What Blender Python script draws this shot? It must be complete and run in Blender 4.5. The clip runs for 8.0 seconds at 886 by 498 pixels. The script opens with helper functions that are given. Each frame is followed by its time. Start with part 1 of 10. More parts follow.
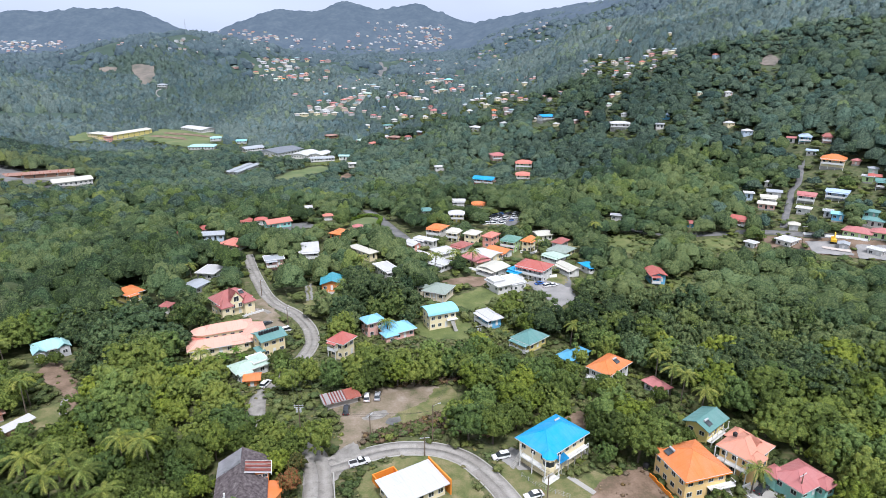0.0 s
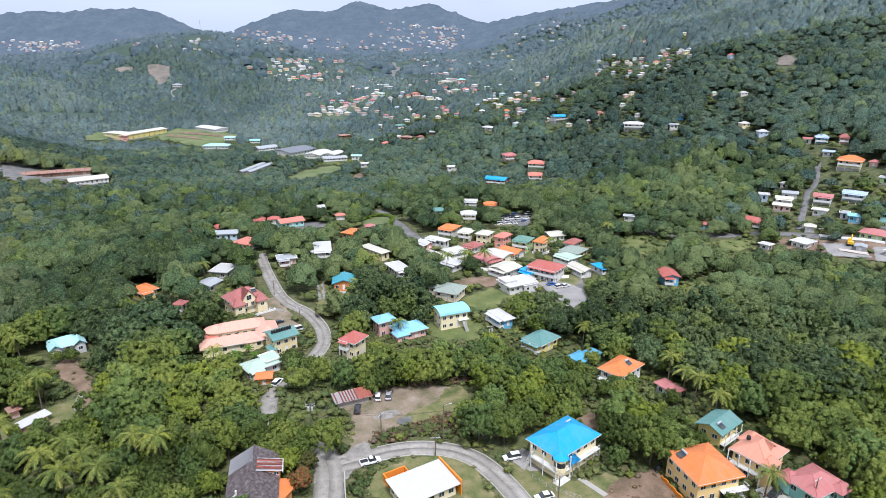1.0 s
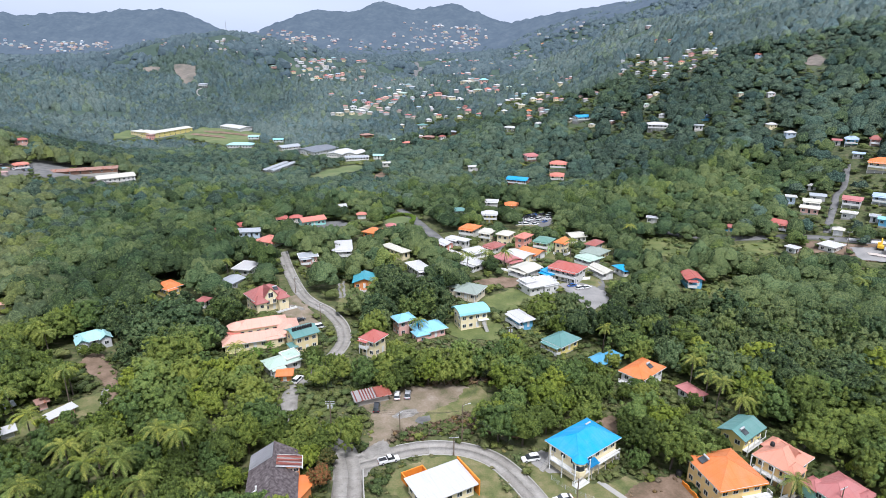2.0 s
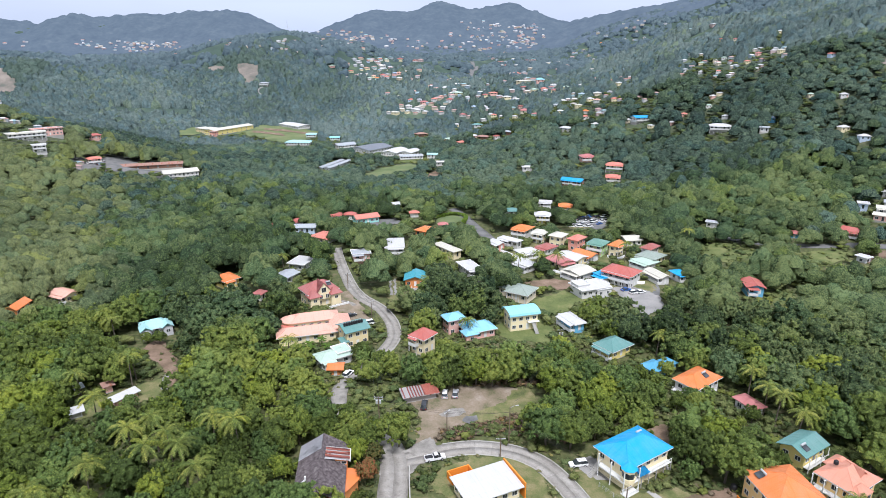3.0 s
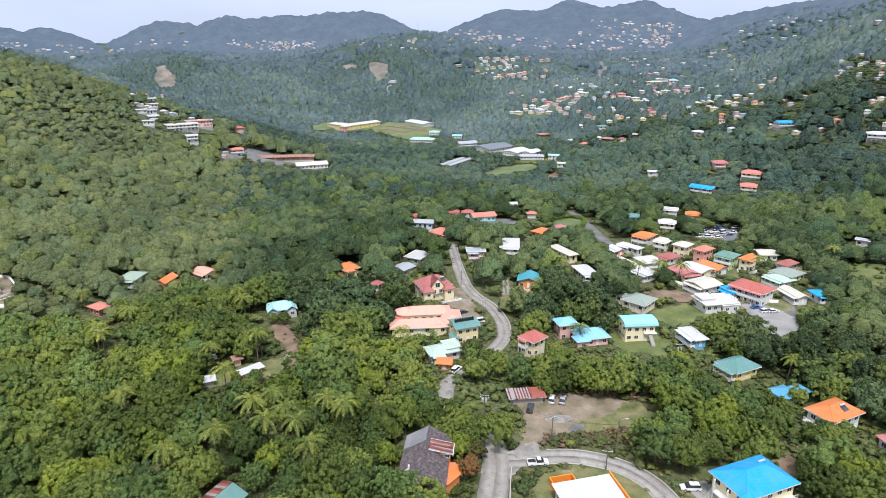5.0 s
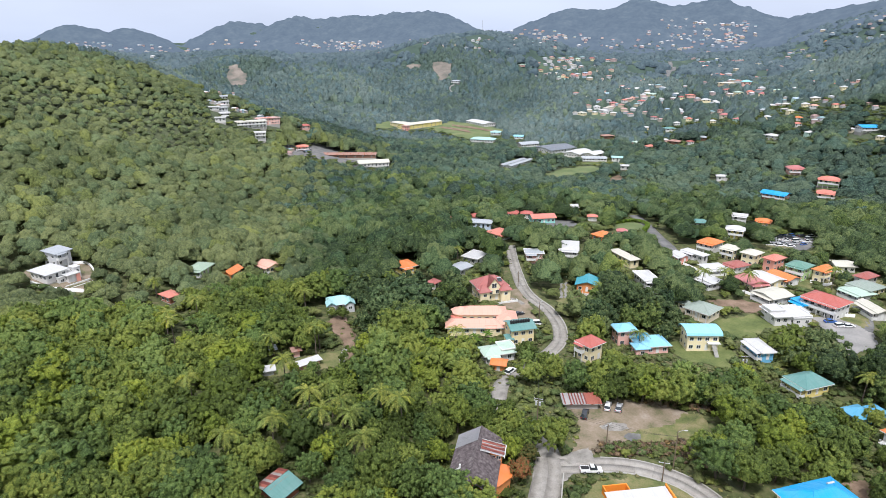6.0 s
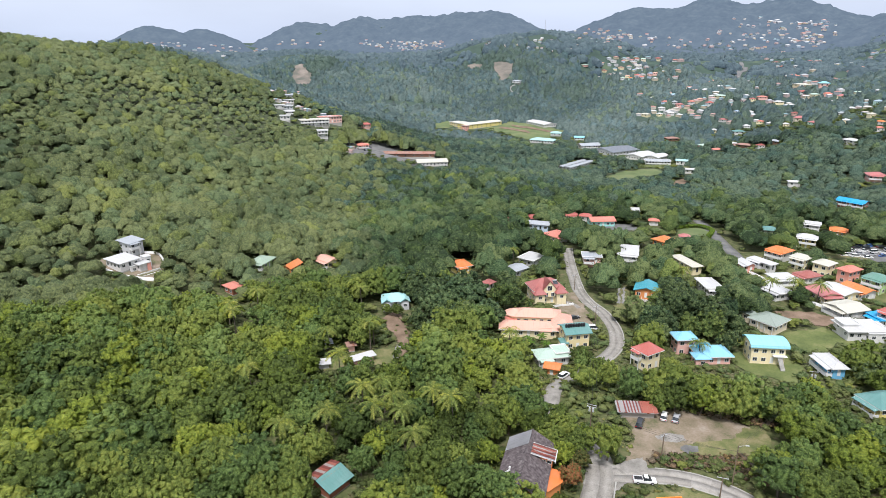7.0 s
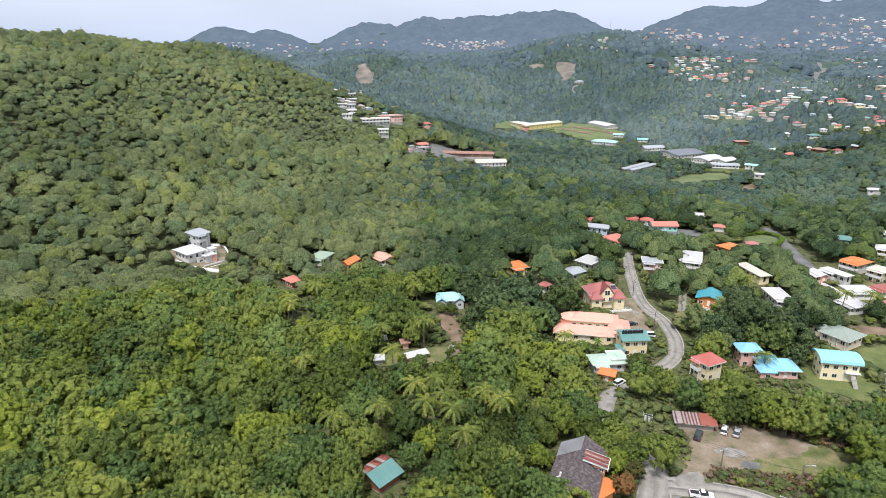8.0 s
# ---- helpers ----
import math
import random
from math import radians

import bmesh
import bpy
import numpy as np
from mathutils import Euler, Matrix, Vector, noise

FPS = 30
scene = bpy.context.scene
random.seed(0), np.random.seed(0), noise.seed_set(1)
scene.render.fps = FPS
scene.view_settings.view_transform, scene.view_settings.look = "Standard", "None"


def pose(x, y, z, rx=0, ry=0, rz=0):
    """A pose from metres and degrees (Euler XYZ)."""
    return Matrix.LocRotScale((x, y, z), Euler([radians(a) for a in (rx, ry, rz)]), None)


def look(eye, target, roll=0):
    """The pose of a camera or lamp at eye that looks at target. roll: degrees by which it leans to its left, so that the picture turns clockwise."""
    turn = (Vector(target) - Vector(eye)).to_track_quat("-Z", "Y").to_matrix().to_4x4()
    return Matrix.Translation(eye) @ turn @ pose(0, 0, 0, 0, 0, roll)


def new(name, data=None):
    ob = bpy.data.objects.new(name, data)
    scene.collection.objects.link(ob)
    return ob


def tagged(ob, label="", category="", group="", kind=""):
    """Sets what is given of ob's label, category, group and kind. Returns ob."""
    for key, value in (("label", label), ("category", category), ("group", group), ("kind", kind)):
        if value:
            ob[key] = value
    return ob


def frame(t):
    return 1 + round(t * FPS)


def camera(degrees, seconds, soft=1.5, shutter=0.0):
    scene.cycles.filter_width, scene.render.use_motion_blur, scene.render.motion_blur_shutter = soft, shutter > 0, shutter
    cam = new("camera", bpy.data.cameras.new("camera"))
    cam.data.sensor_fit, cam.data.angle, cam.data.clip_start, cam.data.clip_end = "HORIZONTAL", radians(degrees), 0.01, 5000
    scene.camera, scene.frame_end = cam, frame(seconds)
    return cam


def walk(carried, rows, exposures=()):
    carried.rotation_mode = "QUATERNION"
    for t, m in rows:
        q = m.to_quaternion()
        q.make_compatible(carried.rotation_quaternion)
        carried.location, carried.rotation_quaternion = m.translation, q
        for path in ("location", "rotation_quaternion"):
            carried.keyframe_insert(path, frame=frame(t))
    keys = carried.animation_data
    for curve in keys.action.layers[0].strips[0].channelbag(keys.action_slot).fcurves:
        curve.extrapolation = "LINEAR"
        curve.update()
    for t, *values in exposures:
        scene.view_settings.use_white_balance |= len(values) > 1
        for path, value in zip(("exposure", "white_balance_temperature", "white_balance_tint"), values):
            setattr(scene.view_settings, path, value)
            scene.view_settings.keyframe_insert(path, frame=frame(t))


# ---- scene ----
# Camera: it hovers and turns to its left.
EYE = Vector((0.0, 0.0, 95.0))
cam = camera(71.0, 8.0, soft=0.75)
# seconds, turn to the left, tilt and lean in degrees
TURNS = [(0.0, 0.0, -18.32, 0.24), (0.5, 0.437, -18.31, 0.22), (1.0, 1.147, -18.32, 0.20), (2.5, 5.183, -18.36, 0.11), (3.0, 8.134, -18.39, 0.03),
         (3.5, 10.864, -18.40, 0.0), (4.0, 13.544, -18.42, -0.02), (4.5, 16.398, -18.43, -0.05), (6.0, 24.88, -18.45, -0.09), (6.5, 27.589, -18.46, -0.11),
         (7.0, 30.303, -18.45, -0.15), (7.5, 32.99, -18.44, -0.17), (8.0, 35.754, -18.44, -0.21)]
walk(cam, [(t, pose(EYE.x, EYE.y, EYE.z, 90 + tilt, 0, turn) @ pose(0, 0, 0, 0, 0, lean)) for t, turn, tilt, lean in TURNS],
     [(0.0, 0.27, 5920, 15), (4.0, 0.27, 5990, 15), (8.0, 0.27, 6280, 13)])

# ---- light: a bright, thinly overcast tropical sky ----
world = bpy.data.worlds.new("sky")
scene.world = world
world.use_nodes = True
wn, wl = world.node_tree.nodes, world.node_tree.links
wn.clear()
SUN_UP, SUN_ROUND = 62.0, 160.0


def build_sky():
    out = wn.new("ShaderNodeOutputWorld")
    back = wn.new("ShaderNodeBackground")
    sky = wn.new("ShaderNodeTexSky")
    sky.sky_type, sky.sun_disc = "NISHITA", False
    sky.sun_elevation, sky.sun_rotation = radians(SUN_UP), radians(SUN_ROUND)
    sky.air_density, sky.dust_density, sky.ozone_density = 1.0, 4.0, 1.0
    dim = wn.new("ShaderNodeVectorMath")
    dim.operation = "SCALE"
    dim.inputs["Scale"].default_value = 0.12
    wl.new(sky.outputs["Color"], dim.inputs[0])
    # a veil of thin cloud, whiter overhead and lavender-grey towards the horizon
    coord = wn.new("ShaderNodeTexCoord")
    split = wn.new("ShaderNodeSeparateXYZ")
    wl.new(coord.outputs["Generated"], split.inputs[0])
    band = wn.new("ShaderNodeValToRGB")
    band.color_ramp.elements[0].position, band.color_ramp.elements[0].color = 0.0, (0.60, 0.68, 0.83, 1)
    band.color_ramp.elements[1].position, band.color_ramp.elements[1].color = 0.14, (0.76, 0.82, 0.91, 1)
    band.color_ramp.elements.new(0.45).color = (0.90, 0.94, 1.0, 1)
    wl.new(split.outputs["Z"], band.inputs[0])
    cloud = wn.new("ShaderNodeTexNoise")
    cloud.inputs["Scale"].default_value, cloud.inputs["Detail"].default_value = 3.0, 5.0
    stretch = wn.new("ShaderNodeMapping")
    stretch.inputs["Scale"].default_value = (1, 1, 4)
    wl.new(coord.outputs["Generated"], stretch.inputs[0])
    wl.new(stretch.outputs[0], cloud.inputs["Vector"])
    vary = wn.new("ShaderNodeMapRange")
    vary.inputs["From Min"].default_value, vary.inputs["From Max"].default_value = 0.3, 0.7
    vary.inputs["To Min"].default_value, vary.inputs["To Max"].default_value = 0.93, 1.05
    wl.new(cloud.outputs[0], vary.inputs["Value"])
    veil = wn.new("ShaderNodeVectorMath")
    veil.operation = "SCALE"
    wl.new(band.outputs[0], veil.inputs[0])
    wl.new(vary.outputs[0], veil.inputs["Scale"])
    mix = wn.new("ShaderNodeMix")
    mix.data_type = "RGBA"
    mix.inputs["Factor"].default_value = 0.85
    wl.new(dim.outputs[0], mix.inputs["A"])
    wl.new(veil.outputs[0], mix.inputs["B"])
    wl.new(mix.outputs["Result"], back.inputs["Color"])
    back.inputs["Strength"].default_value = 1.03
    wl.new(back.outputs[0], out.inputs[0])


build_sky()
sun = new("sun", bpy.data.lights.new("sun", "SUN"))
sun.data.energy, sun.data.angle, sun.data.color = 3.4, radians(12), (1.0, 0.97, 0.92)
sun_from = Vector((math.sin(radians(SUN_ROUND)) * math.cos(radians(SUN_UP)), math.cos(radians(SUN_ROUND)) * math.cos(radians(SUN_UP)), math.sin(radians(SUN_UP))))
sun.matrix_world = look(sun_from * 300, (0, 0, 0))

# ---- materials ----
def material(name, rough=0.8, metal=0.0):
    mat = bpy.data.materials.new(name)
    mat.use_nodes = True
    bsdf = mat.node_tree.nodes["Principled BSDF"]
    bsdf.inputs["Roughness"].default_value, bsdf.inputs["Metallic"].default_value = rough, metal
    bsdf.inputs["Specular IOR Level"].default_value = 0.3
    return mat, mat.node_tree.nodes, mat.node_tree.links, bsdf


def noise_node(nodes, links, size, detail=4.0, where="Object", stretch=(1, 1, 1)):
    """Noise with features of that size in metres, in object or world places."""
    if where == "World":
        coord, out = nodes.new("ShaderNodeNewGeometry"), "Position"
    else:
        coord, out = nodes.new("ShaderNodeTexCoord"), where
    turn = nodes.new("ShaderNodeMapping")
    turn.inputs["Scale"].default_value = stretch
    links.new(coord.outputs[out], turn.inputs[0])
    n = nodes.new("ShaderNodeTexNoise")
    n.inputs["Scale"].default_value, n.inputs["Detail"].default_value = 1.0 / size, detail
    links.new(turn.outputs[0], n.inputs["Vector"])
    return n.outputs["Fac"]


def ramp(nodes, links, value, stops):
    r = nodes.new("ShaderNodeValToRGB")
    els = r.color_ramp.elements
    while len(els) < len(stops):
        els.new(0.5)
    for e, (p, c) in zip(els, stops):
        e.position, e.color = p, (*c, 1)
    links.new(value, r.inputs[0])
    return r.outputs[0]


def blend(nodes, links, factor, a, b, mode="MIX"):
    m = nodes.new("ShaderNodeMix")
    m.data_type, m.blend_type = "RGBA", mode
    for socket, v in (("Factor", factor), ("A", a), ("B", b)):
        if hasattr(v, "is_linked"):
            links.new(v, m.inputs[socket])
        elif isinstance(v, (int, float)):
            m.inputs[socket].default_value = v
        else:
            m.inputs[socket].default_value = (*v, 1)
    return m.outputs["Result"]


def bump(nodes, links, bsdf, value, depth, strength=0.6):
    b = nodes.new("ShaderNodeBump")
    b.inputs["Distance"].default_value, b.inputs["Strength"].default_value = depth, strength
    links.new(value, b.inputs["Height"])
    links.new(b.outputs[0], bsdf.inputs["Normal"])


def span(nodes, links, value, a, b, lo=0.0, hi=1.0):
    m = nodes.new("ShaderNodeMapRange")
    for k, v in (("From Min", a), ("From Max", b), ("To Min", lo), ("To Max", hi)):
        m.inputs[k].default_value = v
    links.new(value, m.inputs["Value"])
    return m.outputs[0]


def paint(name, rgb, rough=0.75, stain=0.25):
    """Painted render or boards, with rain streaks and faint blotches."""
    mat, n, l, b = material(name, rough)
    streak = noise_node(n, l, 0.5, 3, "Object", (1, 1, 0.12))
    blotch = noise_node(n, l, 2.5, 5)
    dirty = tuple(c * 0.62 + 0.03 for c in rgb)
    col = blend(n, l, span(n, l, streak, 0.52, 0.8, 0, stain), rgb, dirty)
    col = blend(n, l, span(n, l, blotch, 0.45, 0.75, 0, stain), col, tuple(min(1, c * 0.8) for c in rgb))
    l.new(col, b.inputs["Base Color"])
    bump(n, l, b, noise_node(n, l, 0.08, 3), 0.01, 0.3)
    return mat


def sheet(name, rgb, rough=0.45, wear=0.25, rust=0.0, rib=0.22):
    """Painted ribbed roofing sheet: ribs run down the slope, laps across it, faded and stained."""
    mat, n, l, b = material(name, rough)
    uv = n.new("ShaderNodeTexCoord")
    split = n.new("ShaderNodeSeparateXYZ")
    l.new(uv.outputs["UV"], split.inputs[0])

    def math_node(op, a, v):
        m = n.new("ShaderNodeMath")
        m.operation = op
        l.new(a, m.inputs[0])
        if v is not None:
            m.inputs[1].default_value = v
        return m.outputs[0]
    ribs = math_node("PINGPONG", split.outputs["X"], rib / 2)
    ridge = span(n, l, ribs, rib * 0.30, rib * 0.48)
    lap = math_node("PINGPONG", split.outputs["Y"], 1.9)
    seam = span(n, l, lap, 1.84, 1.9)
    streak = noise_node(n, l, 0.7, 4, "UV", (1.6, 0.14, 1))
    blotch = noise_node(n, l, 3.0, 5)
    fade = tuple(min(0.95, c * 0.78 + 0.09) for c in rgb)
    dark = tuple(c * 0.68 for c in rgb)
    col = blend(n, l, span(n, l, blotch, 0.38, 0.68, 0, wear + 0.2), rgb, fade)
    col = blend(n, l, span(n, l, streak, 0.5, 0.78, 0, wear + 0.15), col, dark)
    col = blend(n, l, span(n, l, ridge, 0, 1, 0, 0.22), col, dark)
    col = blend(n, l, span(n, l, seam, 0, 1, 0, 0.4), col, dark)
    if rust:
        spots = noise_node(n, l, 1.4, 6, "UV", (1.0, 0.25, 1))
        col = blend(n, l, span(n, l, spots, 0.62 - rust * 0.3, 0.7 - rust * 0.3), col, (0.25, 0.075, 0.035))
    l.new(col, b.inputs["Base Color"])
    l.new(span(n, l, streak, 0.3, 0.7, rough - 0.08, rough + 0.25), b.inputs["Roughness"])
    bump(n, l, b, ridge, 0.03, 0.7)
    return mat


WALLS = {name: paint("wall_" + name, rgb) for name, rgb in {
    "cream": (0.78, 0.68, 0.44), "apricot": (0.84, 0.60, 0.27), "aqua": (0.30, 0.62, 0.56), "yellow": (0.72, 0.60, 0.22),
    "white": (0.62, 0.61, 0.59), "sky_blue": (0.16, 0.44, 0.66), "orange_wall": (0.66, 0.26, 0.09), "rust_wall": (0.33, 0.13, 0.08),
    "straw": (0.72, 0.60, 0.34), "pink": (0.70, 0.42, 0.36), "beige": (0.66, 0.58, 0.44), "coral": (0.74, 0.34, 0.27),
    "lime": (0.46, 0.62, 0.30), "pale_blue": (0.50, 0.60, 0.72), "pale_grey": (0.52, 0.53, 0.54), "block_wall": (0.36, 0.33, 0.30),
    "brown": (0.16, 0.09, 0.06), "mint_wall": (0.50, 0.68, 0.58), "brick_red": (0.42, 0.16, 0.11)}.items()}
ROOFS = {name: sheet("roof_" + name, tuple(c * 0.84 for c in rgb)) for name, rgb in {
    "bright_blue": (0.01, 0.36, 0.72), "orange": (0.74, 0.22, 0.06), "salmon": (0.68, 0.30, 0.20), "rose": (0.50, 0.18, 0.17),
    "teal": (0.13, 0.29, 0.27), "white_roof": (0.595, 0.595, 0.591), "peach": (0.76, 0.42, 0.32), "mint": (0.46, 0.60, 0.50),
    "red": (0.48, 0.13, 0.105), "light_blue": (0.26, 0.58, 0.76), "cyan": (0.30, 0.66, 0.76), "grey_green": (0.30, 0.36, 0.31),
    "blue_green": (0.06, 0.34, 0.42), "crimson": (0.42, 0.14, 0.125), "cream_roof": (0.60, 0.58, 0.49), "red_brown": (0.38, 0.12, 0.10),
    "coral_roof": (0.64, 0.22, 0.16), "green": (0.14, 0.29, 0.23), "grey_roof": (0.40, 0.43, 0.46), "pale_cyan": (0.40, 0.68, 0.68),
    "pale_green": (0.34, 0.44, 0.34), "dark_grey_roof": (0.17, 0.19, 0.22), "pale_blue_roof": (0.44, 0.56, 0.74), "sky_roof": (0.10, 0.37, 0.56)}.items()}
ROOFS["brown"] = sheet("roof_brown", (0.30, 0.17, 0.13), 0.7, 0.5, 0.25)
ROOFS["slate"] = None    # made below, with the mottled surfaces
ROOFS["rust"] = sheet("roof_rust", (0.58, 0.55, 0.53), 0.6, 0.5, 0.42)
TRIM = paint("white_trim", (0.70, 0.70, 0.68), 0.6, 0.12)
CONCRETE = paint("bare_concrete", (0.36, 0.35, 0.32), 0.9, 0.45)


def glass():
    mat, n, l, b = material("window_glass", 0.08)
    l.new(ramp(n, l, noise_node(n, l, 1.5, 2), [(0.3, (0.015, 0.02, 0.025)), (0.7, (0.06, 0.07, 0.075))]), b.inputs["Base Color"])
    b.inputs["Specular IOR Level"].default_value = 0.6
    return mat


GLASS = glass()
# Walls and roofs of the smallest far houses, greyed: haze mixed into the paint colours.
HAZED_WALLS = {name: paint("hazed_wall_" + name, rgb) for name, rgb in {"pale": (0.50, 0.50, 0.50), "cream": (0.50, 0.45, 0.38), "rosy": (0.46, 0.36, 0.34), "grey": (0.36, 0.38, 0.40), "blue": (0.32, 0.40, 0.46), "sand": (0.46, 0.40, 0.30)}.items()}
HAZED_ROOFS = {name: paint("hazed_roof_" + name, rgb) for name, rgb in {"white": (0.58, 0.58, 0.59), "silver": (0.42, 0.44, 0.46), "brick": (0.38, 0.21, 0.18), "rosy": (0.44, 0.29, 0.27), "teal": (0.24, 0.36, 0.38), "sand": (0.44, 0.41, 0.36)}.items()}


def leaves(name, dark, mid, light, back=0.25, spray=0.5, deep=0.35, by_object=False, coarse=0.6, vary=1.0, grit=0.5, cool=1.12):
    """Foliage: each leaf spray and each tree has a tone of its own, patches of the wood differ, sprays stand proud.
    A tree's tone comes from its object, or from the number that a joined wood keeps for it."""
    mat, n, l, b = material(name, 0.6)
    geo = n.new("ShaderNodeNewGeometry")
    if by_object:
        own = n.new("ShaderNodeObjectInfo").outputs["Random"]
    else:
        a = n.new("ShaderNodeAttribute")
        a.attribute_name = "tone"
        own = a.outputs["Fac"]
    patch_tone = noise_node(n, l, 70.0, 3, "World")
    grain = noise_node(n, l, spray, 3, "World")
    fine = noise_node(n, l, spray * 0.36, 3, "World")

    def add(a, k, c):
        m = n.new("ShaderNodeMath")
        m.operation = "MULTIPLY_ADD"
        l.new(a, m.inputs[0])
        m.inputs[1].default_value = k
        if hasattr(c, "is_linked"):
            l.new(c, m.inputs[2])
        else:
            m.inputs[2].default_value = c
        return m.outputs[0]
    share = coarse * 0.58
    tone = span(n, l, patch_tone, 0.25, 0.75, -0.06 - grit * 0.4 - share / 2, 0.24 - grit * 0.4 - share / 2)
    tone = add(span(n, l, own, 0, 1, -0.02, 0.46), 1.0, tone)
    tone = add(geo.outputs["Random Per Island"], 0.24, tone)
    tone = add(span(n, l, grain, 0.33, 0.67), share, tone)
    tone = add(span(n, l, fine, 0.33, 0.67), grit, tone)
    col = ramp(n, l, tone, [(0.18, dark), (0.50, mid), (0.92, light)])
    kind = n.new("ShaderNodeMath")
    kind.operation = "FRACT"
    l.new(add(own, 7.31, 0.13), kind.inputs[0])
    col = blend(n, l, span(n, l, kind.outputs[0], 0.70, 0.80, 0, vary), col, (0.88, 1.0, cool), "MULTIPLY")
    col = blend(n, l, span(n, l, kind.outputs[0], 0.18, 0.10, 0, vary), col, (1.18, 1.16, 0.80), "MULTIPLY")
    l.new(col, b.inputs["Base Color"])
    b.inputs["Specular IOR Level"].default_value = 0.2
    bump(n, l, b, fine, deep * 0.8, 1.0)
    if back:
        soft = n.new("ShaderNodeBsdfTranslucent")
        l.new(col, soft.inputs["Color"])
        m = n.new("ShaderNodeMixShader")
        m.inputs[0].default_value = back
        l.new(b.outputs[0], m.inputs[1])
        l.new(soft.outputs[0], m.inputs[2])
        l.new(m.outputs[0], n["Material Output"].inputs["Surface"])
    return mat


BROAD = ((0.068, 0.100, 0.024), (0.172, 0.236, 0.052), (0.358, 0.398, 0.084))
LEAF = leaves("broad_leaves", *BROAD, 0.36, 0.5, 0.4, grit=0.42, cool=1.28)
LEAF_TREE = leaves("tree_leaves", *BROAD, 0.36, 0.5, 0.4, True, grit=0.42, cool=1.28)
LEAF_WOOD = leaves("wood_leaves", (0.026, 0.048, 0.022), (0.098, 0.154, 0.060), (0.268, 0.322, 0.122), 0.36, 0.6, 0.6, coarse=0.8, vary=0.9, grit=0.6)
# Bluer than the nearer wood: the haze of the valley is in this colour.
LEAF_SLOPE_HAZE = leaves("hazed_slope_leaves", (0.024, 0.046, 0.036), (0.076, 0.128, 0.088), (0.206, 0.272, 0.168), 0.3, 0.9, 1.0, coarse=1.0, vary=1.0, grit=0.9)
LEAF_RIDGE = leaves("ridge_leaves", (0.092, 0.122, 0.055), (0.164, 0.206, 0.086), (0.296, 0.330, 0.136), 0.3, 0.9, 1.0, coarse=0.8, vary=0.8, grit=0.7)
# Blue-grey greens with close tones: more haze put into the leaf colours.
LEAF_FAR_HAZE = leaves("hazed_hill_leaves", (0.046, 0.076, 0.074), (0.076, 0.116, 0.110), (0.150, 0.196, 0.174), 0.0, 2.2, 1.6, coarse=0.7, vary=0.8, grit=0.8)
# Haze is put into these leaves: pale bluish tones and a faint blue glow.
LEAF_DISTANT_HAZE = leaves("hazed_distant_leaves", (0.054, 0.082, 0.086), (0.074, 0.108, 0.110), (0.104, 0.140, 0.134), 0.0, 5.0, 4.0, vary=0.2)
LEAF_DISTANT_HAZE.node_tree.nodes["Principled BSDF"].inputs["Emission Color"].default_value = (0.076, 0.115, 0.170, 1)
LEAF_DISTANT_HAZE.node_tree.nodes["Principled BSDF"].inputs["Emission Strength"].default_value = 0.30
BUSH_LEAF = leaves("shrub_leaves", (0.050, 0.070, 0.020), (0.122, 0.155, 0.046), (0.230, 0.245, 0.095), 0.2, 0.4, 0.3)
GRASS_BLADE = leaves("rough_grass", (0.07, 0.08, 0.03), (0.15, 0.15, 0.065), (0.26, 0.23, 0.12), 0.2, 0.4, 0.1)
DRY_BRUSH = leaves("dry_brush", (0.05, 0.035, 0.02), (0.15, 0.10, 0.06), (0.27, 0.20, 0.12), 0.1, 0.3, 0.1)
FLAME_LEAF = leaves("red_blossom_leaves", (0.045, 0.060, 0.016), (0.110, 0.120, 0.034), (0.330, 0.110, 0.050), 0.2, 0.5, 0.3, True)
PALM_LEAF = leaves("palm_leaves", (0.085, 0.112, 0.022), (0.195, 0.230, 0.046), (0.400, 0.390, 0.092), 0.25, 0.6, 0.1, True)


def bark():
    mat, n, l, b = material("bark", 0.95)
    l.new(ramp(n, l, noise_node(n, l, 0.3, 5, "Object", (1, 1, 0.3)), [(0.3, (0.05, 0.04, 0.03)), (0.7, (0.19, 0.16, 0.125))]), b.inputs["Base Color"])
    return mat


BARK = bark()


def earth():
    """Ground under and between the trees: litter, low scrub and grass; with distance its colour takes on painted
    bluish-green haze.
    """
    mat, n, l, b = material("ground_cover", 0.95)
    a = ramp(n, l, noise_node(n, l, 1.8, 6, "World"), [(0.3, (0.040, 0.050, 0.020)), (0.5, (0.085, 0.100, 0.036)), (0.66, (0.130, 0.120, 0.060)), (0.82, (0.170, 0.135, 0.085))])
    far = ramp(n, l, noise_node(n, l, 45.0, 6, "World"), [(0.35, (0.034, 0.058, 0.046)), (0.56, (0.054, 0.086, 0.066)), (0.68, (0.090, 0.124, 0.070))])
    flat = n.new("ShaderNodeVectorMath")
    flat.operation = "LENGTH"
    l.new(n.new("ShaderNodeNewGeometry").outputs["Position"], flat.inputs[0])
    # the haze-tinted colour takes over between 350 and 900 m out
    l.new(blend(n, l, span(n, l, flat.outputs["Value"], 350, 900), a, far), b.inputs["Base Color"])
    bump(n, l, b, noise_node(n, l, 1.6, 6, "World"), 0.5, 0.7)
    return mat


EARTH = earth()


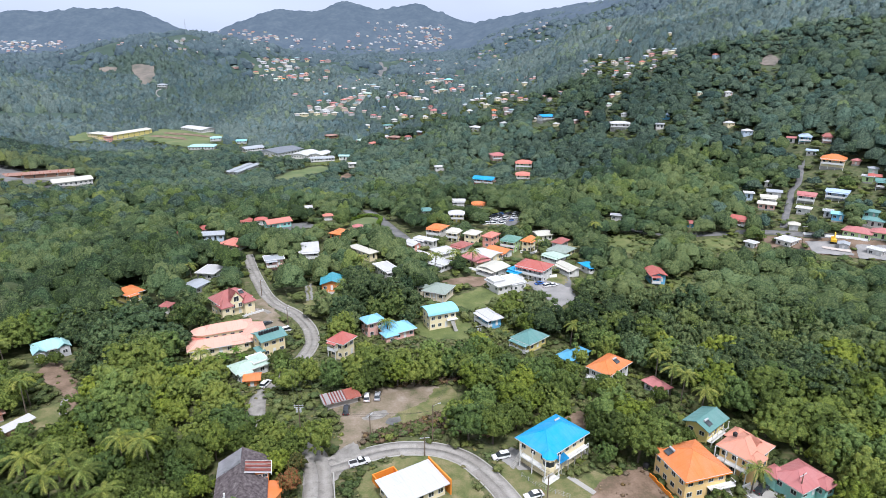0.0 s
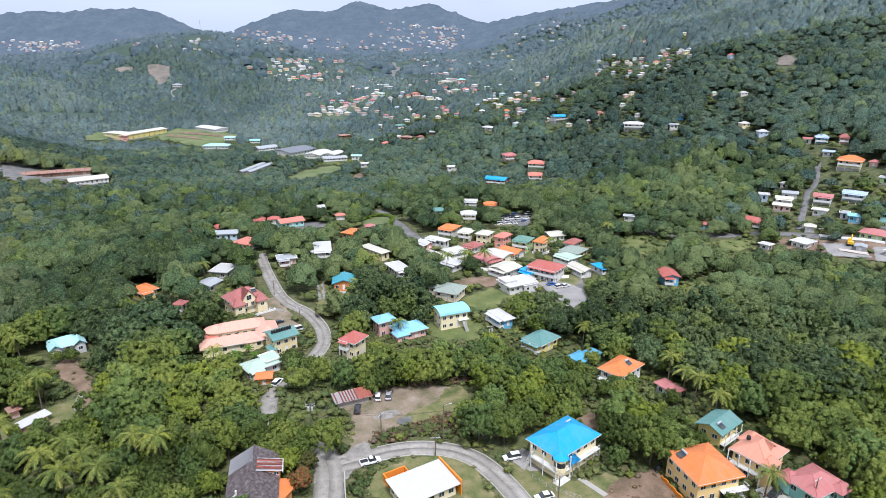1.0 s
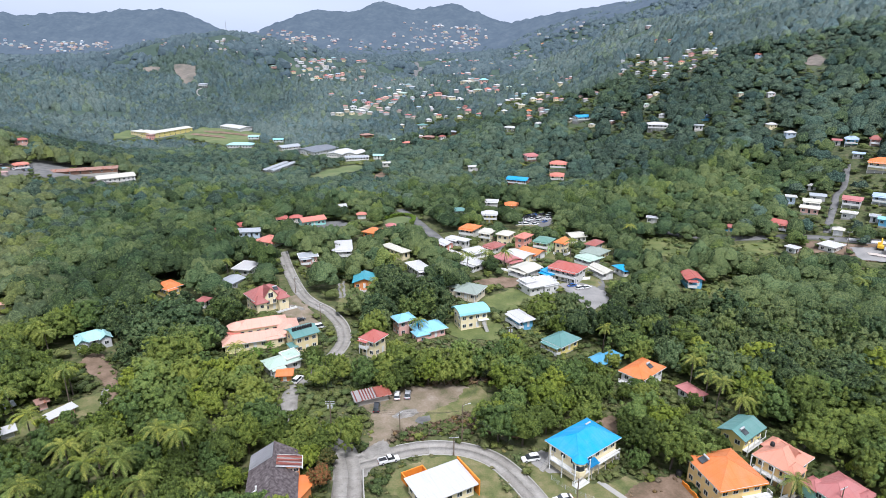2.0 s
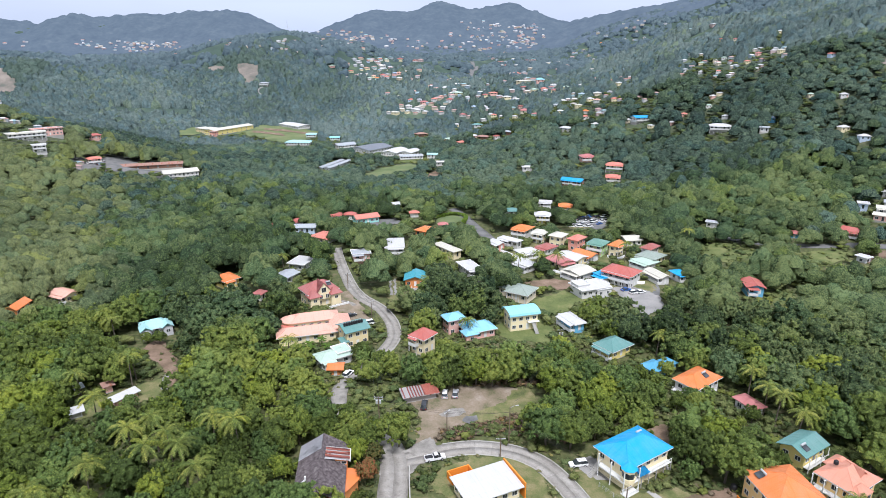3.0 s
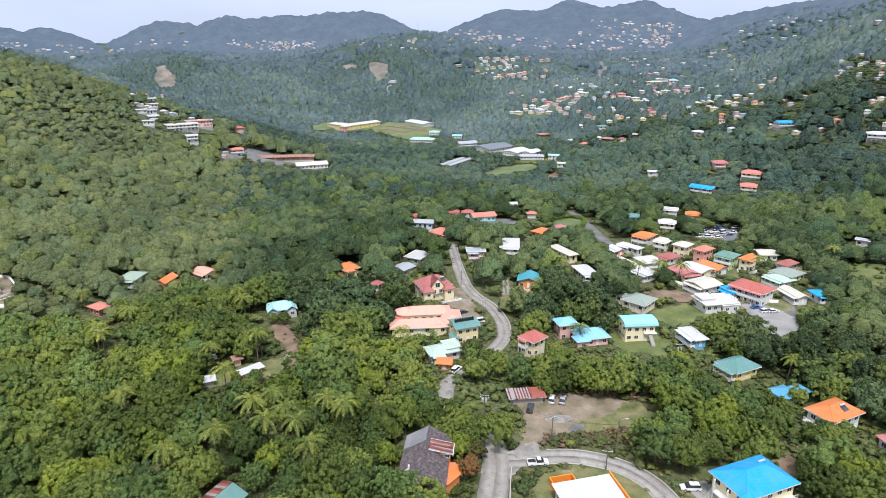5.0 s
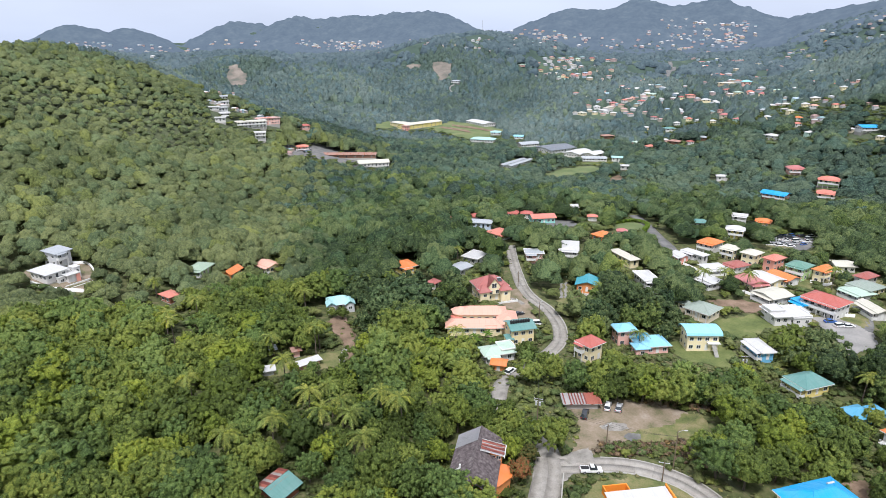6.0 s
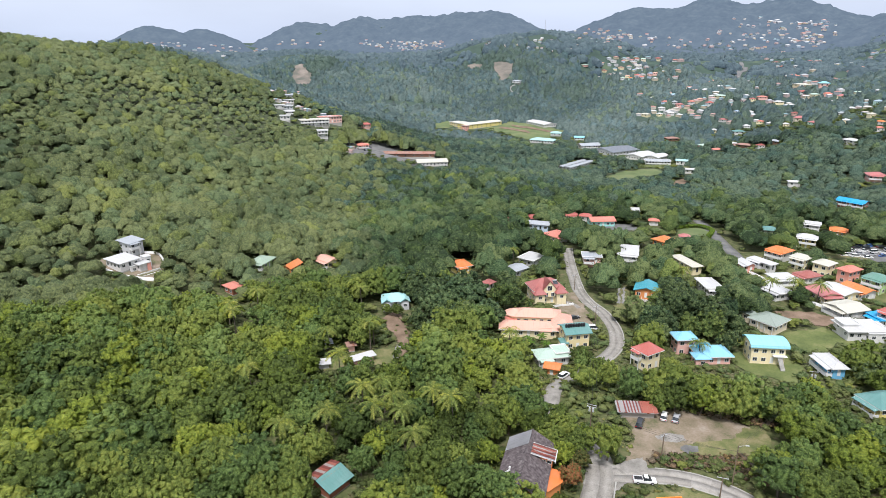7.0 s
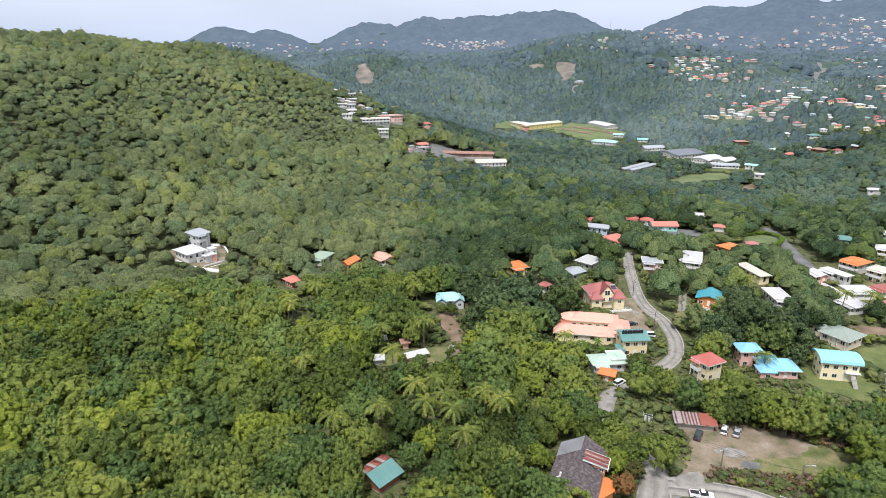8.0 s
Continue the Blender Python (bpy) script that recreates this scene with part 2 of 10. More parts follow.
def patchy(name, stops, size, rough=0.92, depth=0.05):
    mat, n, l, b = material(name, rough)
    wide = noise_node(n, l, size, 6, "World")
    fine = noise_node(n, l, size * 0.09, 5, "World")
    m = n.new("ShaderNodeMath")
    m.operation = "MULTIPLY_ADD"
    l.new(fine, m.inputs[0])
    m.inputs[1].default_value = 0.4
    l.new(span(n, l, wide, 0, 1, -0.2, 0.8), m.inputs[2])
    l.new(ramp(n, l, m.outputs[0], stops), b.inputs["Base Color"])
    bump(n, l, b, fine, depth, 0.5)
    return mat


def far_hills():
    """The farthest hills, a backdrop: sea haze painted into blue-grey colour and glow."""
    mat, n, l, b = material("hazed_hills", 1.0)
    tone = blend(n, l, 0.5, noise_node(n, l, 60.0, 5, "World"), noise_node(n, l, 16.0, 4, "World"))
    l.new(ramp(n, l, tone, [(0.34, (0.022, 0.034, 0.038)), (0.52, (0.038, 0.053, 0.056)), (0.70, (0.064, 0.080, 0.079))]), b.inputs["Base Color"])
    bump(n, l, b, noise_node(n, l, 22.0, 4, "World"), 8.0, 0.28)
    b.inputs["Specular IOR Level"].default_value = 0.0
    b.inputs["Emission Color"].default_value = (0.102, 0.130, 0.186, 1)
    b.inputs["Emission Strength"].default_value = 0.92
    return mat


HAZED_HILLS = far_hills()
ROOFS["slate"] = patchy("roof_slate", [(0.22, (0.034, 0.026, 0.028)), (0.42, (0.075, 0.060, 0.062)), (0.60, (0.125, 0.105, 0.104)), (0.80, (0.21, 0.19, 0.185))], 0.7, 0.9, 0.05)
LAWN = patchy("mown_grass", [(0.24, (0.060, 0.082, 0.026)), (0.42, (0.112, 0.128, 0.046)), (0.58, (0.170, 0.160, 0.072)), (0.8, (0.270, 0.225, 0.135))], 3.6, 0.95, 0.12)
DIRT = patchy("bare_earth", [(0.26, (0.095, 0.105, 0.045)), (0.40, (0.165, 0.140, 0.090)), (0.56, (0.225, 0.180, 0.130)), (0.72, (0.275, 0.228, 0.178)), (0.9, (0.35, 0.32, 0.27))], 5, 0.95, 0.06)
REDEARTH = patchy("red_earth", [(0.22, (0.085, 0.075, 0.042)), (0.42, (0.15, 0.105, 0.070)), (0.6, (0.22, 0.155, 0.110)), (0.85, (0.30, 0.23, 0.18))], 6)
ROADTOP = patchy("worn_concrete_road", [(0.20, (0.095, 0.088, 0.078)), (0.36, (0.180, 0.170, 0.150)), (0.58, (0.265, 0.250, 0.226)), (0.85, (0.400, 0.380, 0.345))], 2.6, 0.9, 0.01)

# Bare earth of the hill scars, its brown greyed by haze put into the colour.
HAZED_SCAR = patchy("hazed_hill_scar", [(0.25, (0.075, 0.090, 0.075)), (0.42, (0.135, 0.125, 0.105)), (0.58, (0.200, 0.172, 0.145)), (0.85, (0.300, 0.265, 0.230))], 22, 0.95, 0.6)


def slab_top():
    """Cast road slabs, each with a tone of its own, stained and rubbed."""
    mat, n, l, b = material("cast_road_slab", 0.9)
    own = n.new("ShaderNodeObjectInfo").outputs["Random"]
    tone = blend(n, l, 0.5, noise_node(n, l, 1.6, 6, "World"), noise_node(n, l, 0.3, 5, "World"))
    col = ramp(n, l, tone, [(0.30, (0.190, 0.178, 0.158)), (0.46, (0.290, 0.274, 0.246)), (0.60, (0.350, 0.332, 0.302)), (0.75, (0.440, 0.420, 0.384))])
    col = blend(n, l, own, col, (0.80, 0.79, 0.78), "MULTIPLY")
    l.new(col, b.inputs["Base Color"])
    bump(n, l, b, noise_node(n, l, 0.25, 4, "World"), 0.01, 0.5)
    return mat


SLAB_TOP = slab_top()
ASPHALT = patchy("grey_asphalt", [(0.2, (0.09, 0.09, 0.09)), (0.5, (0.145, 0.145, 0.142)), (0.8, (0.21, 0.205, 0.195))], 5, 0.9, 0.01)
FIELD = patchy("open_field", [(0.25, (0.075, 0.105, 0.040)), (0.5, (0.120, 0.155, 0.062)), (0.8, (0.185, 0.180, 0.095))], 16, 0.92, 0.3)
MEADOW = patchy("rough_meadow", [(0.25, (0.060, 0.085, 0.028)), (0.5, (0.115, 0.140, 0.045)), (0.8, (0.190, 0.190, 0.080))], 7, 0.95, 0.4)
GRAVEL = patchy("grey_gravel", [(0.2, (0.16, 0.155, 0.15)), (0.5, (0.25, 0.245, 0.235)), (0.8, (0.34, 0.32, 0.30))], 6, 0.95, 0.02)
SLAB = patchy("pale_slab", [(0.2, (0.34, 0.28, 0.24)), (0.5, (0.46, 0.40, 0.35)), (0.8, (0.54, 0.50, 0.46))], 4, 0.9, 0.01)


# ---- small helpers for building ----
def ground(x, y):
    return float(height(x, y))


def part(name, bm, mat, parent, label=""):
    me = bpy.data.meshes.new(name)
    bm.to_mesh(me)
    bm.free()
    return put(name, me, mat, parent, label)


def put(name, me, mat, parent=None, label=""):
    if mat is not None and not me.materials:
        me.materials.append(mat)
    ob = new(name, me)
    ob.parent = parent
    if label:
        ob["label"] = label
    return ob


def thing(name, x, y, z, turn, label, category, group=""):
    ob = new(name)
    ob.empty_display_size = 0.5
    ob.matrix_world = pose(x, y, z, 0, 0, turn)
    return tagged(ob, label, category, group)


def box(bm, x0, x1, y0, y1, z0, z1, m=None):
    v = [bm.verts.new(p) for p in ((x0, y0, z0), (x1, y0, z0), (x1, y1, z0), (x0, y1, z0), (x0, y0, z1), (x1, y0, z1), (x1, y1, z1), (x0, y1, z1))]
    for f in ((3, 2, 1, 0), (4, 5, 6, 7), (0, 1, 5, 4), (1, 2, 6, 5), (2, 3, 7, 6), (3, 0, 4, 7)):
        bm.faces.new([v[i] for i in f])
    if m is not None:
        bmesh.ops.transform(bm, matrix=m, verts=v)
    return v


def tube(bm, path, radii, sides=6):
    """A tapered tube along a path of points."""
    rings = []
    for i, p in enumerate(path):
        p = Vector(p)
        a = Vector(path[max(i - 1, 0)])
        b = Vector(path[min(i + 1, len(path) - 1)])
        q = (b - a).to_track_quat("Z", "Y").to_matrix()
        rings.append([bm.verts.new(p + q @ Vector((math.cos(k * math.tau / sides) * radii[i], math.sin(k * math.tau / sides) * radii[i], 0))) for k in range(sides)])
    for r, s in zip(rings, rings[1:]):
        for k in range(sides):
            bm.faces.new((r[k], r[(k + 1) % sides], s[(k + 1) % sides], s[k]))
    bm.faces.new(rings[0][::-1])
    bm.faces.new(rings[-1])


def mesh_from(name, verts, faces, smooth=False):
    """A mesh from arrays of places and of equal-sided faces."""
    verts, faces = np.asarray(verts, np.float32), np.asarray(faces, np.int32)
    me = bpy.data.meshes.new(name)
    me.vertices.add(len(verts))
    me.vertices.foreach_set("co", verts.ravel())
    me.loops.add(faces.size)
    me.loops.foreach_set("vertex_index", faces.ravel())
    me.polygons.add(len(faces))
    me.polygons.foreach_set("loop_start", np.arange(0, faces.size, faces.shape[1], dtype=np.int32))
    me.update(calc_edges=True)
    if smooth:
        me.polygons.foreach_set("use_smooth", np.ones(len(faces), bool))
    return me


# ---- the lie of the land ----
def value_noise(x, y, size, seed=0):
    """Smooth noise from -1 to 1 with features of that size, for arrays."""
    x, y = np.asarray(x, float) / size + 57.3 * seed, np.asarray(y, float) / size - 31.7 * seed
    i, j = np.floor(x), np.floor(y)
    u, v = x - i, y - j
    u, v = u * u * (3 - 2 * u), v * v * (3 - 2 * v)

    def corner(a, b):
        s = np.sin(a * 127.1 + b * 311.7 + seed * 74.7) * 43758.5453
        return s - np.floor(s)
    low = corner(i, j) * (1 - u) + corner(i + 1, j) * u
    high = corner(i, j + 1) * (1 - u) + corner(i + 1, j + 1) * u
    return 2 * (low * (1 - v) + high * v) - 1


# Crests of the ridges: x, y, z along each; then the width of its rounded top and the steepness of its flanks.
LEFT_RIDGE_CREST = [(-556, 64, 99), (-575, 130, 100), (-582, 215, 95), (-586, 258, 91), (-601, 340, 87), (-605, 390, 84), (-625, 450, 75), (-630, 493, 66), (-626, 530, 50), (-609, 549, 30), (-577, 555, 2), (-532, 557, -22), (-476, 554, -39)]
FAR_WESTERN_HILLS_CREST = [(-2781, 1777, 70), (-2723, 1864, 111), (-2681, 1924, 162), (-2639, 1982, 157), (-2593, 2041, 129), (-2589, 2126, 156), (-2585, 2209, 136), (-2513, 2290, 88), (-2489, 2389, 52), (-2465, 2484, 102), (-2367, 2578, 187), (-2272, 2663, 176), (-2199, 2658, 152), (-2070, 2634, 191), (-1990, 2632, 203), (-1943, 2668, 187), (-1892, 2704, 192), (-1749, 2739, 211), (-1678, 2783, 206), (-1571, 2788, 219), (-1442, 2800, 221), (-1351, 2790, 228), (-1300, 2814, 216), (-1180, 2758, 157), (-1016, 2716, 88)]
MIDDLE_HILL_CREST = [(-790, 737, 3), (-784, 842, 37), (-786, 972, 53), (-774, 1106, 65), (-726, 1255, 74), (-661, 1402, 101), (-588, 1488, 124), (-527, 1511, 109), (-427, 1490, 81)]
CENTRAL_RANGE_CREST = [(-951, 2740, 130), (-817, 2783, 185), (-702, 2814, 226), (-543, 2849, 217), (-471, 2861, 235), (-423, 2869, 254), (-364, 2877, 229), (-304, 2884, 214), (-206, 2893, 230), (-130, 2897, 242), (-34, 2850, 210), (134, 2797, 163), (224, 2741, 183), (333, 2679, 211), (468, 2558, 232), (568, 2435, 234), (673, 2304, 244), (772, 2060, 252)]
EASTERN_MOUNTAIN_CREST = [(236, 1633, 40), (359, 1559, 81), (465, 1479, 108), (523, 1406, 132), (581, 1329, 161), (633, 1226, 195), (679, 1050, 227), (701, 848, 234), (731, 683, 206)]
EASTERN_SPUR_CREST = [(66, 687, -13), (115, 731, 0), (183, 769, 6), (248, 760, 10), (307, 739, 15), (351, 697, 21), (386, 631, 26), (404, 522, 32), (397, 395, 35)]
VILLAGE_HILL_CREST = [(-195, 981, 0), (-125, 1143, 20), (-26, 1250, 24), (80, 1197, 16), (160, 1088, 9)]
RIDGES = [
    (LEFT_RIDGE_CREST, 90, 0.42),
    (FAR_WESTERN_HILLS_CREST, 30, 0.5),
    (MIDDLE_HILL_CREST, 110, 0.3),
    (CENTRAL_RANGE_CREST, 34, 0.44),
    (EASTERN_MOUNTAIN_CREST, 160, 0.4),
    (EASTERN_SPUR_CREST, 120, 0.3),
    (VILLAGE_HILL_CREST, 90, 0.22),
]
FLOOR_R = [0, 150, 250, 320, 400, 550, 700, 1000, 1500, 2200, 3000, 3800, 4400, 6000]
FLOOR_Z = [0, 0, -1, -3, -8, -14, -17, -2, 20, 45, 30, -10, -36, -40]


def height(x, y):
    """Height of the ground at x, y (arrays or numbers)."""
    x, y = np.asarray(x, float), np.asarray(y, float)
    r = np.hypot(x, y)
    z = np.interp(r, FLOOR_R, FLOOR_Z)
    k = 14.0
    total = np.exp(np.clip(z / k, -40, 40))
    for crest, top, steep in RIDGES:
        best = np.full(r.shape, -1e4)
        for (ax, ay, az), (bx, by, bz) in zip(crest, crest[1:]):
            dx, dy = bx - ax, by - ay
            s = np.clip(((x - ax) * dx + (y - ay) * dy) / (dx * dx + dy * dy), 0, 1)
            d = np.hypot(x - ax - s * dx, y - ay - s * dy)
            best = np.maximum(best, az + s * (bz - az) - steep * d * d / (d + top))
        total = total + np.exp(np.clip(best / k, -40, 40))
    z = k * np.log(total)
    far = np.clip((r - 450) / 900, 0, 1)
    rugged = 22 * value_noise(x, y, 330, 3) + 10 * value_noise(x, y, 140, 5) + 4 * value_noise(x, y, 60, 8)
    # spurs and gullies of the farther hills
    spurs = 34 * (0.42 - np.abs(value_noise(x, y, 230, 15))) + 13 * (0.42 - np.abs(value_noise(x, y, 100, 16)))
    z = z + spurs * np.clip((r - 820) / 260, 0, 1) * np.clip((2500 - r) / 500, 0, 1)
    return z + far * rugged * np.clip((4300 - r) / 800, 0, 1) * np.clip((z + 40) / 60, 0.15, 1) * np.clip((3600 - r) / 1800, 0.3, 1)


# ---- ground mesh ----
GRID = 290
GRID_A = math.asinh(4900 / 130)
GRID_B = math.asinh(1500 / 130)
GRID_X = 130 * np.sinh(np.linspace(-1, 1, GRID) * GRID_A)
GRID_Y = 130 * np.sinh(np.linspace(-GRID_B, GRID_A, GRID)) + 60
GRID_Z = height(*np.meshgrid(GRID_X, GRID_Y))


def surface(x, y):
    """Height of the ground sheet as it is built, for arrays."""
    x, y = np.asarray(x, float), np.asarray(y, float)
    i = np.clip(np.searchsorted(GRID_X, x) - 1, 0, GRID - 2)
    j = np.clip(np.searchsorted(GRID_Y, y) - 1, 0, GRID - 2)
    u = (x - GRID_X[i]) / (GRID_X[i + 1] - GRID_X[i])
    v = (y - GRID_Y[j]) / (GRID_Y[j + 1] - GRID_Y[j])
    return (GRID_Z[j, i] * (1 - u) + GRID_Z[j, i + 1] * u) * (1 - v) + (GRID_Z[j + 1, i] * (1 - u) + GRID_Z[j + 1, i + 1] * u) * v


def build_ground():
    gx, gy = np.meshgrid(GRID_X, GRID_Y)
    verts = np.stack([gx.ravel(), gy.ravel(), GRID_Z.ravel()], 1)
    i = np.arange(GRID * (GRID - 1)).reshape(GRID - 1, GRID)[:, :-1].ravel()
    me = mesh_from("ground", verts, np.stack([i, i + 1, i + GRID + 1, i + GRID], 1), True)
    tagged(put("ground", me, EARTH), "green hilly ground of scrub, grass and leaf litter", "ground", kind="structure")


build_ground()


# ---- roads, yards and fields ----
OPEN_GROUND = []     # polygons free of trees


def spline(pts, step):
    """Evenly spaced places along a smooth line through the points."""
    p = [np.array(q, float) for q in pts]
    p = [2 * p[0] - p[1]] + p + [2 * p[-1] - p[-2]]
    line = []
    for a, b, c, d in zip(p, p[1:], p[2:], p[3:]):
        k = max(2, int(np.hypot(*(c - b)) / step))
        for t in np.linspace(0, 1, k, endpoint=False):
            line.append(0.5 * (2 * b + (c - a) * t + (2 * a - 5 * b + 4 * c - d) * t * t + (3 * b - a - 3 * c + d) * t ** 3))
    line.append(p[-2])
    return np.array(line)


ROAD_POINTS = []


def road(name, pts, width, mat, label, clear=1.0, step=1.6, hidden=(0, 0)):
    line = spline(pts, step)
    tangent = np.gradient(line, axis=0)
    side = np.stack([tangent[:, 1], -tangent[:, 0]], 1) / np.maximum(np.hypot(*tangent.T), 1e-6)[:, None]
    rows = []
    lift = 0.07 + 0.0006 * np.hypot(*line.T)
    wob = 0.18 * value_noise(line[:, 0], line[:, 1], 6, 11)
    for f, dz in ((-0.5, -0.5), (-0.5, 0.0), (-0.17, 0.03), (0.17, 0.03), (0.5, 0.0), (0.5, -0.5)):
        q = line + side * (f * width + np.sign(f) * wob)[:, None]
        rows.append(np.stack([q[:, 0], q[:, 1], surface(q[:, 0], q[:, 1]) + lift + dz], 1))
    v = np.stack(rows, 1).reshape(-1, 3)
    k = len(rows)
    i = (np.arange(len(line) - 1)[:, None] * k + np.arange(k - 1)[None]).ravel()
    me = mesh_from(name, v, np.stack([i, i + k, i + k + 1, i + 1], 1)[:, ::-1])
    ROAD_POINTS.extend((x, y, width / 2 + clear * (0 if hidden[0] < y < hidden[1] else 1), 99.0 if hidden[0] < y < hidden[1] else 0.8) for x, y in line[::3])
    return tagged(put(name, me, mat), label, "road", kind="structure")


def inside(poly, x, y):
    x, y = np.asarray(x, float), np.asarray(y, float)
    hit = np.zeros(x.shape, bool)
    for (ax, ay), (bx, by) in zip(poly, poly[1:] + poly[:1]):
        if ay != by:
            hit ^= ((ay > y) != (by > y)) & (x < (bx - ax) * (y - ay) / (by - ay) + ax)
    return hit


def patch(name, poly, mat, label, category="ground", lift=0.05, cells=70, free=True):
    """A thin ragged-edged sheet of another ground, lying on the land."""
    px, py = [p[0] for p in poly], [p[1] for p in poly]
    size = max(max(px) - min(px), max(py) - min(py)) / cells
    xs, ys = np.arange(min(px) - size, max(px) + size, size), np.arange(min(py) - size, max(py) + size, size)
    gx, gy = np.meshgrid(xs, ys)
    cx, cy = gx[:-1, :-1] + size / 2, gy[:-1, :-1] + size / 2
    r = size * cells * 0.03
    keep = inside(poly, cx + r * value_noise(cx, cy, r * 3, 21), cy + r * value_noise(cx, cy, r * 3, 22)).ravel()
    n = len(xs)
    shift = size * 0.5
    gx, gy = gx + shift * value_noise(gx, gy, size * 1.7, 23), gy + shift * value_noise(gx, gy, size * 1.7, 24)
    z = surface(gx, gy) + lift + 0.0008 * np.hypot(gx, gy)
    i = (np.arange(len(ys) - 1)[:, None] * n + np.arange(n - 1)[None]).ravel()[keep]
    faces = np.stack([i, i + 1, i + n + 1, i + n], 1)
    used, back = np.unique(faces, return_inverse=True)
    v = np.stack([gx.ravel(), gy.ravel(), z.ravel()], 1)[used]
    if free:
        OPEN_GROUND.append(poly)
        if math.hypot(px[0], py[0]) < 1100:
            gap = 4.0 if size * cells < 90 else 12.0
            for qx in np.arange(min(px), max(px), gap):
                for qy in np.arange(min(py), max(py), gap):
                    if inside(poly, qx, qy):
                        ROAD_POINTS.append((float(qx), float(qy), 1.2, 0.8))
    return tagged(put(name, mesh_from(name, v, back.reshape(faces.shape), True), mat), label, category, kind="structure")


LANE_EAST = [(-26.8, 122.6), (-22.2, 124.9), (-17.8, 127.5), (-12.0, 129.5), (-6.4, 130.0), (-0.8, 129.2), (4.5, 126.7), (8.4, 122.8), (12.6, 116.4), (15.8, 109.8)]
LANE_SOUTH = [(-26.6, 107.0), (-27.5, 113.5), (-28.6, 119.5), (-30.3, 124.6), (-33.0, 129.0)]
JUNCTION = [(-31.4, 116.5), (-32.2, 123.2), (-30.6, 127.0), (-26.6, 126.2), (-22.6, 127.6), (-20.6, 123.2), (-23.4, 120.9), (-24.6, 116.5)]
LANE_NORTH = [(-33.0, 129.0), (-41.5, 134.8), (-47.6, 139.7), (-50.7, 146.9), (-51.6, 154.2), (-49.4, 163.0), (-45.1, 174.2), (-43.7, 182.7), (-44.3, 190.2), (-47.8, 200.1), (-54.9, 211.0), (-63.2, 219.1), (-69.8, 228.2), (-77.8, 244.3), (-86.2, 263.2), (-94.2, 282.9)]
MANSION_DRIVE = [(-64.2, 211.5), (-67.3, 214.3), (-72.6, 215.0), (-75.2, 213.1)]
VALLEY_ROAD = [(49.6, 405.1), (62.3, 377.4), (75.8, 356.2), (97.6, 326.0), (117.2, 311.3), (135.9, 306.9), (158.0, 304.9), (184.1, 290.8), (208.2, 279.0)]
HEDGE_ROAD = [(-48.5, 385.3), (-39.8, 364.2), (-30.0, 336.4), (-18.8, 307.6)]
TOWN_LANE = [(3.2, 305.0), (18.8, 297.5), (33.2, 285.7), (45.0, 281.7), (51.2, 263.1), (51.9, 242.6), (46.6, 230.2)]
FAR_ROAD = [(-133.2, 1173.7), (-139.7, 1423.8), (-140.7, 1548.7), (-194.4, 1991.7)]
VILLAGE_ROAD = [(174.0, 305.1), (181.9, 318.9), (194.3, 339.1), (200.0, 349.5), (207.4, 356.9), (216.3, 372.2), (224.4, 387.1)]
PARKING = [(-26.6, 129.0), (-25.8, 133.4), (-25.3, 139.0), (-27.8, 143.3), (-31.9, 147.7), (-23.0, 153.2), (-20.9, 156.5), (-15.4, 158.7), (-7.3, 160.2), (1.0, 158.3), (2.5, 150.4), (0.9, 145.4), (-9.6, 141.5), (-13.9, 139.7), (-19.2, 134.1), (-20.0, 129.5)]
APRON = [(-27.0, 125.8), (-25.5, 128.8), (-22.1, 132.4), (-20.0, 129.5), (-19.8, 127.7), (-24.7, 124.1)]
PAD = [(-15.1, 140.6), (-14.3, 142.6), (-11.4, 143.6), (-10.8, 141.6), (-12.9, 139.3)]
PARKING_GRASS = [(-15.5, 140.0), (-11.6, 145.5), (-4.5, 150.8), (-2.6, 157.9), (2.0, 160.6), (4.5, 155.9), (3.1, 147.6), (-3.3, 142.9), (-10.3, 139.9)]
WHITE_LAWN = [(-18.9, 120.4), (-11.4, 125.8), (-2.6, 127.7), (2.2, 125.1), (6.6, 119.0), (9.6, 111.6), (2.0, 109.8), (-17.9, 112.1)]
BLUE_YARD = [(12.8, 123.0), (16.7, 128.3), (23.3, 122.0), (27.9, 118.0), (36.6, 122.0), (38.9, 118.0), (38.8, 110.7), (17.8, 109.8), (15.0, 118.0)]
RED_BANK = [(33.5, 114.2), (37.2, 119.0), (47.5, 123.0), (49.2, 118.0), (50.1, 109.8), (32.5, 109.8)]
GRAVEL_PATCH = [(-21.4, 142.3), (-19.3, 145.5), (-15.3, 146.5), (-14.4, 144.8), (-16.5, 142.4), (-19.4, 141.4)]
BACK_YARD_EARTH = [(32.6, 143.6), (37.6, 146.8), (40.7, 141.6), (39.0, 137.4), (36.4, 136.4)]
LAWN_CYAN = [(-9.9, 201.4), (-4.5, 206.2), (6.4, 208.6), (10.3, 201.3), (8.8, 190.0), (-2.7, 190.0), (-7.5, 192.2)]
LAWN_TERRACE = [(2.4, 224.8), (15.4, 238.0), (26.6, 233.5), (21.0, 221.8), (7.5, 211.2), (6.1, 219.2)]
LAWN_TEAL = [(-57.2, 234.2), (-54.5, 245.2), (-51.4, 234.2), (-45.9, 222.3), (-52.4, 216.8)]
CLEARING_LEFT = [(-123.2, 166.8), (-122.9, 173.4), (-118.2, 171.8), (-108.2, 161.5), (-101.9, 152.9), (-100.2, 145.9), (-107.3, 153.5), (-114.8, 159.4)]
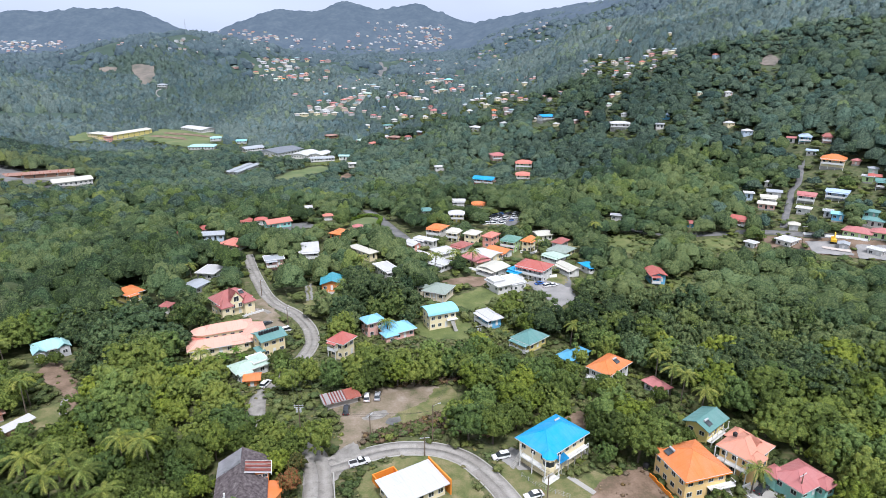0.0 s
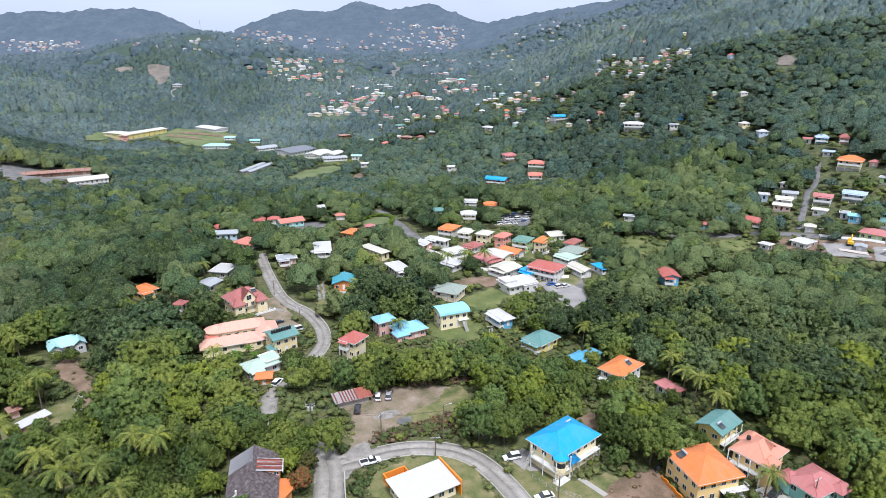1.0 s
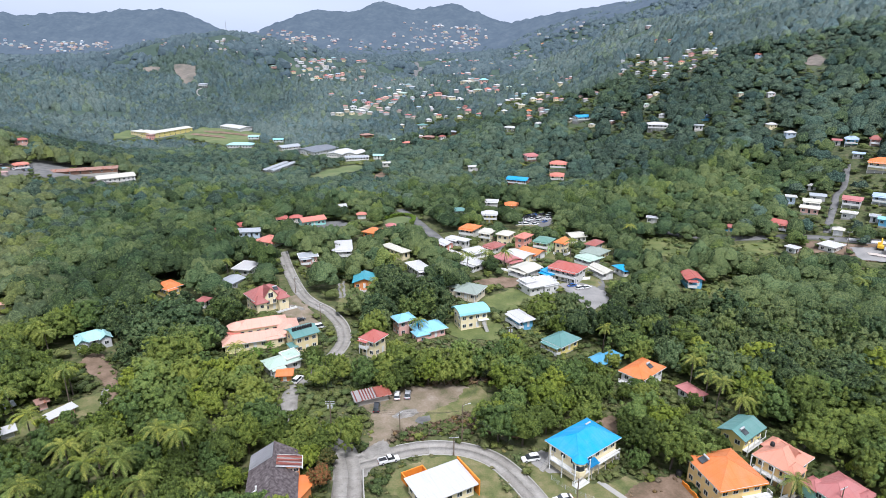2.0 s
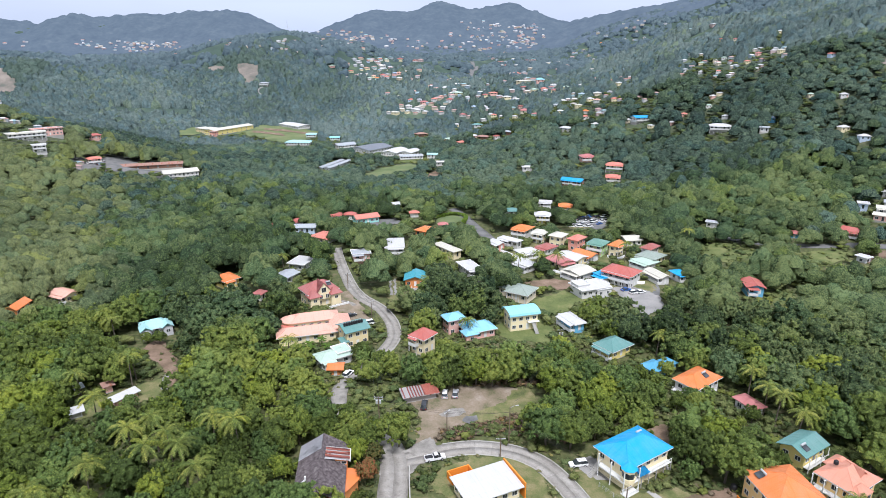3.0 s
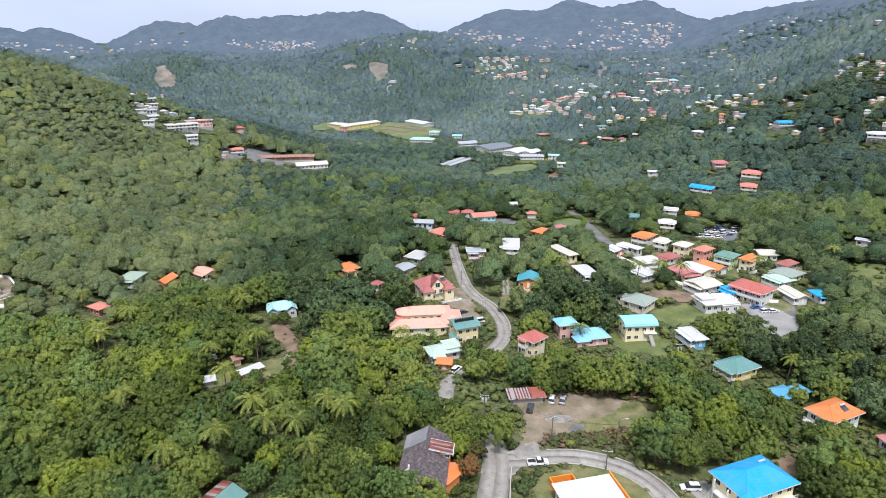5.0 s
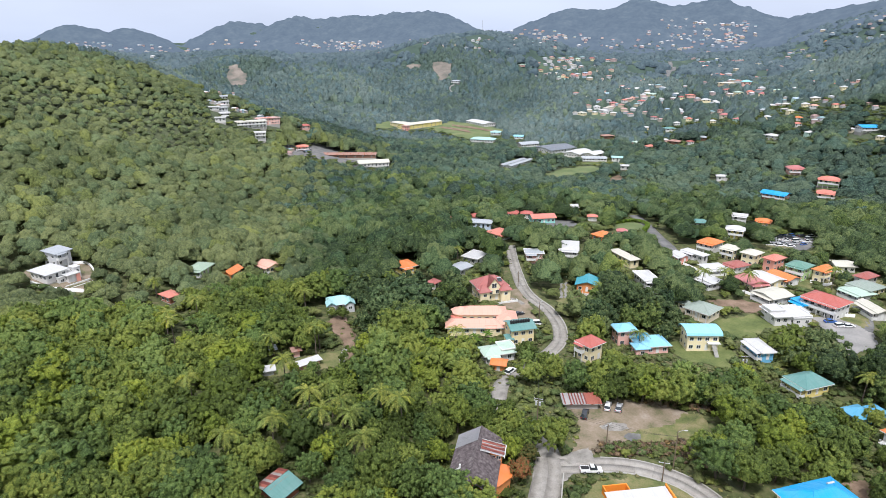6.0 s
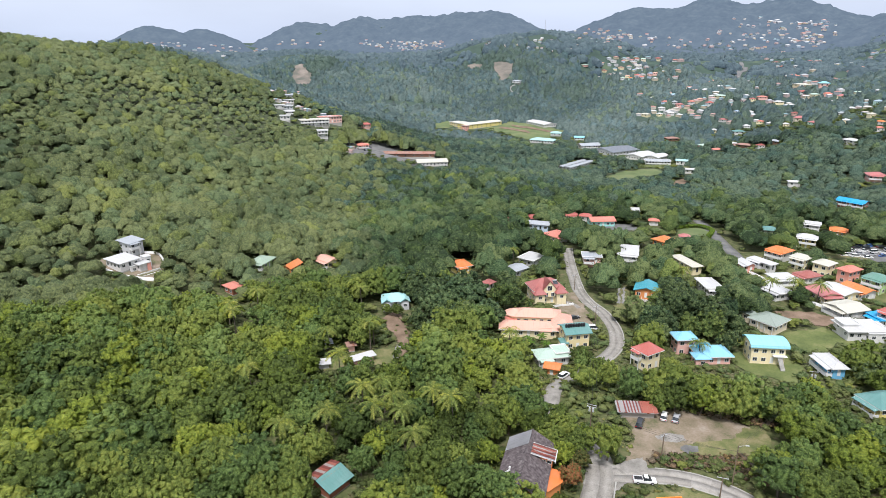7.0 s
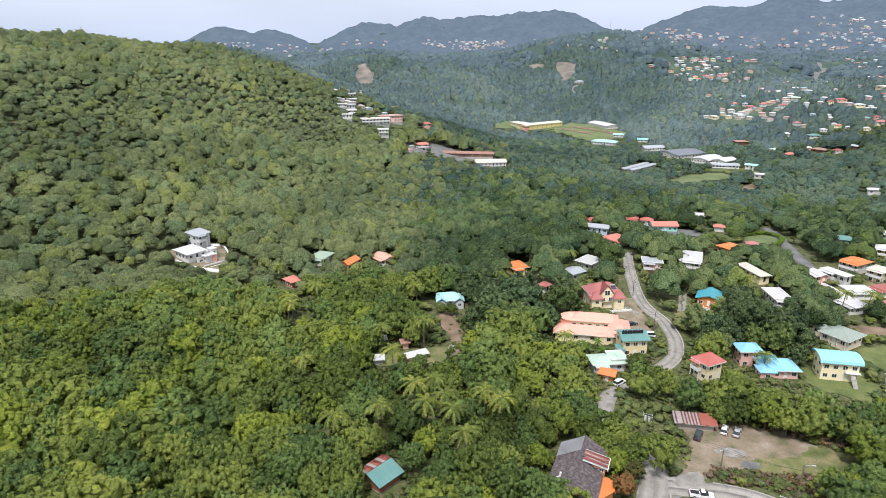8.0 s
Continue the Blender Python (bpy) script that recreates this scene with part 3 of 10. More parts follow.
CLEARING_PATH = [(-106.6, 152.0), (-105.0, 152.2), (-101.5, 145.2), (-98.6, 141.6), (-99.9, 140.6), (-103.2, 145.0)]
CLEARING_LOW = [(-122.2, 126.0), (-115.1, 139.7), (-109.4, 147.4), (-104.9, 150.7), (-99.4, 142.8), (-106.2, 134.2), (-118.4, 124.4)]
MANSION_YARD = [(-75.5, 219.7), (-71.2, 226.5), (-62.2, 212.9), (-55.8, 199.9), (-58.2, 192.6), (-64.5, 199.1), (-72.4, 208.6)]
FIELD_A = [(-141.9, 505.1), (-132.4, 544.9), (-111.9, 570.0), (-100.6, 549.9), (-114.5, 519.3), (-129.9, 494.3)]
FIELD_B = [(-360.9, 725.8), (-354.7, 797.2), (-287.6, 769.5), (-259.4, 757.2), (-254.3, 721.1), (-281.4, 681.4), (-330.8, 709.6)]
FIELD_C = [(-433.6, 716.1), (-432.5, 755.2), (-404.4, 727.6), (-401.7, 698.6), (-416.2, 689.0)]
BARE_FIELD = [(-87.7, 516.3), (-82.7, 531.2), (-75.5, 514.5), (-78.0, 489.8), (-84.3, 495.5)]
VALLEY_YARDS = [(-241.4, 682.2), (-200.8, 704.6), (-133.0, 651.6), (-76.9, 583.6), (-72.1, 544.8), (-117.9, 573.6), (-175.1, 609.6), (-223.2, 636.6)]
HEDGE_LAWN = [(-57.3, 352.6), (-46.1, 364.6), (-37.8, 357.7), (-37.3, 339.6), (-46.0, 337.2), (-54.5, 340.5)]
COURT = [(-95.6, 343.2), (-79.6, 352.6), (-71.9, 338.7), (-88.7, 328.7)]
MEADOW_EAST = [(79.8, 303.2), (94.7, 315.2), (106.9, 306.9), (106.9, 293.4), (93.6, 281.7), (82.8, 286.9)]
MEADOW_BANK = [(-44.8, 140.2), (-48.0, 150.6), (-43.0, 155.2), (-36.2, 156.0), (-35.2, 147.0), (-38.4, 142.6), (-41.2, 139.6)]
MEADOW_EAST2 = [(94.6, 245.0), (105.3, 251.4), (104.9, 238.0), (96.9, 229.0), (93.1, 233.9)]
MEADOW_EAST3 = [(126.6, 297.5), (144.8, 300.8), (150.4, 295.7), (141.7, 287.2), (127.2, 276.9), (121.6, 281.0)]
TOWN_BANK = [(-1.0, 245.4), (11.3, 251.5), (19.7, 250.0), (18.3, 239.3), (3.7, 238.1)]
WHITE_FORECOURT = [(34.6, 243.0), (42.6, 248.2), (52.5, 237.5), (52.2, 224.3), (43.0, 216.2), (39.8, 230.3)]
BRUSH_BANK = [(-21.3, 134.5), (-15.3, 138.7), (-7.5, 140.6), (3.8, 149.2), (10.4, 148.1), (14.3, 137.8), (11.5, 134.8), (4.1, 136.5), (-7.0, 135.5), (-15.1, 131.9), (-19.6, 131.5)]
BRUSH_BACK = [(-14.6, 158.1), (-12.9, 164.5), (-3.1, 168.2), (5.2, 162.9), (3.6, 159.4), (-4.3, 160.6)]
MARKET_YARD = [(-358.9, 430.7), (-361.0, 470.0), (-336.5, 489.4), (-286.8, 499.4), (-281.2, 450.5), (-307.9, 421.9), (-336.3, 413.6)]
PATIO_EAST = [(13.4, 127.0), (16.9, 130.1), (20.5, 129.2), (22.8, 125.7), (21.7, 122.0), (18.2, 121.6), (15.5, 123.6)]
STRIP_A = [(-348.6, 747.1), (-300.6, 731.2), (-296.1, 719.5), (-345.3, 736.7)]
STRIP_B = [(-340.0, 765.3), (-269.6, 747.0), (-266.6, 736.0), (-336.8, 754.5)]
WHEEL_STRIP_A = [(-57.9, 241.9), (-57.0, 241.9), (-52.2, 223.5), (-53.3, 223.5)]
WHEEL_STRIP_B = [(-56.0, 241.9), (-55.1, 241.8), (-50.4, 224.0), (-51.5, 224.1)]
YARD_EARTH = [(147.6, 289.4), (158.5, 296.9), (175.5, 289.8), (192.4, 281.9), (205.8, 275.1), (202.9, 262.2), (194.1, 256.2), (183.5, 262.7), (166.7, 270.8), (165.9, 281.6), (150.0, 279.0)]
SLAB_EAST = [(177.3, 277.0), (186.1, 269.6), (184.8, 266.5), (176.3, 274.3)]
YARD_EAST = [(174.2, 284.8), (190.9, 279.5), (184.2, 263.9), (169.8, 269.4)]
YARD_EAST2 = [(192.2, 275.5), (203.0, 270.7), (196.2, 255.7), (184.1, 260.5)]
REDSLIP = [(-845.3, 898.0), (-831.2, 910.0), (-802.7, 894.5), (-755.6, 850.7), (-738.8, 814.2), (-759.6, 812.8), (-818.7, 861.4)]
MIDSLIP = [(-554.9, 1144.9), (-532.1, 1153.6), (-506.6, 1145.3), (-485.4, 1092.8), (-473.6, 1047.0), (-485.3, 1029.3), (-520.8, 1079.6)]
MIDSLIP_WEST = [(-609.5, 1129.2), (-593.6, 1140.0), (-570.3, 1136.1), (-566.9, 1119.6), (-588.7, 1113.8)]
HILL_TRACK = [(-458.4, 1037.9), (-461.8, 1028.6), (-457.5, 1016.9), (-448.7, 1011.8), (-441.1, 1013.9)]
EASTSLIP = [(272.3, 567.1), (290.1, 578.7), (290.0, 559.6), (280.3, 550.0)]
TOWN_GROUND = [(-17.9, 292.5), (-7.4, 324.5), (5.1, 337.5), (31.1, 342.9), (50.7, 321.7), (67.5, 299.3), (65.4, 264.3), (51.2, 242.6), (38.4, 236.5), (22.8, 243.1), (16.5, 257.5), (1.5, 265.5), (-11.6, 272.4)]
CAR_YARD = [(21.2, 339.4), (33.6, 372.2), (47.2, 355.4), (40.3, 338.0), (27.2, 333.5)]
WHITEHOUSE_YARD = [(-251.3, 140.5), (-252.9, 150.4), (-244.5, 163.7), (-230.3, 157.2), (-221.5, 145.0), (-231.5, 138.9), (-241.3, 137.9)]

lane_north = road("road", LANE_NORTH, 4.6, ROADTOP, "narrow grey concrete lane winding uphill between houses", 1.0, hidden=(129.5, 176))
lane_east = road("road", LANE_EAST, 5.0, ROADTOP, "pale concrete lane curving past the parking ground", 0.8)
lane_south = road("road", LANE_SOUTH, 6.6, ROADTOP, "pale patched concrete lane at the junction", 0.8)
road("road", VALLEY_ROAD, 6.0, ASPHALT, "grey asphalt road along the valley floor", 0.6, 4, hidden=(306, 420))
road("road", HEDGE_ROAD, 6.0, ASPHALT, "grey asphalt road beside a clipped hedge", 2.0, 4)
road("road", FAR_ROAD, 10.0, ASPHALT, "far grey asphalt highway climbing a hill", 10.0, 12)
road("road", VILLAGE_ROAD, 3.4, ASPHALT, "narrow asphalt road climbing through the village", 0.6, 4)
road("road", TOWN_LANE, 4.0, ASPHALT, "narrow grey lane between close-set houses", 0.4, 3)
road("driveway", MANSION_DRIVE, 4.0, ROADTOP, "concrete drive before the mansion", 0.5)
patch("junction", JUNCTION, ROADTOP, "pale patched concrete where two lanes meet", "road", lift=0.10)
ROAD_POINTS.extend((x, y, 2.6, 0.8) for x, y in ((-47.2, 140.2), (-48.6, 143.0), (-49.9, 146.0), (-50.8, 149.0)))
patch("meadow", MEADOW_BANK, MEADOW, "rough green bank beside the parking ground")
patch("parking_ground", PARKING, DIRT, "bare earth parking ground with worn wheel tracks")
patch("grass_verge", PARKING_GRASS, LAWN, "thin grass at the edge of the parking ground", lift=0.09)
patch("gravel_patch", GRAVEL_PATCH, ROADTOP, "pale broken concrete patch on bare earth", lift=0.13)
patch("apron", APRON, ROADTOP, "pale concrete apron at the mouth of the parking ground", lift=0.16)
patch("pad", PAD, ASPHALT, "small grey concrete pad on the grass", lift=0.14)
patch("lawn", WHITE_LAWN, LAWN, "patchy grass round a low white-roofed house")
patch("yard", BLUE_YARD, LAWN, "worn grass yard beside a blue-roofed house")
patch("drive", PATIO_EAST, GRAVEL, "pale concrete drive beside a blue-roofed house", lift=0.16)
patch("earth_bank", RED_BANK, REDEARTH, "bare earth bank below the houses", lift=0.08)
patch("yard", BACK_YARD_EARTH, REDEARTH, "bare brown earth behind a blue-roofed house")
patch("lawn", LAWN_CYAN, MEADOW, "green lawn sloping beside a two-storey house")
patch("lawn", LAWN_TERRACE, MEADOW, "green lawn between houses")
patch("lawn", LAWN_TEAL, LAWN, "small lawn before an orange house")
patch("drive", WHEEL_STRIP_A, GRAVEL, "pale concrete wheel strip across a lawn", lift=0.14)
patch("drive", WHEEL_STRIP_B, GRAVEL, "pale concrete wheel strip across a lawn", lift=0.14)
patch("yard", CLEARING_LEFT, REDEARTH, "bare brown earth clearing among trees")
patch("yard", CLEARING_LOW, LAWN, "rough grass yard among low sheds")
patch("path", CLEARING_PATH, GRAVEL, "pale concrete path down a clearing", "path", lift=0.12)
patch("yard", MANSION_YARD, DIRT, "paved forecourt before a mansion")
patch("field", FIELD_A, FIELD, "light green open field on the valley floor", "field")
patch("field", FIELD_B, FIELD, "playing field of light green grass with brown strips", "field")
patch("field_strip", STRIP_A, REDEARTH, "brown ploughed strip across a field", "field", lift=0.5, free=False)
patch("field_strip", STRIP_B, REDEARTH, "brown ploughed strip across a field", "field", lift=0.5, free=False)
patch("field", FIELD_C, FIELD, "small light green field", "field")
patch("field", BARE_FIELD, REDEARTH, "bare brown plot", "field")
patch("meadow", VALLEY_YARDS, MEADOW, "grass and tracks round the valley warehouses", free=False)
patch("lawn", HEDGE_LAWN, FIELD, "bright green lawn inside a clipped hedge")
patch("court", COURT, ASPHALT, "grey paved school court")
patch("meadow", MEADOW_EAST, MEADOW, "light green meadow")
patch("meadow", MEADOW_EAST2, MEADOW, "light green meadow beside a blue house")
patch("meadow", MEADOW_EAST3, MEADOW, "light green meadow by the valley road")
patch("yard", YARD_EARTH, REDEARTH, "brown trodden earth round a building yard", free=False)
patch("yard", YARD_EAST, GRAVEL, "grey gravel building yard", lift=0.3)
patch("yard", YARD_EAST2, GRAVEL, "grey gravel building yard", lift=0.3)
patch("slab", SLAB_EAST, SLAB, "pale pinkish concrete floor slab in a gravel yard", lift=0.6)
patch("landslip", REDSLIP, HAZED_SCAR, "bare brown quarry face on a far hill")
patch("landslip", MIDSLIP, HAZED_SCAR, "bare brown cut on a wooded hill")
patch("landslip", MIDSLIP_WEST, HAZED_SCAR, "bare tan cut on a wooded hill")
road("driveway", HILL_TRACK, 2.2, GRAVEL, "pale curved concrete drive up a wooded hill", 3.0, 4)
patch("landslip", EASTSLIP, HAZED_SCAR, "bare red scar on the mountain side")
patch("town_ground", TOWN_GROUND, LAWN, "grass and paths between close-set houses", free=False)
patch("yard", TOWN_BANK, REDEARTH, "bare red-brown bank between houses")
patch("yard", WHITE_FORECOURT, GRAVEL, "pale concrete forecourt beside a white house", lift=0.12)
patch("car_yard", CAR_YARD, ASPHALT, "grey yard full of parked vehicles")
patch("yard", WHITEHOUSE_YARD, DIRT, "bare earth terrace beside a white house")

patch("yard", MARKET_YARD, ASPHALT, "grey paved yard round a market hall", free=False)


# ---- cast slabs of the lanes ----
def road_slabs(parent, pts, width, every, rise):
    """The slabs of a concrete lane, each a piece with a narrow joint round it."""
    line = spline(pts, 0.7)
    tan = np.gradient(line, axis=0)
    side = np.stack([tan[:, 1], -tan[:, 0]], 1) / np.maximum(np.hypot(*tan.T), 1e-6)[:, None]
    n = max(2, int(every / 0.7))
    for k in range(0, len(line) - 2, n):
        a, b = k, min(k + n, len(line) - 1)
        for f0, f1 in ((-0.49, -0.005), (0.005, 0.49)):
            rows = []
            for i in range(a, b + 1):
                p = line[i] + (tan[i] * 0.035 if i == a else (-tan[i] * 0.035 if i == b else 0))
                for f, dz in ((f0, -0.15), (f0, 0), (f1, 0), (f1, -0.15)):
                    q = p + side[i] * f * width
                    rows.append((q[0], q[1], float(surface(*q)) + rise + 0.0006 * math.hypot(*q) + dz))
            count = b - a + 1
            faces = [[i * 4 + j + 1, i * 4 + j, i * 4 + j + 4, i * 4 + j + 5] for i in range(count - 1) for j in range(3)]
            put("slab", mesh_from("slab", rows, faces), SLAB_TOP, parent)


# ---- houses ----
OPEN_SPOTS = []      # x, y, radius: kept free of trees, with the camera's sight line to them


def roof_mesh(name, w, d, over, kind, rise, thick=0.16):
    """A roof with eaves at z 0, its ribs running down the slopes. Local x is the long way for a gable."""
    bm = bmesh.new()
    uv = bm.loops.layers.uv.new("UVMap")
    a, b = w / 2 + over, d / 2 + over
    if kind == "hip":
        if a >= b:
            r = max(a - b * 0.95, 0.02)
            top = [(-r, 0, rise), (r, 0, rise)]
            faces = [((-a, -b), (a, -b), 1, 0), ((a, -b), (a, b), 1, 1), ((a, b), (-a, b), 0, 1), ((-a, b), (-a, -b), 0, 0)]
        else:
            r = max(b - a * 0.95, 0.02)
            top = [(0, -r, rise), (0, r, rise)]
            faces = [((-a, -b), (a, -b), 0, 0), ((a, -b), (a, b), 1, 0), ((a, b), (-a, b), 1, 1), ((-a, b), (-a, -b), 0, 1)]
        rings = []
        for p, q, i, j in faces:
            pts = [(*p, 0), (*q, 0), top[i]] + ([top[j]] if j != i else [])
            rings.append(pts)
    elif kind == "gable":
        if a >= b:
            rings = [[(-a, -b, 0), (a, -b, 0), (a, 0, rise), (-a, 0, rise)], [(a, b, 0), (-a, b, 0), (-a, 0, rise), (a, 0, rise)]]
        else:
            rings = [[(a, -b, 0), (a, b, 0), (0, b, rise), (0, -b, rise)], [(-a, b, 0), (-a, -b, 0), (0, -b, rise), (0, b, rise)]]
    elif kind == "barrel":
        n = 8
        arc = [(-b * math.cos(math.pi * i / n), rise * math.sin(math.pi * i / n) ** 0.8) for i in range(n + 1)]
        rings = [[(-a, p[0], p[1]), (a, p[0], p[1]), (a, q[0], q[1]), (-a, q[0], q[1])] for p, q in zip(arc, arc[1:])]
    elif kind == "shed":
        rings = [[(-a, -b, 0), (a, -b, 0), (a, b, rise), (-a, b, rise)]]
    else:
        rings = [[(-a, -b, 0), (a, -b, 0), (a, b, 0), (-a, b, 0)]]
    for pts in rings:
        p0, p1 = Vector(pts[0]), Vector(pts[1])
        u = (p1 - p0).normalized()
        nrm = u.cross(Vector(pts[2]) - p0).normalized()
        v = nrm.cross(u)
        upper = [bm.verts.new(Vector(p)) for p in pts]
        lower = [bm.verts.new(Vector(p) - Vector((0, 0, thick))) for p in pts]
        quads = [upper, lower[::-1]] + [[lower[i], lower[(i + 1) % len(pts)], upper[(i + 1) % len(pts)], upper[i]] for i in range(len(pts))]
        for q in quads:
            f = bm.faces.new(q)
            for loop in f.loops:
                loop[uv].uv = ((loop.vert.co - p0).dot(u), (loop.vert.co - p0).dot(v))
    bmesh.ops.remove_doubles(bm, verts=bm.verts, dist=0.001)
    me = bpy.data.meshes.new(name)
    bm.to_mesh(me)
    bm.free()
    ridge = None
    if kind == "hip":
        ridge = [top[0], top[1]], [((x * a, y * b, 0), top[(1 if (x > 0 if a >= b else y > 0) else 0)]) for x in (-1, 1) for y in (-1, 1)]
    elif kind == "gable":
        ridge = [(-a, 0, rise), (a, 0, rise)] if a >= b else [(0, -b, rise), (0, b, rise)], []
    return me, ridge


WINDOWS = {}


def window_meshes(w, h):
    key = (round(w, 1), round(h, 1))
    if key not in WINDOWS:
        w, h = key
        bm = bmesh.new()
        t = 0.09
        for x0, x1, z0, z1 in ((-w / 2 - t, w / 2 + t, h / 2, h / 2 + t), (-w / 2 - t, w / 2 + t, -h / 2 - t, -h / 2), (-w / 2 - t, -w / 2, -h / 2, h / 2), (w / 2, w / 2 + t, -h / 2, h / 2), (-0.03, 0.03, -h / 2, h / 2)):
            box(bm, x0, x1, -0.07, 0.05, z0, z1)
        f = bpy.data.meshes.new("window")
        bm.to_mesh(f)
        bm.free()
        f.materials.append(TRIM)
        panes = []
        for x0, x1 in ((-w / 2, -0.03), (0.03, w / 2), (-w / 2, w / 2)):
            bm = bmesh.new()
            box(bm, x0, x1, -0.035, 0.03, -h / 2, h / 2)
            p = bpy.data.meshes.new("pane")
            bm.to_mesh(p)
            bm.free()
            p.materials.append(GLASS)
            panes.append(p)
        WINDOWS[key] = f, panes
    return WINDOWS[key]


def add_window(parent, x, y, z, turn, w=1.2, h=1.1, panes=True):
    f, ps = window_meshes(w, h)
    ob = new("window", f)
    ob.parent = parent
    ob.matrix_basis = pose(x, y, z, 0, 0, turn)
    for p in ps[:2] if panes else ps[2:]:
        q = new("pane", p)
        q.parent = ob
    return ob


def porch(ob, front, eave, dice, wall, roof, storeys, kind):
    """A balcony or porch before one side of a house: floor slab, parapet, posts, and for some a lean-to roof."""
    nx, ny, length, depth, side = front
    m = pose(nx * depth / 2, ny * depth / 2, 0, 0, 0, side)
    part_long = length * (1.0 if dice > 0.55 else 0.6)
    x0 = -length / 2 if dice < 0.8 else length / 2 - part_long
    x1 = x0 + part_long
    floor = eave - 2.75
    deep = 1.5 if storeys == 2 else 1.9
    bm = bmesh.new()
    box(bm, x0, x1, -deep, -0.01, floor - 0.2, floor, m)
    deck = part("balcony", bm, TRIM, ob)
    bm = bmesh.new()
    box(bm, x0, x1, -deep, -deep + 0.12, floor + 0.004, floor + 0.9, m)
    box(bm, x0, x0 + 0.12, -deep + 0.12, -0.01, floor + 0.004, floor + 0.9, m)
    box(bm, x1 - 0.12, x1, -deep + 0.12, -0.01, floor + 0.004, floor + 0.9, m)
    part("parapet", bm, TRIM if dice > 0.5 else WALLS[wall], deck)
    n = max(2, int(part_long / 3) + 1)
    for i in range(n):
        px = x0 + 0.09 + (part_long - 0.18) * i / (n - 1)
        bm = bmesh.new()
        box(bm, px - 0.09, px + 0.09, -deep + 0.14, -deep + 0.32, -1.2, eave - 0.15, m)
        part("post", bm, TRIM, ob)
    me, _ = roof_mesh("porch_roof", part_long, deep, 0.25, "shed", 0.35, 0.1)
    r = put("porch_roof", me, ROOFS[roof], ob)
    r.matrix_basis = m @ pose((x0 + x1) / 2, -deep / 2 - 0.1, eave - 0.36, 0, 0, 0)


def house(x, y, turn, w, d, eave, kind, rise, wall, roof, detail, label):
    """A house: walls, roof with fascia and ridge caps, windows and a door on the sides that face the camera. detail 1
    to 3.
    """
    c, s = math.cos(radians(turn)), math.sin(radians(turn))
    corners = [(x + c * i * w / 2 - s * j * d / 2, y + s * i * w / 2 + c * j * d / 2) for i in (-1, 1) for j in (-1, 1)]
    mid = ground(x, y)
    base = min(ground(*p) for p in corners) - mid
    ob = thing("house", x, y, mid, turn, label, "house", "houses of the settlement")
    long, short = max(w, d), min(w, d)
    steps = max(1, round(long / short)) if long > 1.5 * short else 1
    for k in range(steps):      # long houses keep a row of spots free
        o = (k - (steps - 1) / 2) * long / steps
        px, py = (x + c * o, y + s * o) if w >= d else (x - s * o, y + c * o)
        OPEN_SPOTS.append((px, py, (long if steps == 1 else short * 1.15) * 0.5 + (1.7 if detail > 1 else 0.7), eave * (0.5 if detail > 1 else 0.8), 0.42 if detail > 1 and x * x + y * y < 5e4 else 0.26))
    over = 0.8
    bm = bmesh.new()
    box(bm, -w / 2, w / 2, -d / 2, d / 2, base - 0.8, eave - 0.1)
    if kind == "gable":     # triangular gable walls
        if w >= d:
            for q in (-w / 2, w / 2 - 0.15):
                v = [bm.verts.new(p) for p in ((q, -d / 2, eave - 0.1), (q, d / 2, eave - 0.1), (q, 0, eave + rise * 0.86 - 0.1), (q + 0.15, -d / 2, eave - 0.1), (q + 0.15, d / 2, eave - 0.1), (q + 0.15, 0, eave + rise * 0.86 - 0.1))]
                for f in ((0, 2, 1), (3, 4, 5), (0, 3, 5, 2), (1, 2, 5, 4)):
                    bm.faces.new([v[i] for i in f])
        else:
            for q in (-d / 2, d / 2 - 0.15):
                v = [bm.verts.new(p) for p in ((-w / 2, q, eave - 0.1), (w / 2, q, eave - 0.1), (0, q, eave + rise * 0.86 - 0.1), (-w / 2, q + 0.15, eave - 0.1), (w / 2, q + 0.15, eave - 0.1), (0, q + 0.15, eave + rise * 0.86 - 0.1))]
                for f in ((0, 1, 2), (3, 5, 4), (0, 2, 5, 3), (1, 4, 5, 2)):
                    bm.faces.new([v[i] for i in f])
    elif kind == "barrel":
        for q in (-w / 2 + 0.15, w / 2):
            ends = [[bm.verts.new((q - t, -d / 2 * math.cos(math.pi * i / 8), eave - 0.1 + 0.9 * rise * math.sin(math.pi * i / 8) ** 0.8)) for i in range(9)] for t in (0.15, 0)]
            for e in ends:
                bm.faces.new(e)
    elif kind == "shed":
        box(bm, -w / 2, w / 2, d / 2 - 0.15, d / 2, eave - 0.1, eave + rise * 0.9 - 0.12)
    bmesh.ops.recalc_face_normals(bm, faces=bm.faces)
    part("wall", bm, WALLS[wall], ob)
    me, ridge = roof_mesh("roof", w, d, over, kind, rise)
    r = put("roof", me, ROOFS[roof], ob)
    r.location.z = eave + 0.06
    if kind == "flat":      # parapet round a flat roof
        bm = bmesh.new()
        a, b = w / 2 + over, d / 2 + over
        for x0, x1, y0, y1 in ((-a, a, -b, -b + 0.2), (-a, a, b - 0.2, b), (-a, -a + 0.2, -b + 0.2, b - 0.2), (a - 0.2, a, -b + 0.2, b - 0.2)):
            box(bm, x0, x1, y0, y1, 0.004, rise * 0.6)
        part("parapet", bm, TRIM, r)
    elif detail >= 2 and ridge:
        bm = bmesh.new()
        tube(bm, ridge[0], [0.1, 0.1], 5)
        for p, q in ridge[1]:
            tube(bm, [p, q], [0.09, 0.09], 5)
        part("ridge_cap", bm, ROOFS[roof], r)
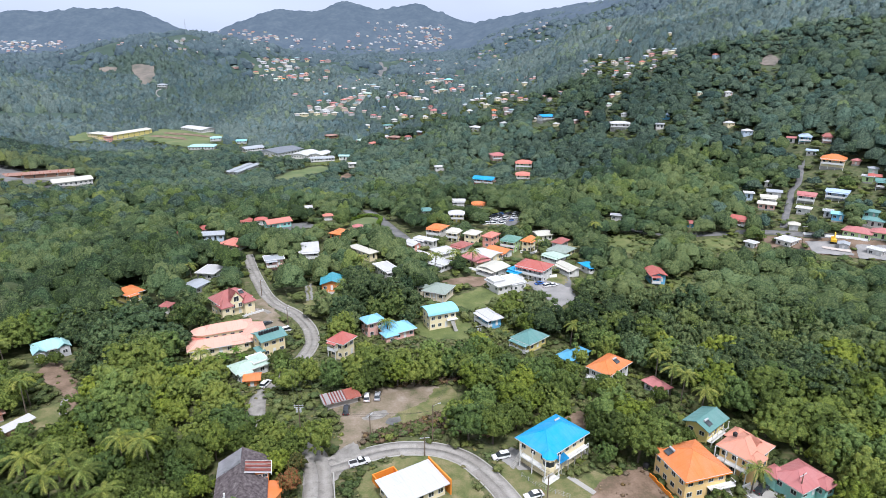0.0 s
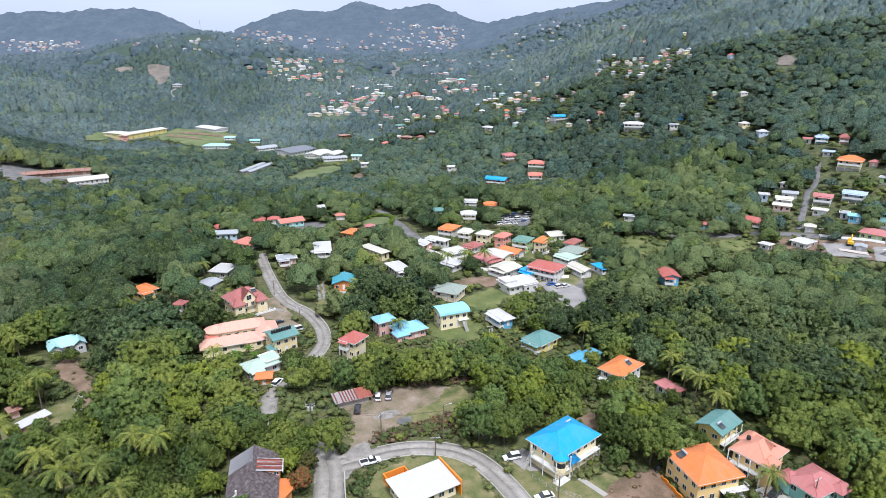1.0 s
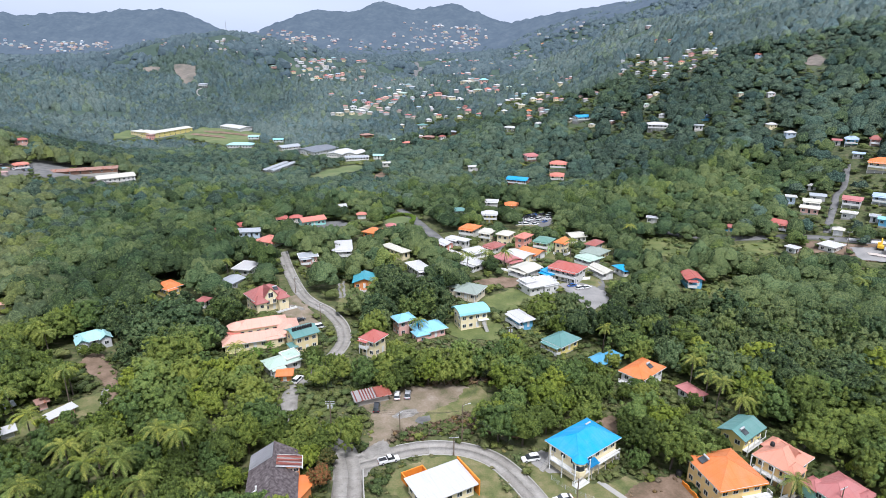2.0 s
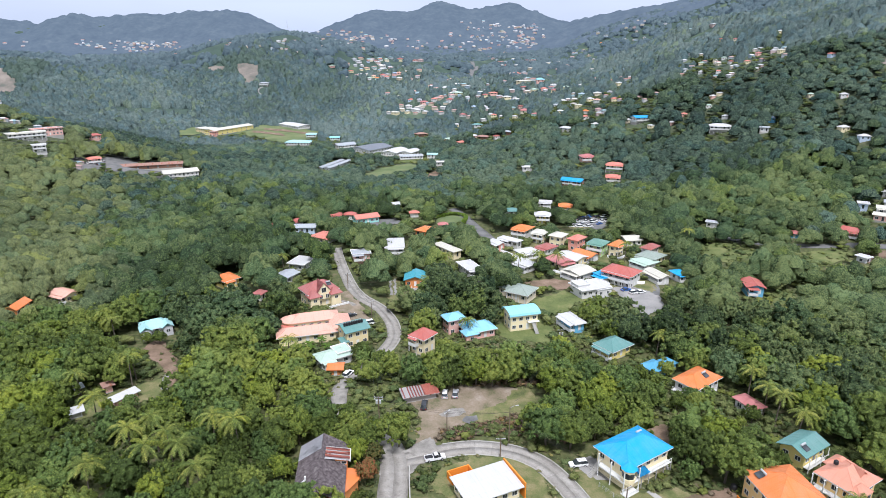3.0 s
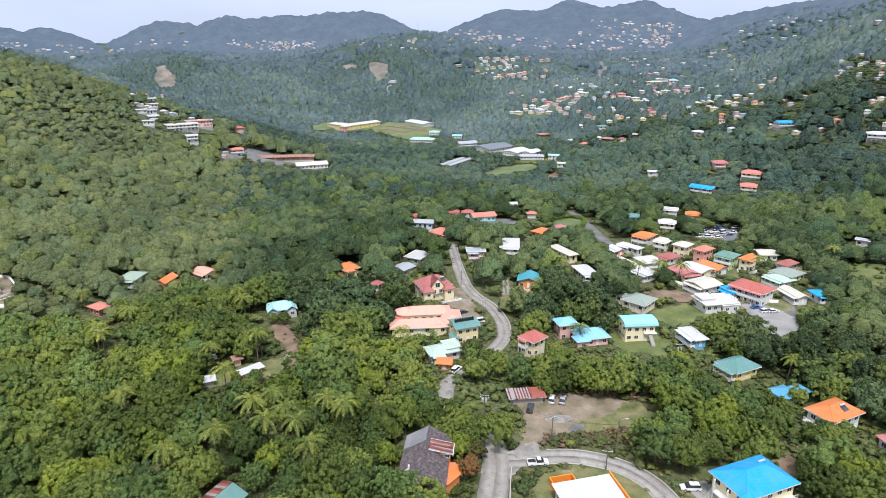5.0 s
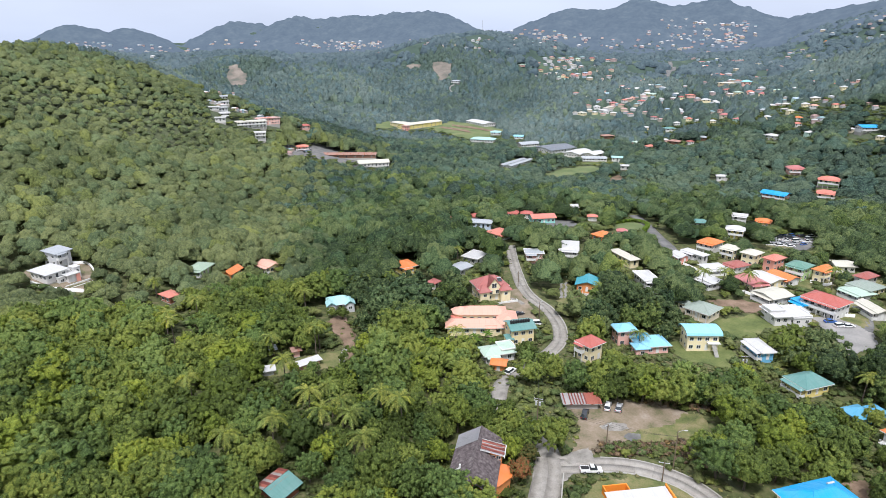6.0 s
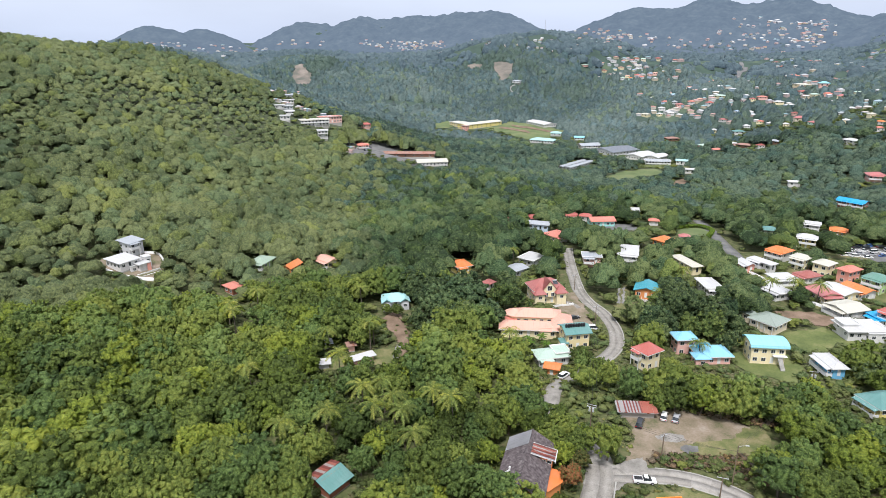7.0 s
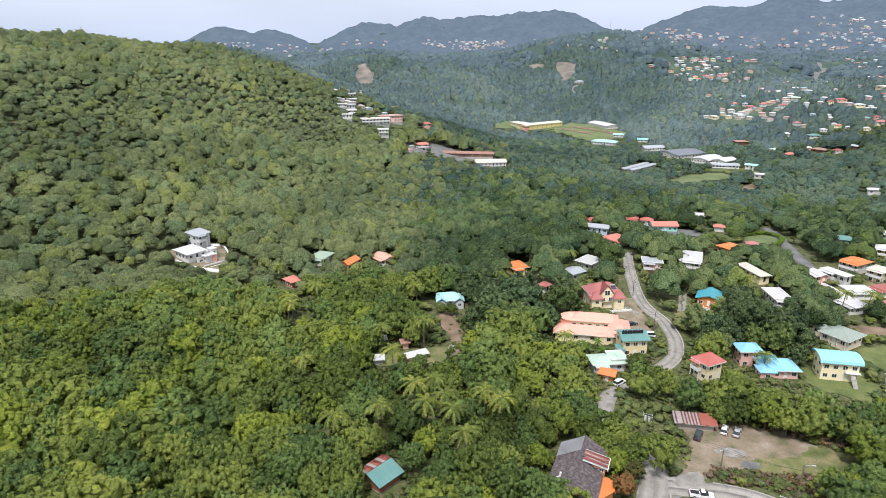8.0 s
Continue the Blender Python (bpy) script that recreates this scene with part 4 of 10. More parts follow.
    if detail >= 2 and kind != "flat":
        bm = bmesh.new()
        a, b = w / 2 + over + 0.012, d / 2 + over + 0.012
        for x0, x1, y0, y1 in ((-a, a, -b, -b + 0.06), (-a, a, b - 0.06, b), (-a, -a + 0.06, -b + 0.06, b - 0.06), (a - 0.06, a, -b + 0.06, b - 0.06)):
            if kind == "hip":
                box(bm, x0, x1, y0, y1, -0.28, -0.02)
        if kind == "hip":
            part("fascia", bm, TRIM, r, "white fascia board")
        else:
            bm.free()
    # foundation of bare blocks, showing where the ground falls away
    bm = bmesh.new()
    box(bm, -w / 2 - 0.04, w / 2 + 0.04, -d / 2 - 0.04, d / 2 + 0.04, base - 0.8, 0.25)
    part("foundation", bm, CONCRETE if detail < 3 else WALLS[wall], ob)
    if detail == 0:      # plain sheds
        return ob
    # windows, storey by storey, on the sides that face the camera; a balcony or porch on the broadest of them
    out = Vector((-x, -y, 0)).normalized()
    storeys = 2 if eave > 5 else 1
    dice = abs(math.sin(x * 12.7 + y * 7.1))
    best = None
    for nx, ny, length, depth in ((0, -1, w, d), (0, 1, w, d), (-1, 0, d, w), (1, 0, d, w)):
        world_n = Vector((c * nx - s * ny, s * nx + c * ny, 0))
        if world_n.dot(out) < 0.12 or (detail == 1 and length < 2.4):
            continue
        side = {(0, -1): 0, (0, 1): 180, (-1, 0): 270, (1, 0): 90}[nx, ny]
        if best is None or world_n.dot(out) * length > best[0]:
            best = (world_n.dot(out) * length, nx, ny, length, depth, side)
        count = max(1, min(8, int(length / (2.4 if detail > 1 else 2.6))))
        for level in range(storeys):
            z = eave - 1.45 - level * 2.8
            for i in range(count):
                off = (i - (count - 1) / 2) * length / count
                if level == storeys - 1 and i == count // 2 and nx == 0 and detail > 0:
                    bm = bmesh.new()
                    box(bm, -0.5, 0.5, -0.04, 0.04, -1.05, 1.05)
                    door = part("door", bm, TRIM if dice > 0.4 else GLASS, ob)
                    door.matrix_basis = pose(off if nx == 0 else nx * depth / 2, ny * depth / 2 if nx == 0 else off, z - 0.2, 0, 0, side)
                    continue
                px, py = (off, ny * depth / 2) if nx == 0 else (nx * depth / 2, off)
                add_window(ob, px, py, z, side, 1.2 if detail > 1 else 1.3, 1.1 if detail > 1 else 1.2, detail > 1)
    if detail <= 2 and x * x + y * y > 3e4 and best and eave > 3.1 and best[3] > 4.5 and dice > (0.3 if x * x + y * y < 1e5 else 0.62):
        porch(ob, best[1:], eave, dice, wall, roof, storeys, kind)
    return ob


def wing(ob, x, y, w, d, eave, kind, rise, wall, roof, over=0.5, base=-1.6, turn=0, panes=True):
    """A wing of a house with walls and a roof of its own; windows on its sides that face the camera."""
    bm = bmesh.new()
    box(bm, -w / 2, w / 2, -d / 2, d / 2, base, eave - 0.1)
    body = part("wing_wall", bm, WALLS[wall], ob)
    body.matrix_basis = pose(x, y, 0, 0, 0, turn)
    me, ridge = roof_mesh("wing_roof", w, d, over, kind, rise)
    top = put("wing_roof", me, ROOFS[roof], ob)
    top.matrix_basis = pose(x, y, eave + 0.06, 0, 0, turn)
    if ridge:
        bm = bmesh.new()
        tube(bm, ridge[0], [0.09, 0.09], 5)
        for p, q in ridge[1]:
            tube(bm, [p, q], [0.08, 0.08], 5)
        part("ridge_cap", bm, ROOFS[roof], top)
    if kind == "flat":
        bm = bmesh.new()
        a, b = w / 2 + over, d / 2 + over
        for x0, x1, y0, y1 in ((-a, a, -b, -b + 0.18), (-a, a, b - 0.18, b), (-a, -a + 0.18, -b + 0.18, b - 0.18), (a - 0.18, a, -b + 0.18, b - 0.18)):
            box(bm, x0, x1, y0, y1, 0.004, rise)
        part("parapet", bm, TRIM, top)
    if panes:
        face = ob.rotation_euler.z + radians(turn)
        out = -Vector((ob.location.x, ob.location.y)).normalized()
        for nx, ny, long, deep, side in ((0, -1, w, d, 0), (-1, 0, d, w, 270), (1, 0, d, w, 90)):
            if (nx * math.cos(face) - ny * math.sin(face)) * out.x + (nx * math.sin(face) + ny * math.cos(face)) * out.y < 0.15:
                continue
            count = max(1, int(long / 2.6))
            for i in range(count):
                off = (i - (count - 1) / 2) * long / count
                q = add_window(body, off if nx == 0 else nx * deep / 2, ny * deep / 2 if nx == 0 else off, eave - 1.4, side, 1.2, 1.0)
    return body


# the houses
blue_house = house(26.3, 126.6, 41, 13.6, 8.8, 6.4, "hip", 2.6, "cream", "bright_blue", 3, "two-storey cream house with a bright blue hipped roof")
orange_house = house(55.9, 117.7, 17, 10.5, 10.7, 6.2, "hip", 2.8, "apricot", "orange", 3, "two-storey apricot house with a broad orange hipped roof")
salmon_house = house(70.8, 123.3, 38, 8.9, 7.3, 6.0, "hip", 2.4, "apricot", "salmon", 3, "two-storey apricot house with a salmon ribbed roof")
rose_house = house(79.6, 115.2, 28, 9.0, 6.6, 4.0, "hip", 2.0, "aqua", "rose", 3, "aqua-walled house with a rose-red hipped roof")
tealroof_house = house(67.1, 136.6, 40, 8.6, 5.8, 4.2, "gable", 1.5, "yellow", "teal", 3, "yellow house with a teal gabled metal roof")
house(61.1, 155.9, 30, 3.4, 6.0, 3.2, "hip", 1.1, "white", "rose", 1, "small white house with a rose-red roof among trees")
stilt_house = house(49.8, 165.4, 44, 11.0, 6.6, 4.2, "hip", 2.0, "white", "orange", 2, "white house with an orange hipped roof and solar heater")
sky_house = house(39.4, 173.2, 41, 5.0, 4.6, 3.0, "hip", 1.5, "sky_blue", "sky_roof", 1, "small sky-blue house with a blue roof behind trees")
house(28.7, 185.3, 44, 8.8, 6.7, 3.6, "hip", 2.2, "yellow", "teal", 2, "pale yellow house with a sea-green hipped roof")
white_house = house(-6.5, 113.4, 33, 12.2, 7.7, 3.2, "shed", 0.5, "cream", "white_roof", 2, "low cream house with a white flat sheet roof and orange parapets")
slate_house = house(-42.6, 109.1, 14, 9.3, 18.4, 5.2, "gable", 3.2, "orange_wall", "slate", 3, "old house with a dark weathered gabled roof")
tealshed_house = house(-78.6, 86.8, 84, 6.1, 2.7, 2.4, "shed", 1.6, "rust_wall", "teal", 0, "small shed with a teal and rust-red sheet roof")
OPEN_SPOTS.append((-78.6, 86.8, 4.4, 1.6, 0.42))
villa_house = house(-72.3, 181.4, 25, 18.6, 6.2, 3.4, "hip", 1.7, "cream", "peach", 3, "long cream villa with a peach tiled roof in several wings")
tanks_house = house(-56.1, 181.4, 40, 7.6, 7.0, 6.0, "gable", 1.4, "straw", "teal", 3, "two-storey straw-yellow house with a dark green roof carrying water tanks")
mint_house = house(-58.6, 166.8, 42, 9.4, 5.4, 3.0, "hip", 1.2, "white", "mint", 3, "low white house with a pale mint roof in two levels")
house(-55.6, 160.6, 10, 3.6, 3.2, 2.3, "gable", 0.8, "orange_wall", "orange", 1, "small annex with an orange sheet roof")
house(-32.0, 178.4, 61, 5.7, 5.1, 6.2, "hip", 2.2, "cream", "red", 2, "narrow two-storey cream house with a red hipped roof")
house(-24.3, 195.2, 34, 5.8, 4.8, 5.4, "hip", 1.5, "pink", "light_blue", 3, "pink two-storey house with a light blue roof")
pink_house = house(-15.6, 193.6, 32, 9.6, 6.6, 2.9, "hip", 2.0, "pink", "light_blue", 3, "pink bungalow with a blue and light-blue roof")
cyan_house = house(-1.2, 201.8, 24, 10.0, 6.4, 6.0, "barrel", 1.5, "cream", "cyan", 3, "two-storey cream house with a curved pale cyan roof and outside stair")
greygreen_house = house(-1.6, 228.0, -24, 8.6, 9.0, 3.9, "hip", 1.8, "beige", "grey_green", 3, "beige house with a grey-green hipped roof on posts")
house(16.7, 202.6, 32, 3.7, 8.6, 4.0, "hip", 1.2, "sky_blue", "white_roof", 2, "pale blue house with a white hipped roof")
bluegreen_house = house(-45.2, 236.4, 8, 8.0, 8.6, 4.0, "gable", 1.6, "orange_wall", "blue_green", 3, "orange house with a blue-green roof and a railed porch")
mansion_house = house(-79.0, 213.6, 43, 11.6, 8.0, 5.8, "hip", 3.2, "cream", "crimson", 3, "large cream mansion with a crimson tiled roof and a central gable")
modern_house = house(25.4, 236.6, 30, 12.4, 8.4, 3.8, "flat", 0.4, "white", "white_roof", 3, "long white modern house with a flat roof and terraces")
house(39.4, 251.1, 56, 8.7, 12.4, 5.6, "hip", 2.0, "white", "red", 2, "two-storey white house with a broad red hipped roof")
house(22.3, 255.6, 46, 9.6, 8.9, 3.4, "gable", 1.0, "white", "cream_roof", 1, "white house with a cream sheet roof")
house(32.7, 251.8, 45, 5.6, 5.6, 3.2, "shed", 0.4, "white", "bright_blue", 1, "low white building with a bright blue flat roof")
house(14.8, 269.4, 37, 7.6, 8.7, 3.2, "gable", 1.2, "cream", "rose", 1, "cream house with a rose-red roof")
house(20.5, 275.8, 50, 8.7, 10.7, 3.2, "gable", 1.0, "cream", "white_roof", 1, "cream house with a white sheet roof")
house(27.2, 281.1, 49, 5.9, 9.8, 3.2, "gable", 1.2, "white", "orange", 1, "white house with an orange roof")
house(-0.3, 281.6, 36, 8.9, 6.1, 3.2, "hip", 1.0, "white", "white_roof", 1, "white house with a white roof")
house(9.3, 289.3, 50, 7.6, 6.2, 3.4, "hip", 1.2, "white", "red_brown", 1, "white house with a dusty red roof")
house(23.9, 297.1, 56, 7.8, 4.8, 6.0, "hip", 1.4, "coral", "coral_roof", 1, "two-storey coral pink house in the town")
house(33.5, 290.7, 62, 7.6, 7.1, 6.0, "hip", 1.6, "lime", "green", 1, "two-storey lime house with a green roof")
house(41.8, 289.0, 56, 7.9, 3.4, 6.0, "hip", 1.6, "cream", "orange", 1, "two-storey cream house with an orange roof")
house(15.1, 303.1, 63, 7.1, 6.0, 5.6, "hip", 1.4, "cream", "cream_roof", 1, "cream house with a pale straw roof")
house(6.2, 307.7, 66, 6.7, 6.1, 5.6, "hip", 1.2, "cream", "cream_roof", 1, "cream house with a pale roof")
house(-2.8, 317.1, 64, 8.3, 7.8, 5.0, "hip", 1.6, "white", "orange", 1, "white house with an orange hipped roof")
house(-8.6, 296.4, 57, 3.9, 10.8, 4.4, "hip", 1.0, "white", "white_roof", 1, "white house with a white roof")
house(-14.5, 290.8, 39, 3.2, 7.0, 4.0, "gable", 1.0, "coral", "white_roof", 1, "coral house with a pale roof")
house(-1.9, 263.7, 50, 5.7, 10.9, 3.2, "flat", 0.4, "white", "white_roof", 1, "long white house with a flat roof")
house(7.8, 347.8, -1, 8.1, 4.9, 6.0, "hip", 1.6, "yellow", "white_roof", 1, "yellow two-storey house with a white roof")
house(9.9, 392.7, -1, 7.6, 4.5, 4.4, "flat", 0.5, "white", "white_roof", 1, "white house with a flat roof")
house(22.4, 385.7, -3, 7.4, 4.4, 3.6, "hip", 1.4, "yellow", "orange", 1, "yellow house with an orange roof")
house(-10.7, 367.8, 13, 8.1, 4.9, 3.6, "hip", 1.6, "white", "teal", 1, "white house with a green roof")
house(51.4, 309.4, 20, 7.8, 7.8, 3.2, "gable", 1.0, "white", "cream_roof", 1, "white house with a pale sheet roof")
house(57.3, 289.2, 52, 8.1, 4.4, 5.0, "hip", 1.4, "white", "red_brown", 1, "white house with a red-brown roof")
house(56.1, 278.8, 50, 9.5, 8.7, 4.2, "hip", 1.4, "cream", "grey_green", 1, "cream house with a grey-green roof")
house(52.6, 273.3, 42, 7.0, 8.7, 3.2, "hip", 1.0, "white", "mint", 1, "white house with a mint roof")
house(54.9, 255.5, 28, 3.6, 10.2, 3.4, "gable", 1.0, "white", "cream_roof", 1, "white house with a pale grey roof")
house(64.1, 258.3, 25, 4.8, 5.0, 3.4, "hip", 1.0, "white", "bright_blue", 1, "white house with a bright blue roof")
house(89.5, 245.3, -1, 6.0, 8.5, 4.2, "gable", 1.2, "sky_blue", "red", 2, "sky-blue house with a red sheet roof")
house(-37.8, 279.1, 46, 4.3, 15.3, 4.2, "hip", 1.2, "cream", "cream_roof", 1, "cream house with a cream hipped roof")
house(-64.4, 282.6, 13, 8.3, 14.3, 4.2, "hip", 1.0, "white", "white_roof", 1, "white house with a white roof among trees")
house(-24.9, 254.5, 32, 5.7, 10.4, 3.6, "flat", 0.5, "white", "white_roof", 1, "white modern house with stacked flat roofs")
house(-76.0, 263.3, 23, 7.4, 5.8, 5.0, "flat", 0.4, "pink", "grey_roof", 1, "pink box-like house with a flat roof")
house(-54.3, 313.5, 64, 8.7, 6.6, 3.4, "hip", 1.4, "orange_wall", "orange", 1, "orange house with an orange tiled roof")
house(-46.9, 327.9, 14, 4.3, 3.0, 3.0, "hip", 1.2, "white", "rose", 1, "small house with a rose-red roof")
house(-94.4, 340.6, 34, 13.2, 8.3, 3.6, "gable", 1.6, "aqua", "coral_roof", 1, "long school building with a coral roof and aqua wall")
house(-114.0, 346.1, 18, 5.9, 3.4, 3.4, "hip", 1.4, "white", "red", 1, "white building with a red hipped roof")
house(-105.6, 346.9, 17, 6.1, 3.6, 3.4, "hip", 1.4, "white", "red", 1, "white building with a red hipped roof")
house(-119.2, 308.3, 11, 10.8, 6.7, 4.6, "gable", 1.0, "pale_blue", "grey_roof", 1, "pale blue hall with a grey sheet roof")
house(-131.1, 327.3, 33, 4.9, 3.0, 3.4, "gable", 1.2, "white", "red", 1, "small house with a red roof")
house(-104.5, 295.1, 66, 9.5, 8.3, 3.4, "hip", 1.6, "cream", "coral_roof", 1, "cream bungalow with a coral tiled roof")
house(-85.6, 384.4, 30, 5.0, 3.0, 3.2, "gable", 1.0, "pink", "white_roof", 1, "small pale pink house with a white roof")
house(-68.8, 357.9, 17, 4.8, 3.0, 3.0, "hip", 1.2, "white", "coral_roof", 1, "small house with a coral roof")
house(-122.5, 224.8, 56, 6.3, 8.1, 4.0, "hip", 1.4, "yellow", "orange", 2, "unfinished block house with an orange roof")
cyanhip_house = house(-125.7, 178.8, 40, 8.4, 6.4, 3.4, "hip", 1.9, "pale_grey", "pale_cyan", 2, "pale grey house with a pale cyan hipped roof")
house(-250.4, 155.5, 94, 6.9, 6.9, 6.4, "shed", 0.8, "pale_grey", "grey_roof", 2, "tall pale grey modern house under grey sheet roofs")
house(-240.3, 144.4, 90, 8.4, 9.7, 4.0, "shed", 0.5, "white", "white_roof", 2, "white terraced wing with a pale flat roof")
terrace_house = house(-234.7, 148.5, 86, 3.9, 6.1, 3.2, "flat", 0.4, "white", "white_roof", 3, "white lower terrace wing with flat roof and rusty red panels")
house(-198.1, 181.9, 103, 8.5, 6.8, 4.2, "hip", 1.6, "lime", "pale_green", 1, "pale green house with a grey-green hipped roof")
house(-182.2, 183.4, 100, 8.0, 3.6, 4.4, "gable", 1.6, "orange_wall", "orange", 1, "orange house with an orange roof")
house(-177.8, 201.0, 75, 5.2, 8.4, 3.2, "gable", 1.0, "cream", "peach", 1, "low house with a peach tiled roof")
house(-187.4, 155.6, 80, 4.1, 6.0, 3.0, "hip", 1.0, "rust_wall", "coral_roof", 1, "low house with a faded red roof")
house(-117.4, 127.7, 45, 3.4, 2.0, 2.0, "shed", 0.3, "pale_grey", "white_roof", 0, "low shed with a pale sheet roof")
house(-109.0, 137.0, 63, 6.2, 1.6, 2.0, "shed", 0.4, "pink", "white_roof", 0, "low pink house with a pale sheet roof")
house(-116.9, 141.0, 50, 1.8, 1.6, 2.4, "shed", 0.3, "pink", "brown", 0, "small pink hut with a rusty roof among trees")
house(-125.2, 138.7, 50, 2.4, 1.6, 2.0, "shed", 0.3, "brown", "grey_roof", 0, "small brown hut with a grey roof among trees")
house(-100.8, 253.0, 81, 9.7, 7.4, 3.0, "flat", 0.3, "pale_grey", "white_roof", 1, "low grey unfinished building with a flat roof")
house(-100.6, 234.5, 70, 7.6, 6.5, 3.0, "gable", 0.8, "pale_grey", "grey_roof", 1, "low house with a grey roof")
house(-102.8, 212.7, 79, 3.2, 3.0, 3.0, "hip", 1.4, "white", "crimson", 1, "small house with a crimson roof")
house(-140.3, 314.0, 24, 3.2, 3.0, 3.0, "hip", 1.4, "white", "red", 1, "small house with a red roof")
shed_house = house(-28.1, 150.0, 26, 9.0, 2.9, 2.1, "shed", 0.6, "block_wall", "rust", 0, "low block shed with a rust-striped sheet roof")
house(232.9, 368.9, -36, 11.8, 9.3, 4.9, "hip", 2.4, "cream", "orange", 2, "large cream house with an orange roof and a balcony on stilts")
house(176.1, 350.0, -20, 4.3, 4.1, 4.4, "flat", 0.5, "pale_blue", "white_roof", 1, "tall blue and white house on a slope")
house(189.6, 348.3, -24, 7.0, 5.3, 3.0, "gable", 1.0, "white", "grey_roof", 1, "white house with a grey roof")
house(182.6, 340.5, -24, 7.5, 5.7, 4.0, "gable", 1.0, "white", "cream_roof", 1, "two-storey white house with a pale roof")
house(179.1, 334.1, -32, 8.2, 6.2, 3.0, "gable", 1.0, "pink", "cream_roof", 1, "white and pink house with a pale roof")
house(157.3, 317.2, -42, 7.6, 5.8, 3.4, "gable", 1.6, "pink", "red", 1, "pink house with a red roof")
house(133.0, 321.2, -22, 4.0, 4.1, 2.5, "hip", 1.2, "sky_blue", "red_brown", 1, "small house with a red-brown roof")
house(200.0, 333.6, -35, 8.1, 6.2, 4.1, "gable", 1.2, "white", "rose", 1, "two-storey white house with a rose roof")
house(191.4, 319.8, -36, 6.0, 4.5, 3.0, "flat", 0.5, "white", "cream_roof", 1, "white unfinished house with flat roof")
house(177.3, 301.8, -30, 4.0, 4.1, 3.0, "hip", 1.2, "white", "cream_roof", 1, "white house with a pale roof")
house(214.1, 330.0, -36, 10.0, 7.8, 4.1, "hip", 1.0, "pale_blue", "pale_blue_roof", 1, "tall pale blue house on the slope")
house(200.5, 305.0, -33, 5.2, 4.1, 3.7, "gable", 1.0, "sky_blue", "cyan", 1, "turquoise house with a cyan roof")
house(199.3, 311.7, -33, 3.4, 4.1, 3.0, "flat", 0.5, "pale_grey", "grey_roof", 1, "unfinished grey block house")
house(215.5, 302.9, -40, 6.2, 4.6, 3.0, "hip", 1.0, "aqua", "teal", 1, "aqua house with a teal roof")
house(210.7, 293.0, -40, 8.2, 6.3, 3.4, "hip", 1.2, "white", "teal", 1, "white house with a teal roof")
house(198.7, 284.5, -46, 11.3, 9.0, 3.0, "hip", 1.8, "lime", "rose", 1, "pale green house with a rose roof")
house(207.2, 279.8, -37, 8.7, 6.8, 3.0, "hip", 1.8, "lime", "rose", 1, "pale green house with a rose roof")
house(238.3, 412.0, -25, 6.9, 4.1, 4.0, "hip", 1.6, "sky_blue", "pale_blue_roof", 1, "blue house with a pale blue roof")
house(246.5, 401.7, -24, 4.8, 3.0, 4.4, "hip", 2.0, "pink", "red_brown", 1, "pink house with a red-brown roof")
house(231.8, 416.3, -29, 4.5, 3.0, 3.0, "gable", 1.0, "white", "rose", 1, "small house with a rose roof")
house(232.7, 391.7, -37, 5.6, 4.1, 2.5, "gable", 0.8, "white", "pale_blue_roof", 1, "small white house with a pale blue roof")
house(243.3, 363.6, -42, 3.9, 4.1, 2.5, "hip", 1.2, "pink", "rose", 1, "small pink house with rose roof")
house(242.4, 346.7, -27, 4.1, 4.1, 4.0, "hip", 1.0, "mint_wall", "grey_roof", 1, "mint house with a grey roof")
house(236.1, 340.5, -41, 4.9, 4.1, 3.3, "flat", 0.5, "lime", "grey_roof", 1, "pale green block house")
house(239.7, 340.3, -35, 5.2, 4.1, 2.5, "gable", 1.2, "lime", "red", 1, "green house with a red roof")
house(237.7, 330.7, -30, 5.7, 4.2, 3.7, "gable", 1.4, "brown", "teal", 1, "dark red house with white trim")
house(194.0, 364.0, -28, 4.0, 4.1, 2.5, "flat", 0.4, "white", "white_roof", 1, "small pale house with a flat roof")
house(165.6, 284.9, 34, 8.4, 6.6, 2.5, "flat", 0.4, "white", "white_roof", 1, "long low white shelter beside the valley road")
house(148.3, 284.7, 34, 3.5, 4.1, 2.5, "flat", 0.3, "pale_grey", "white_roof", 1, "small white hut by a scrap yard")
house(194.4, 264.3, -58, 5.6, 4.1, 2.5, "flat", 0.4, "white", "white_roof", 1, "long white site hut beside a gravel yard")
house(185.5, 273.8, -34, 3.4, 4.1, 2.5, "gable", 0.6, "pale_grey", "grey_roof", 1, "small grey store shed in a gravel yard")
house(-375, 738, 70, 64.0, 17.0, 5.6, "gable", 1.6, "yellow", "cream_roof", 1, "long pale yellow school hall")
house(-394, 726, -25, 36.0, 16.0, 5.6, "flat", 0.5, "straw", "cream_roof", 1, "flat-roofed school wing with yellow walls")
house(-378.6, 705.0, -20, 8.0, 6.0, 6.4, "flat", 0.5, "coral", "coral_roof", 1, "school block with red walls")
house(-307, 785, -36, 44.0, 20.0, 3.6, "gable", 1.6, "white", "white_roof", 1, "large white warehouse in the valley")
house(-262.0, 677.0, 4, 27.0, 14.0, 3.2, "hip", 2.0, "white", "pale_cyan", 1, "white pavilion with a pale cyan roof")
house(-261.3, 716.7, 14, 11.5, 7.1, 5, "hip", 1.2, "white", "pale_cyan", 1, "white building with a cyan roof")
house(-228.4, 705.3, 12, 10.6, 6.5, 4, "gable", 1.0, "white", "cyan", 1, "white building with a cyan roof")
house(-204.0, 662.0, 45, 22.0, 12.0, 4.4, "gable", 1.6, "white", "grey_roof", 1, "white shed with a grey roof")
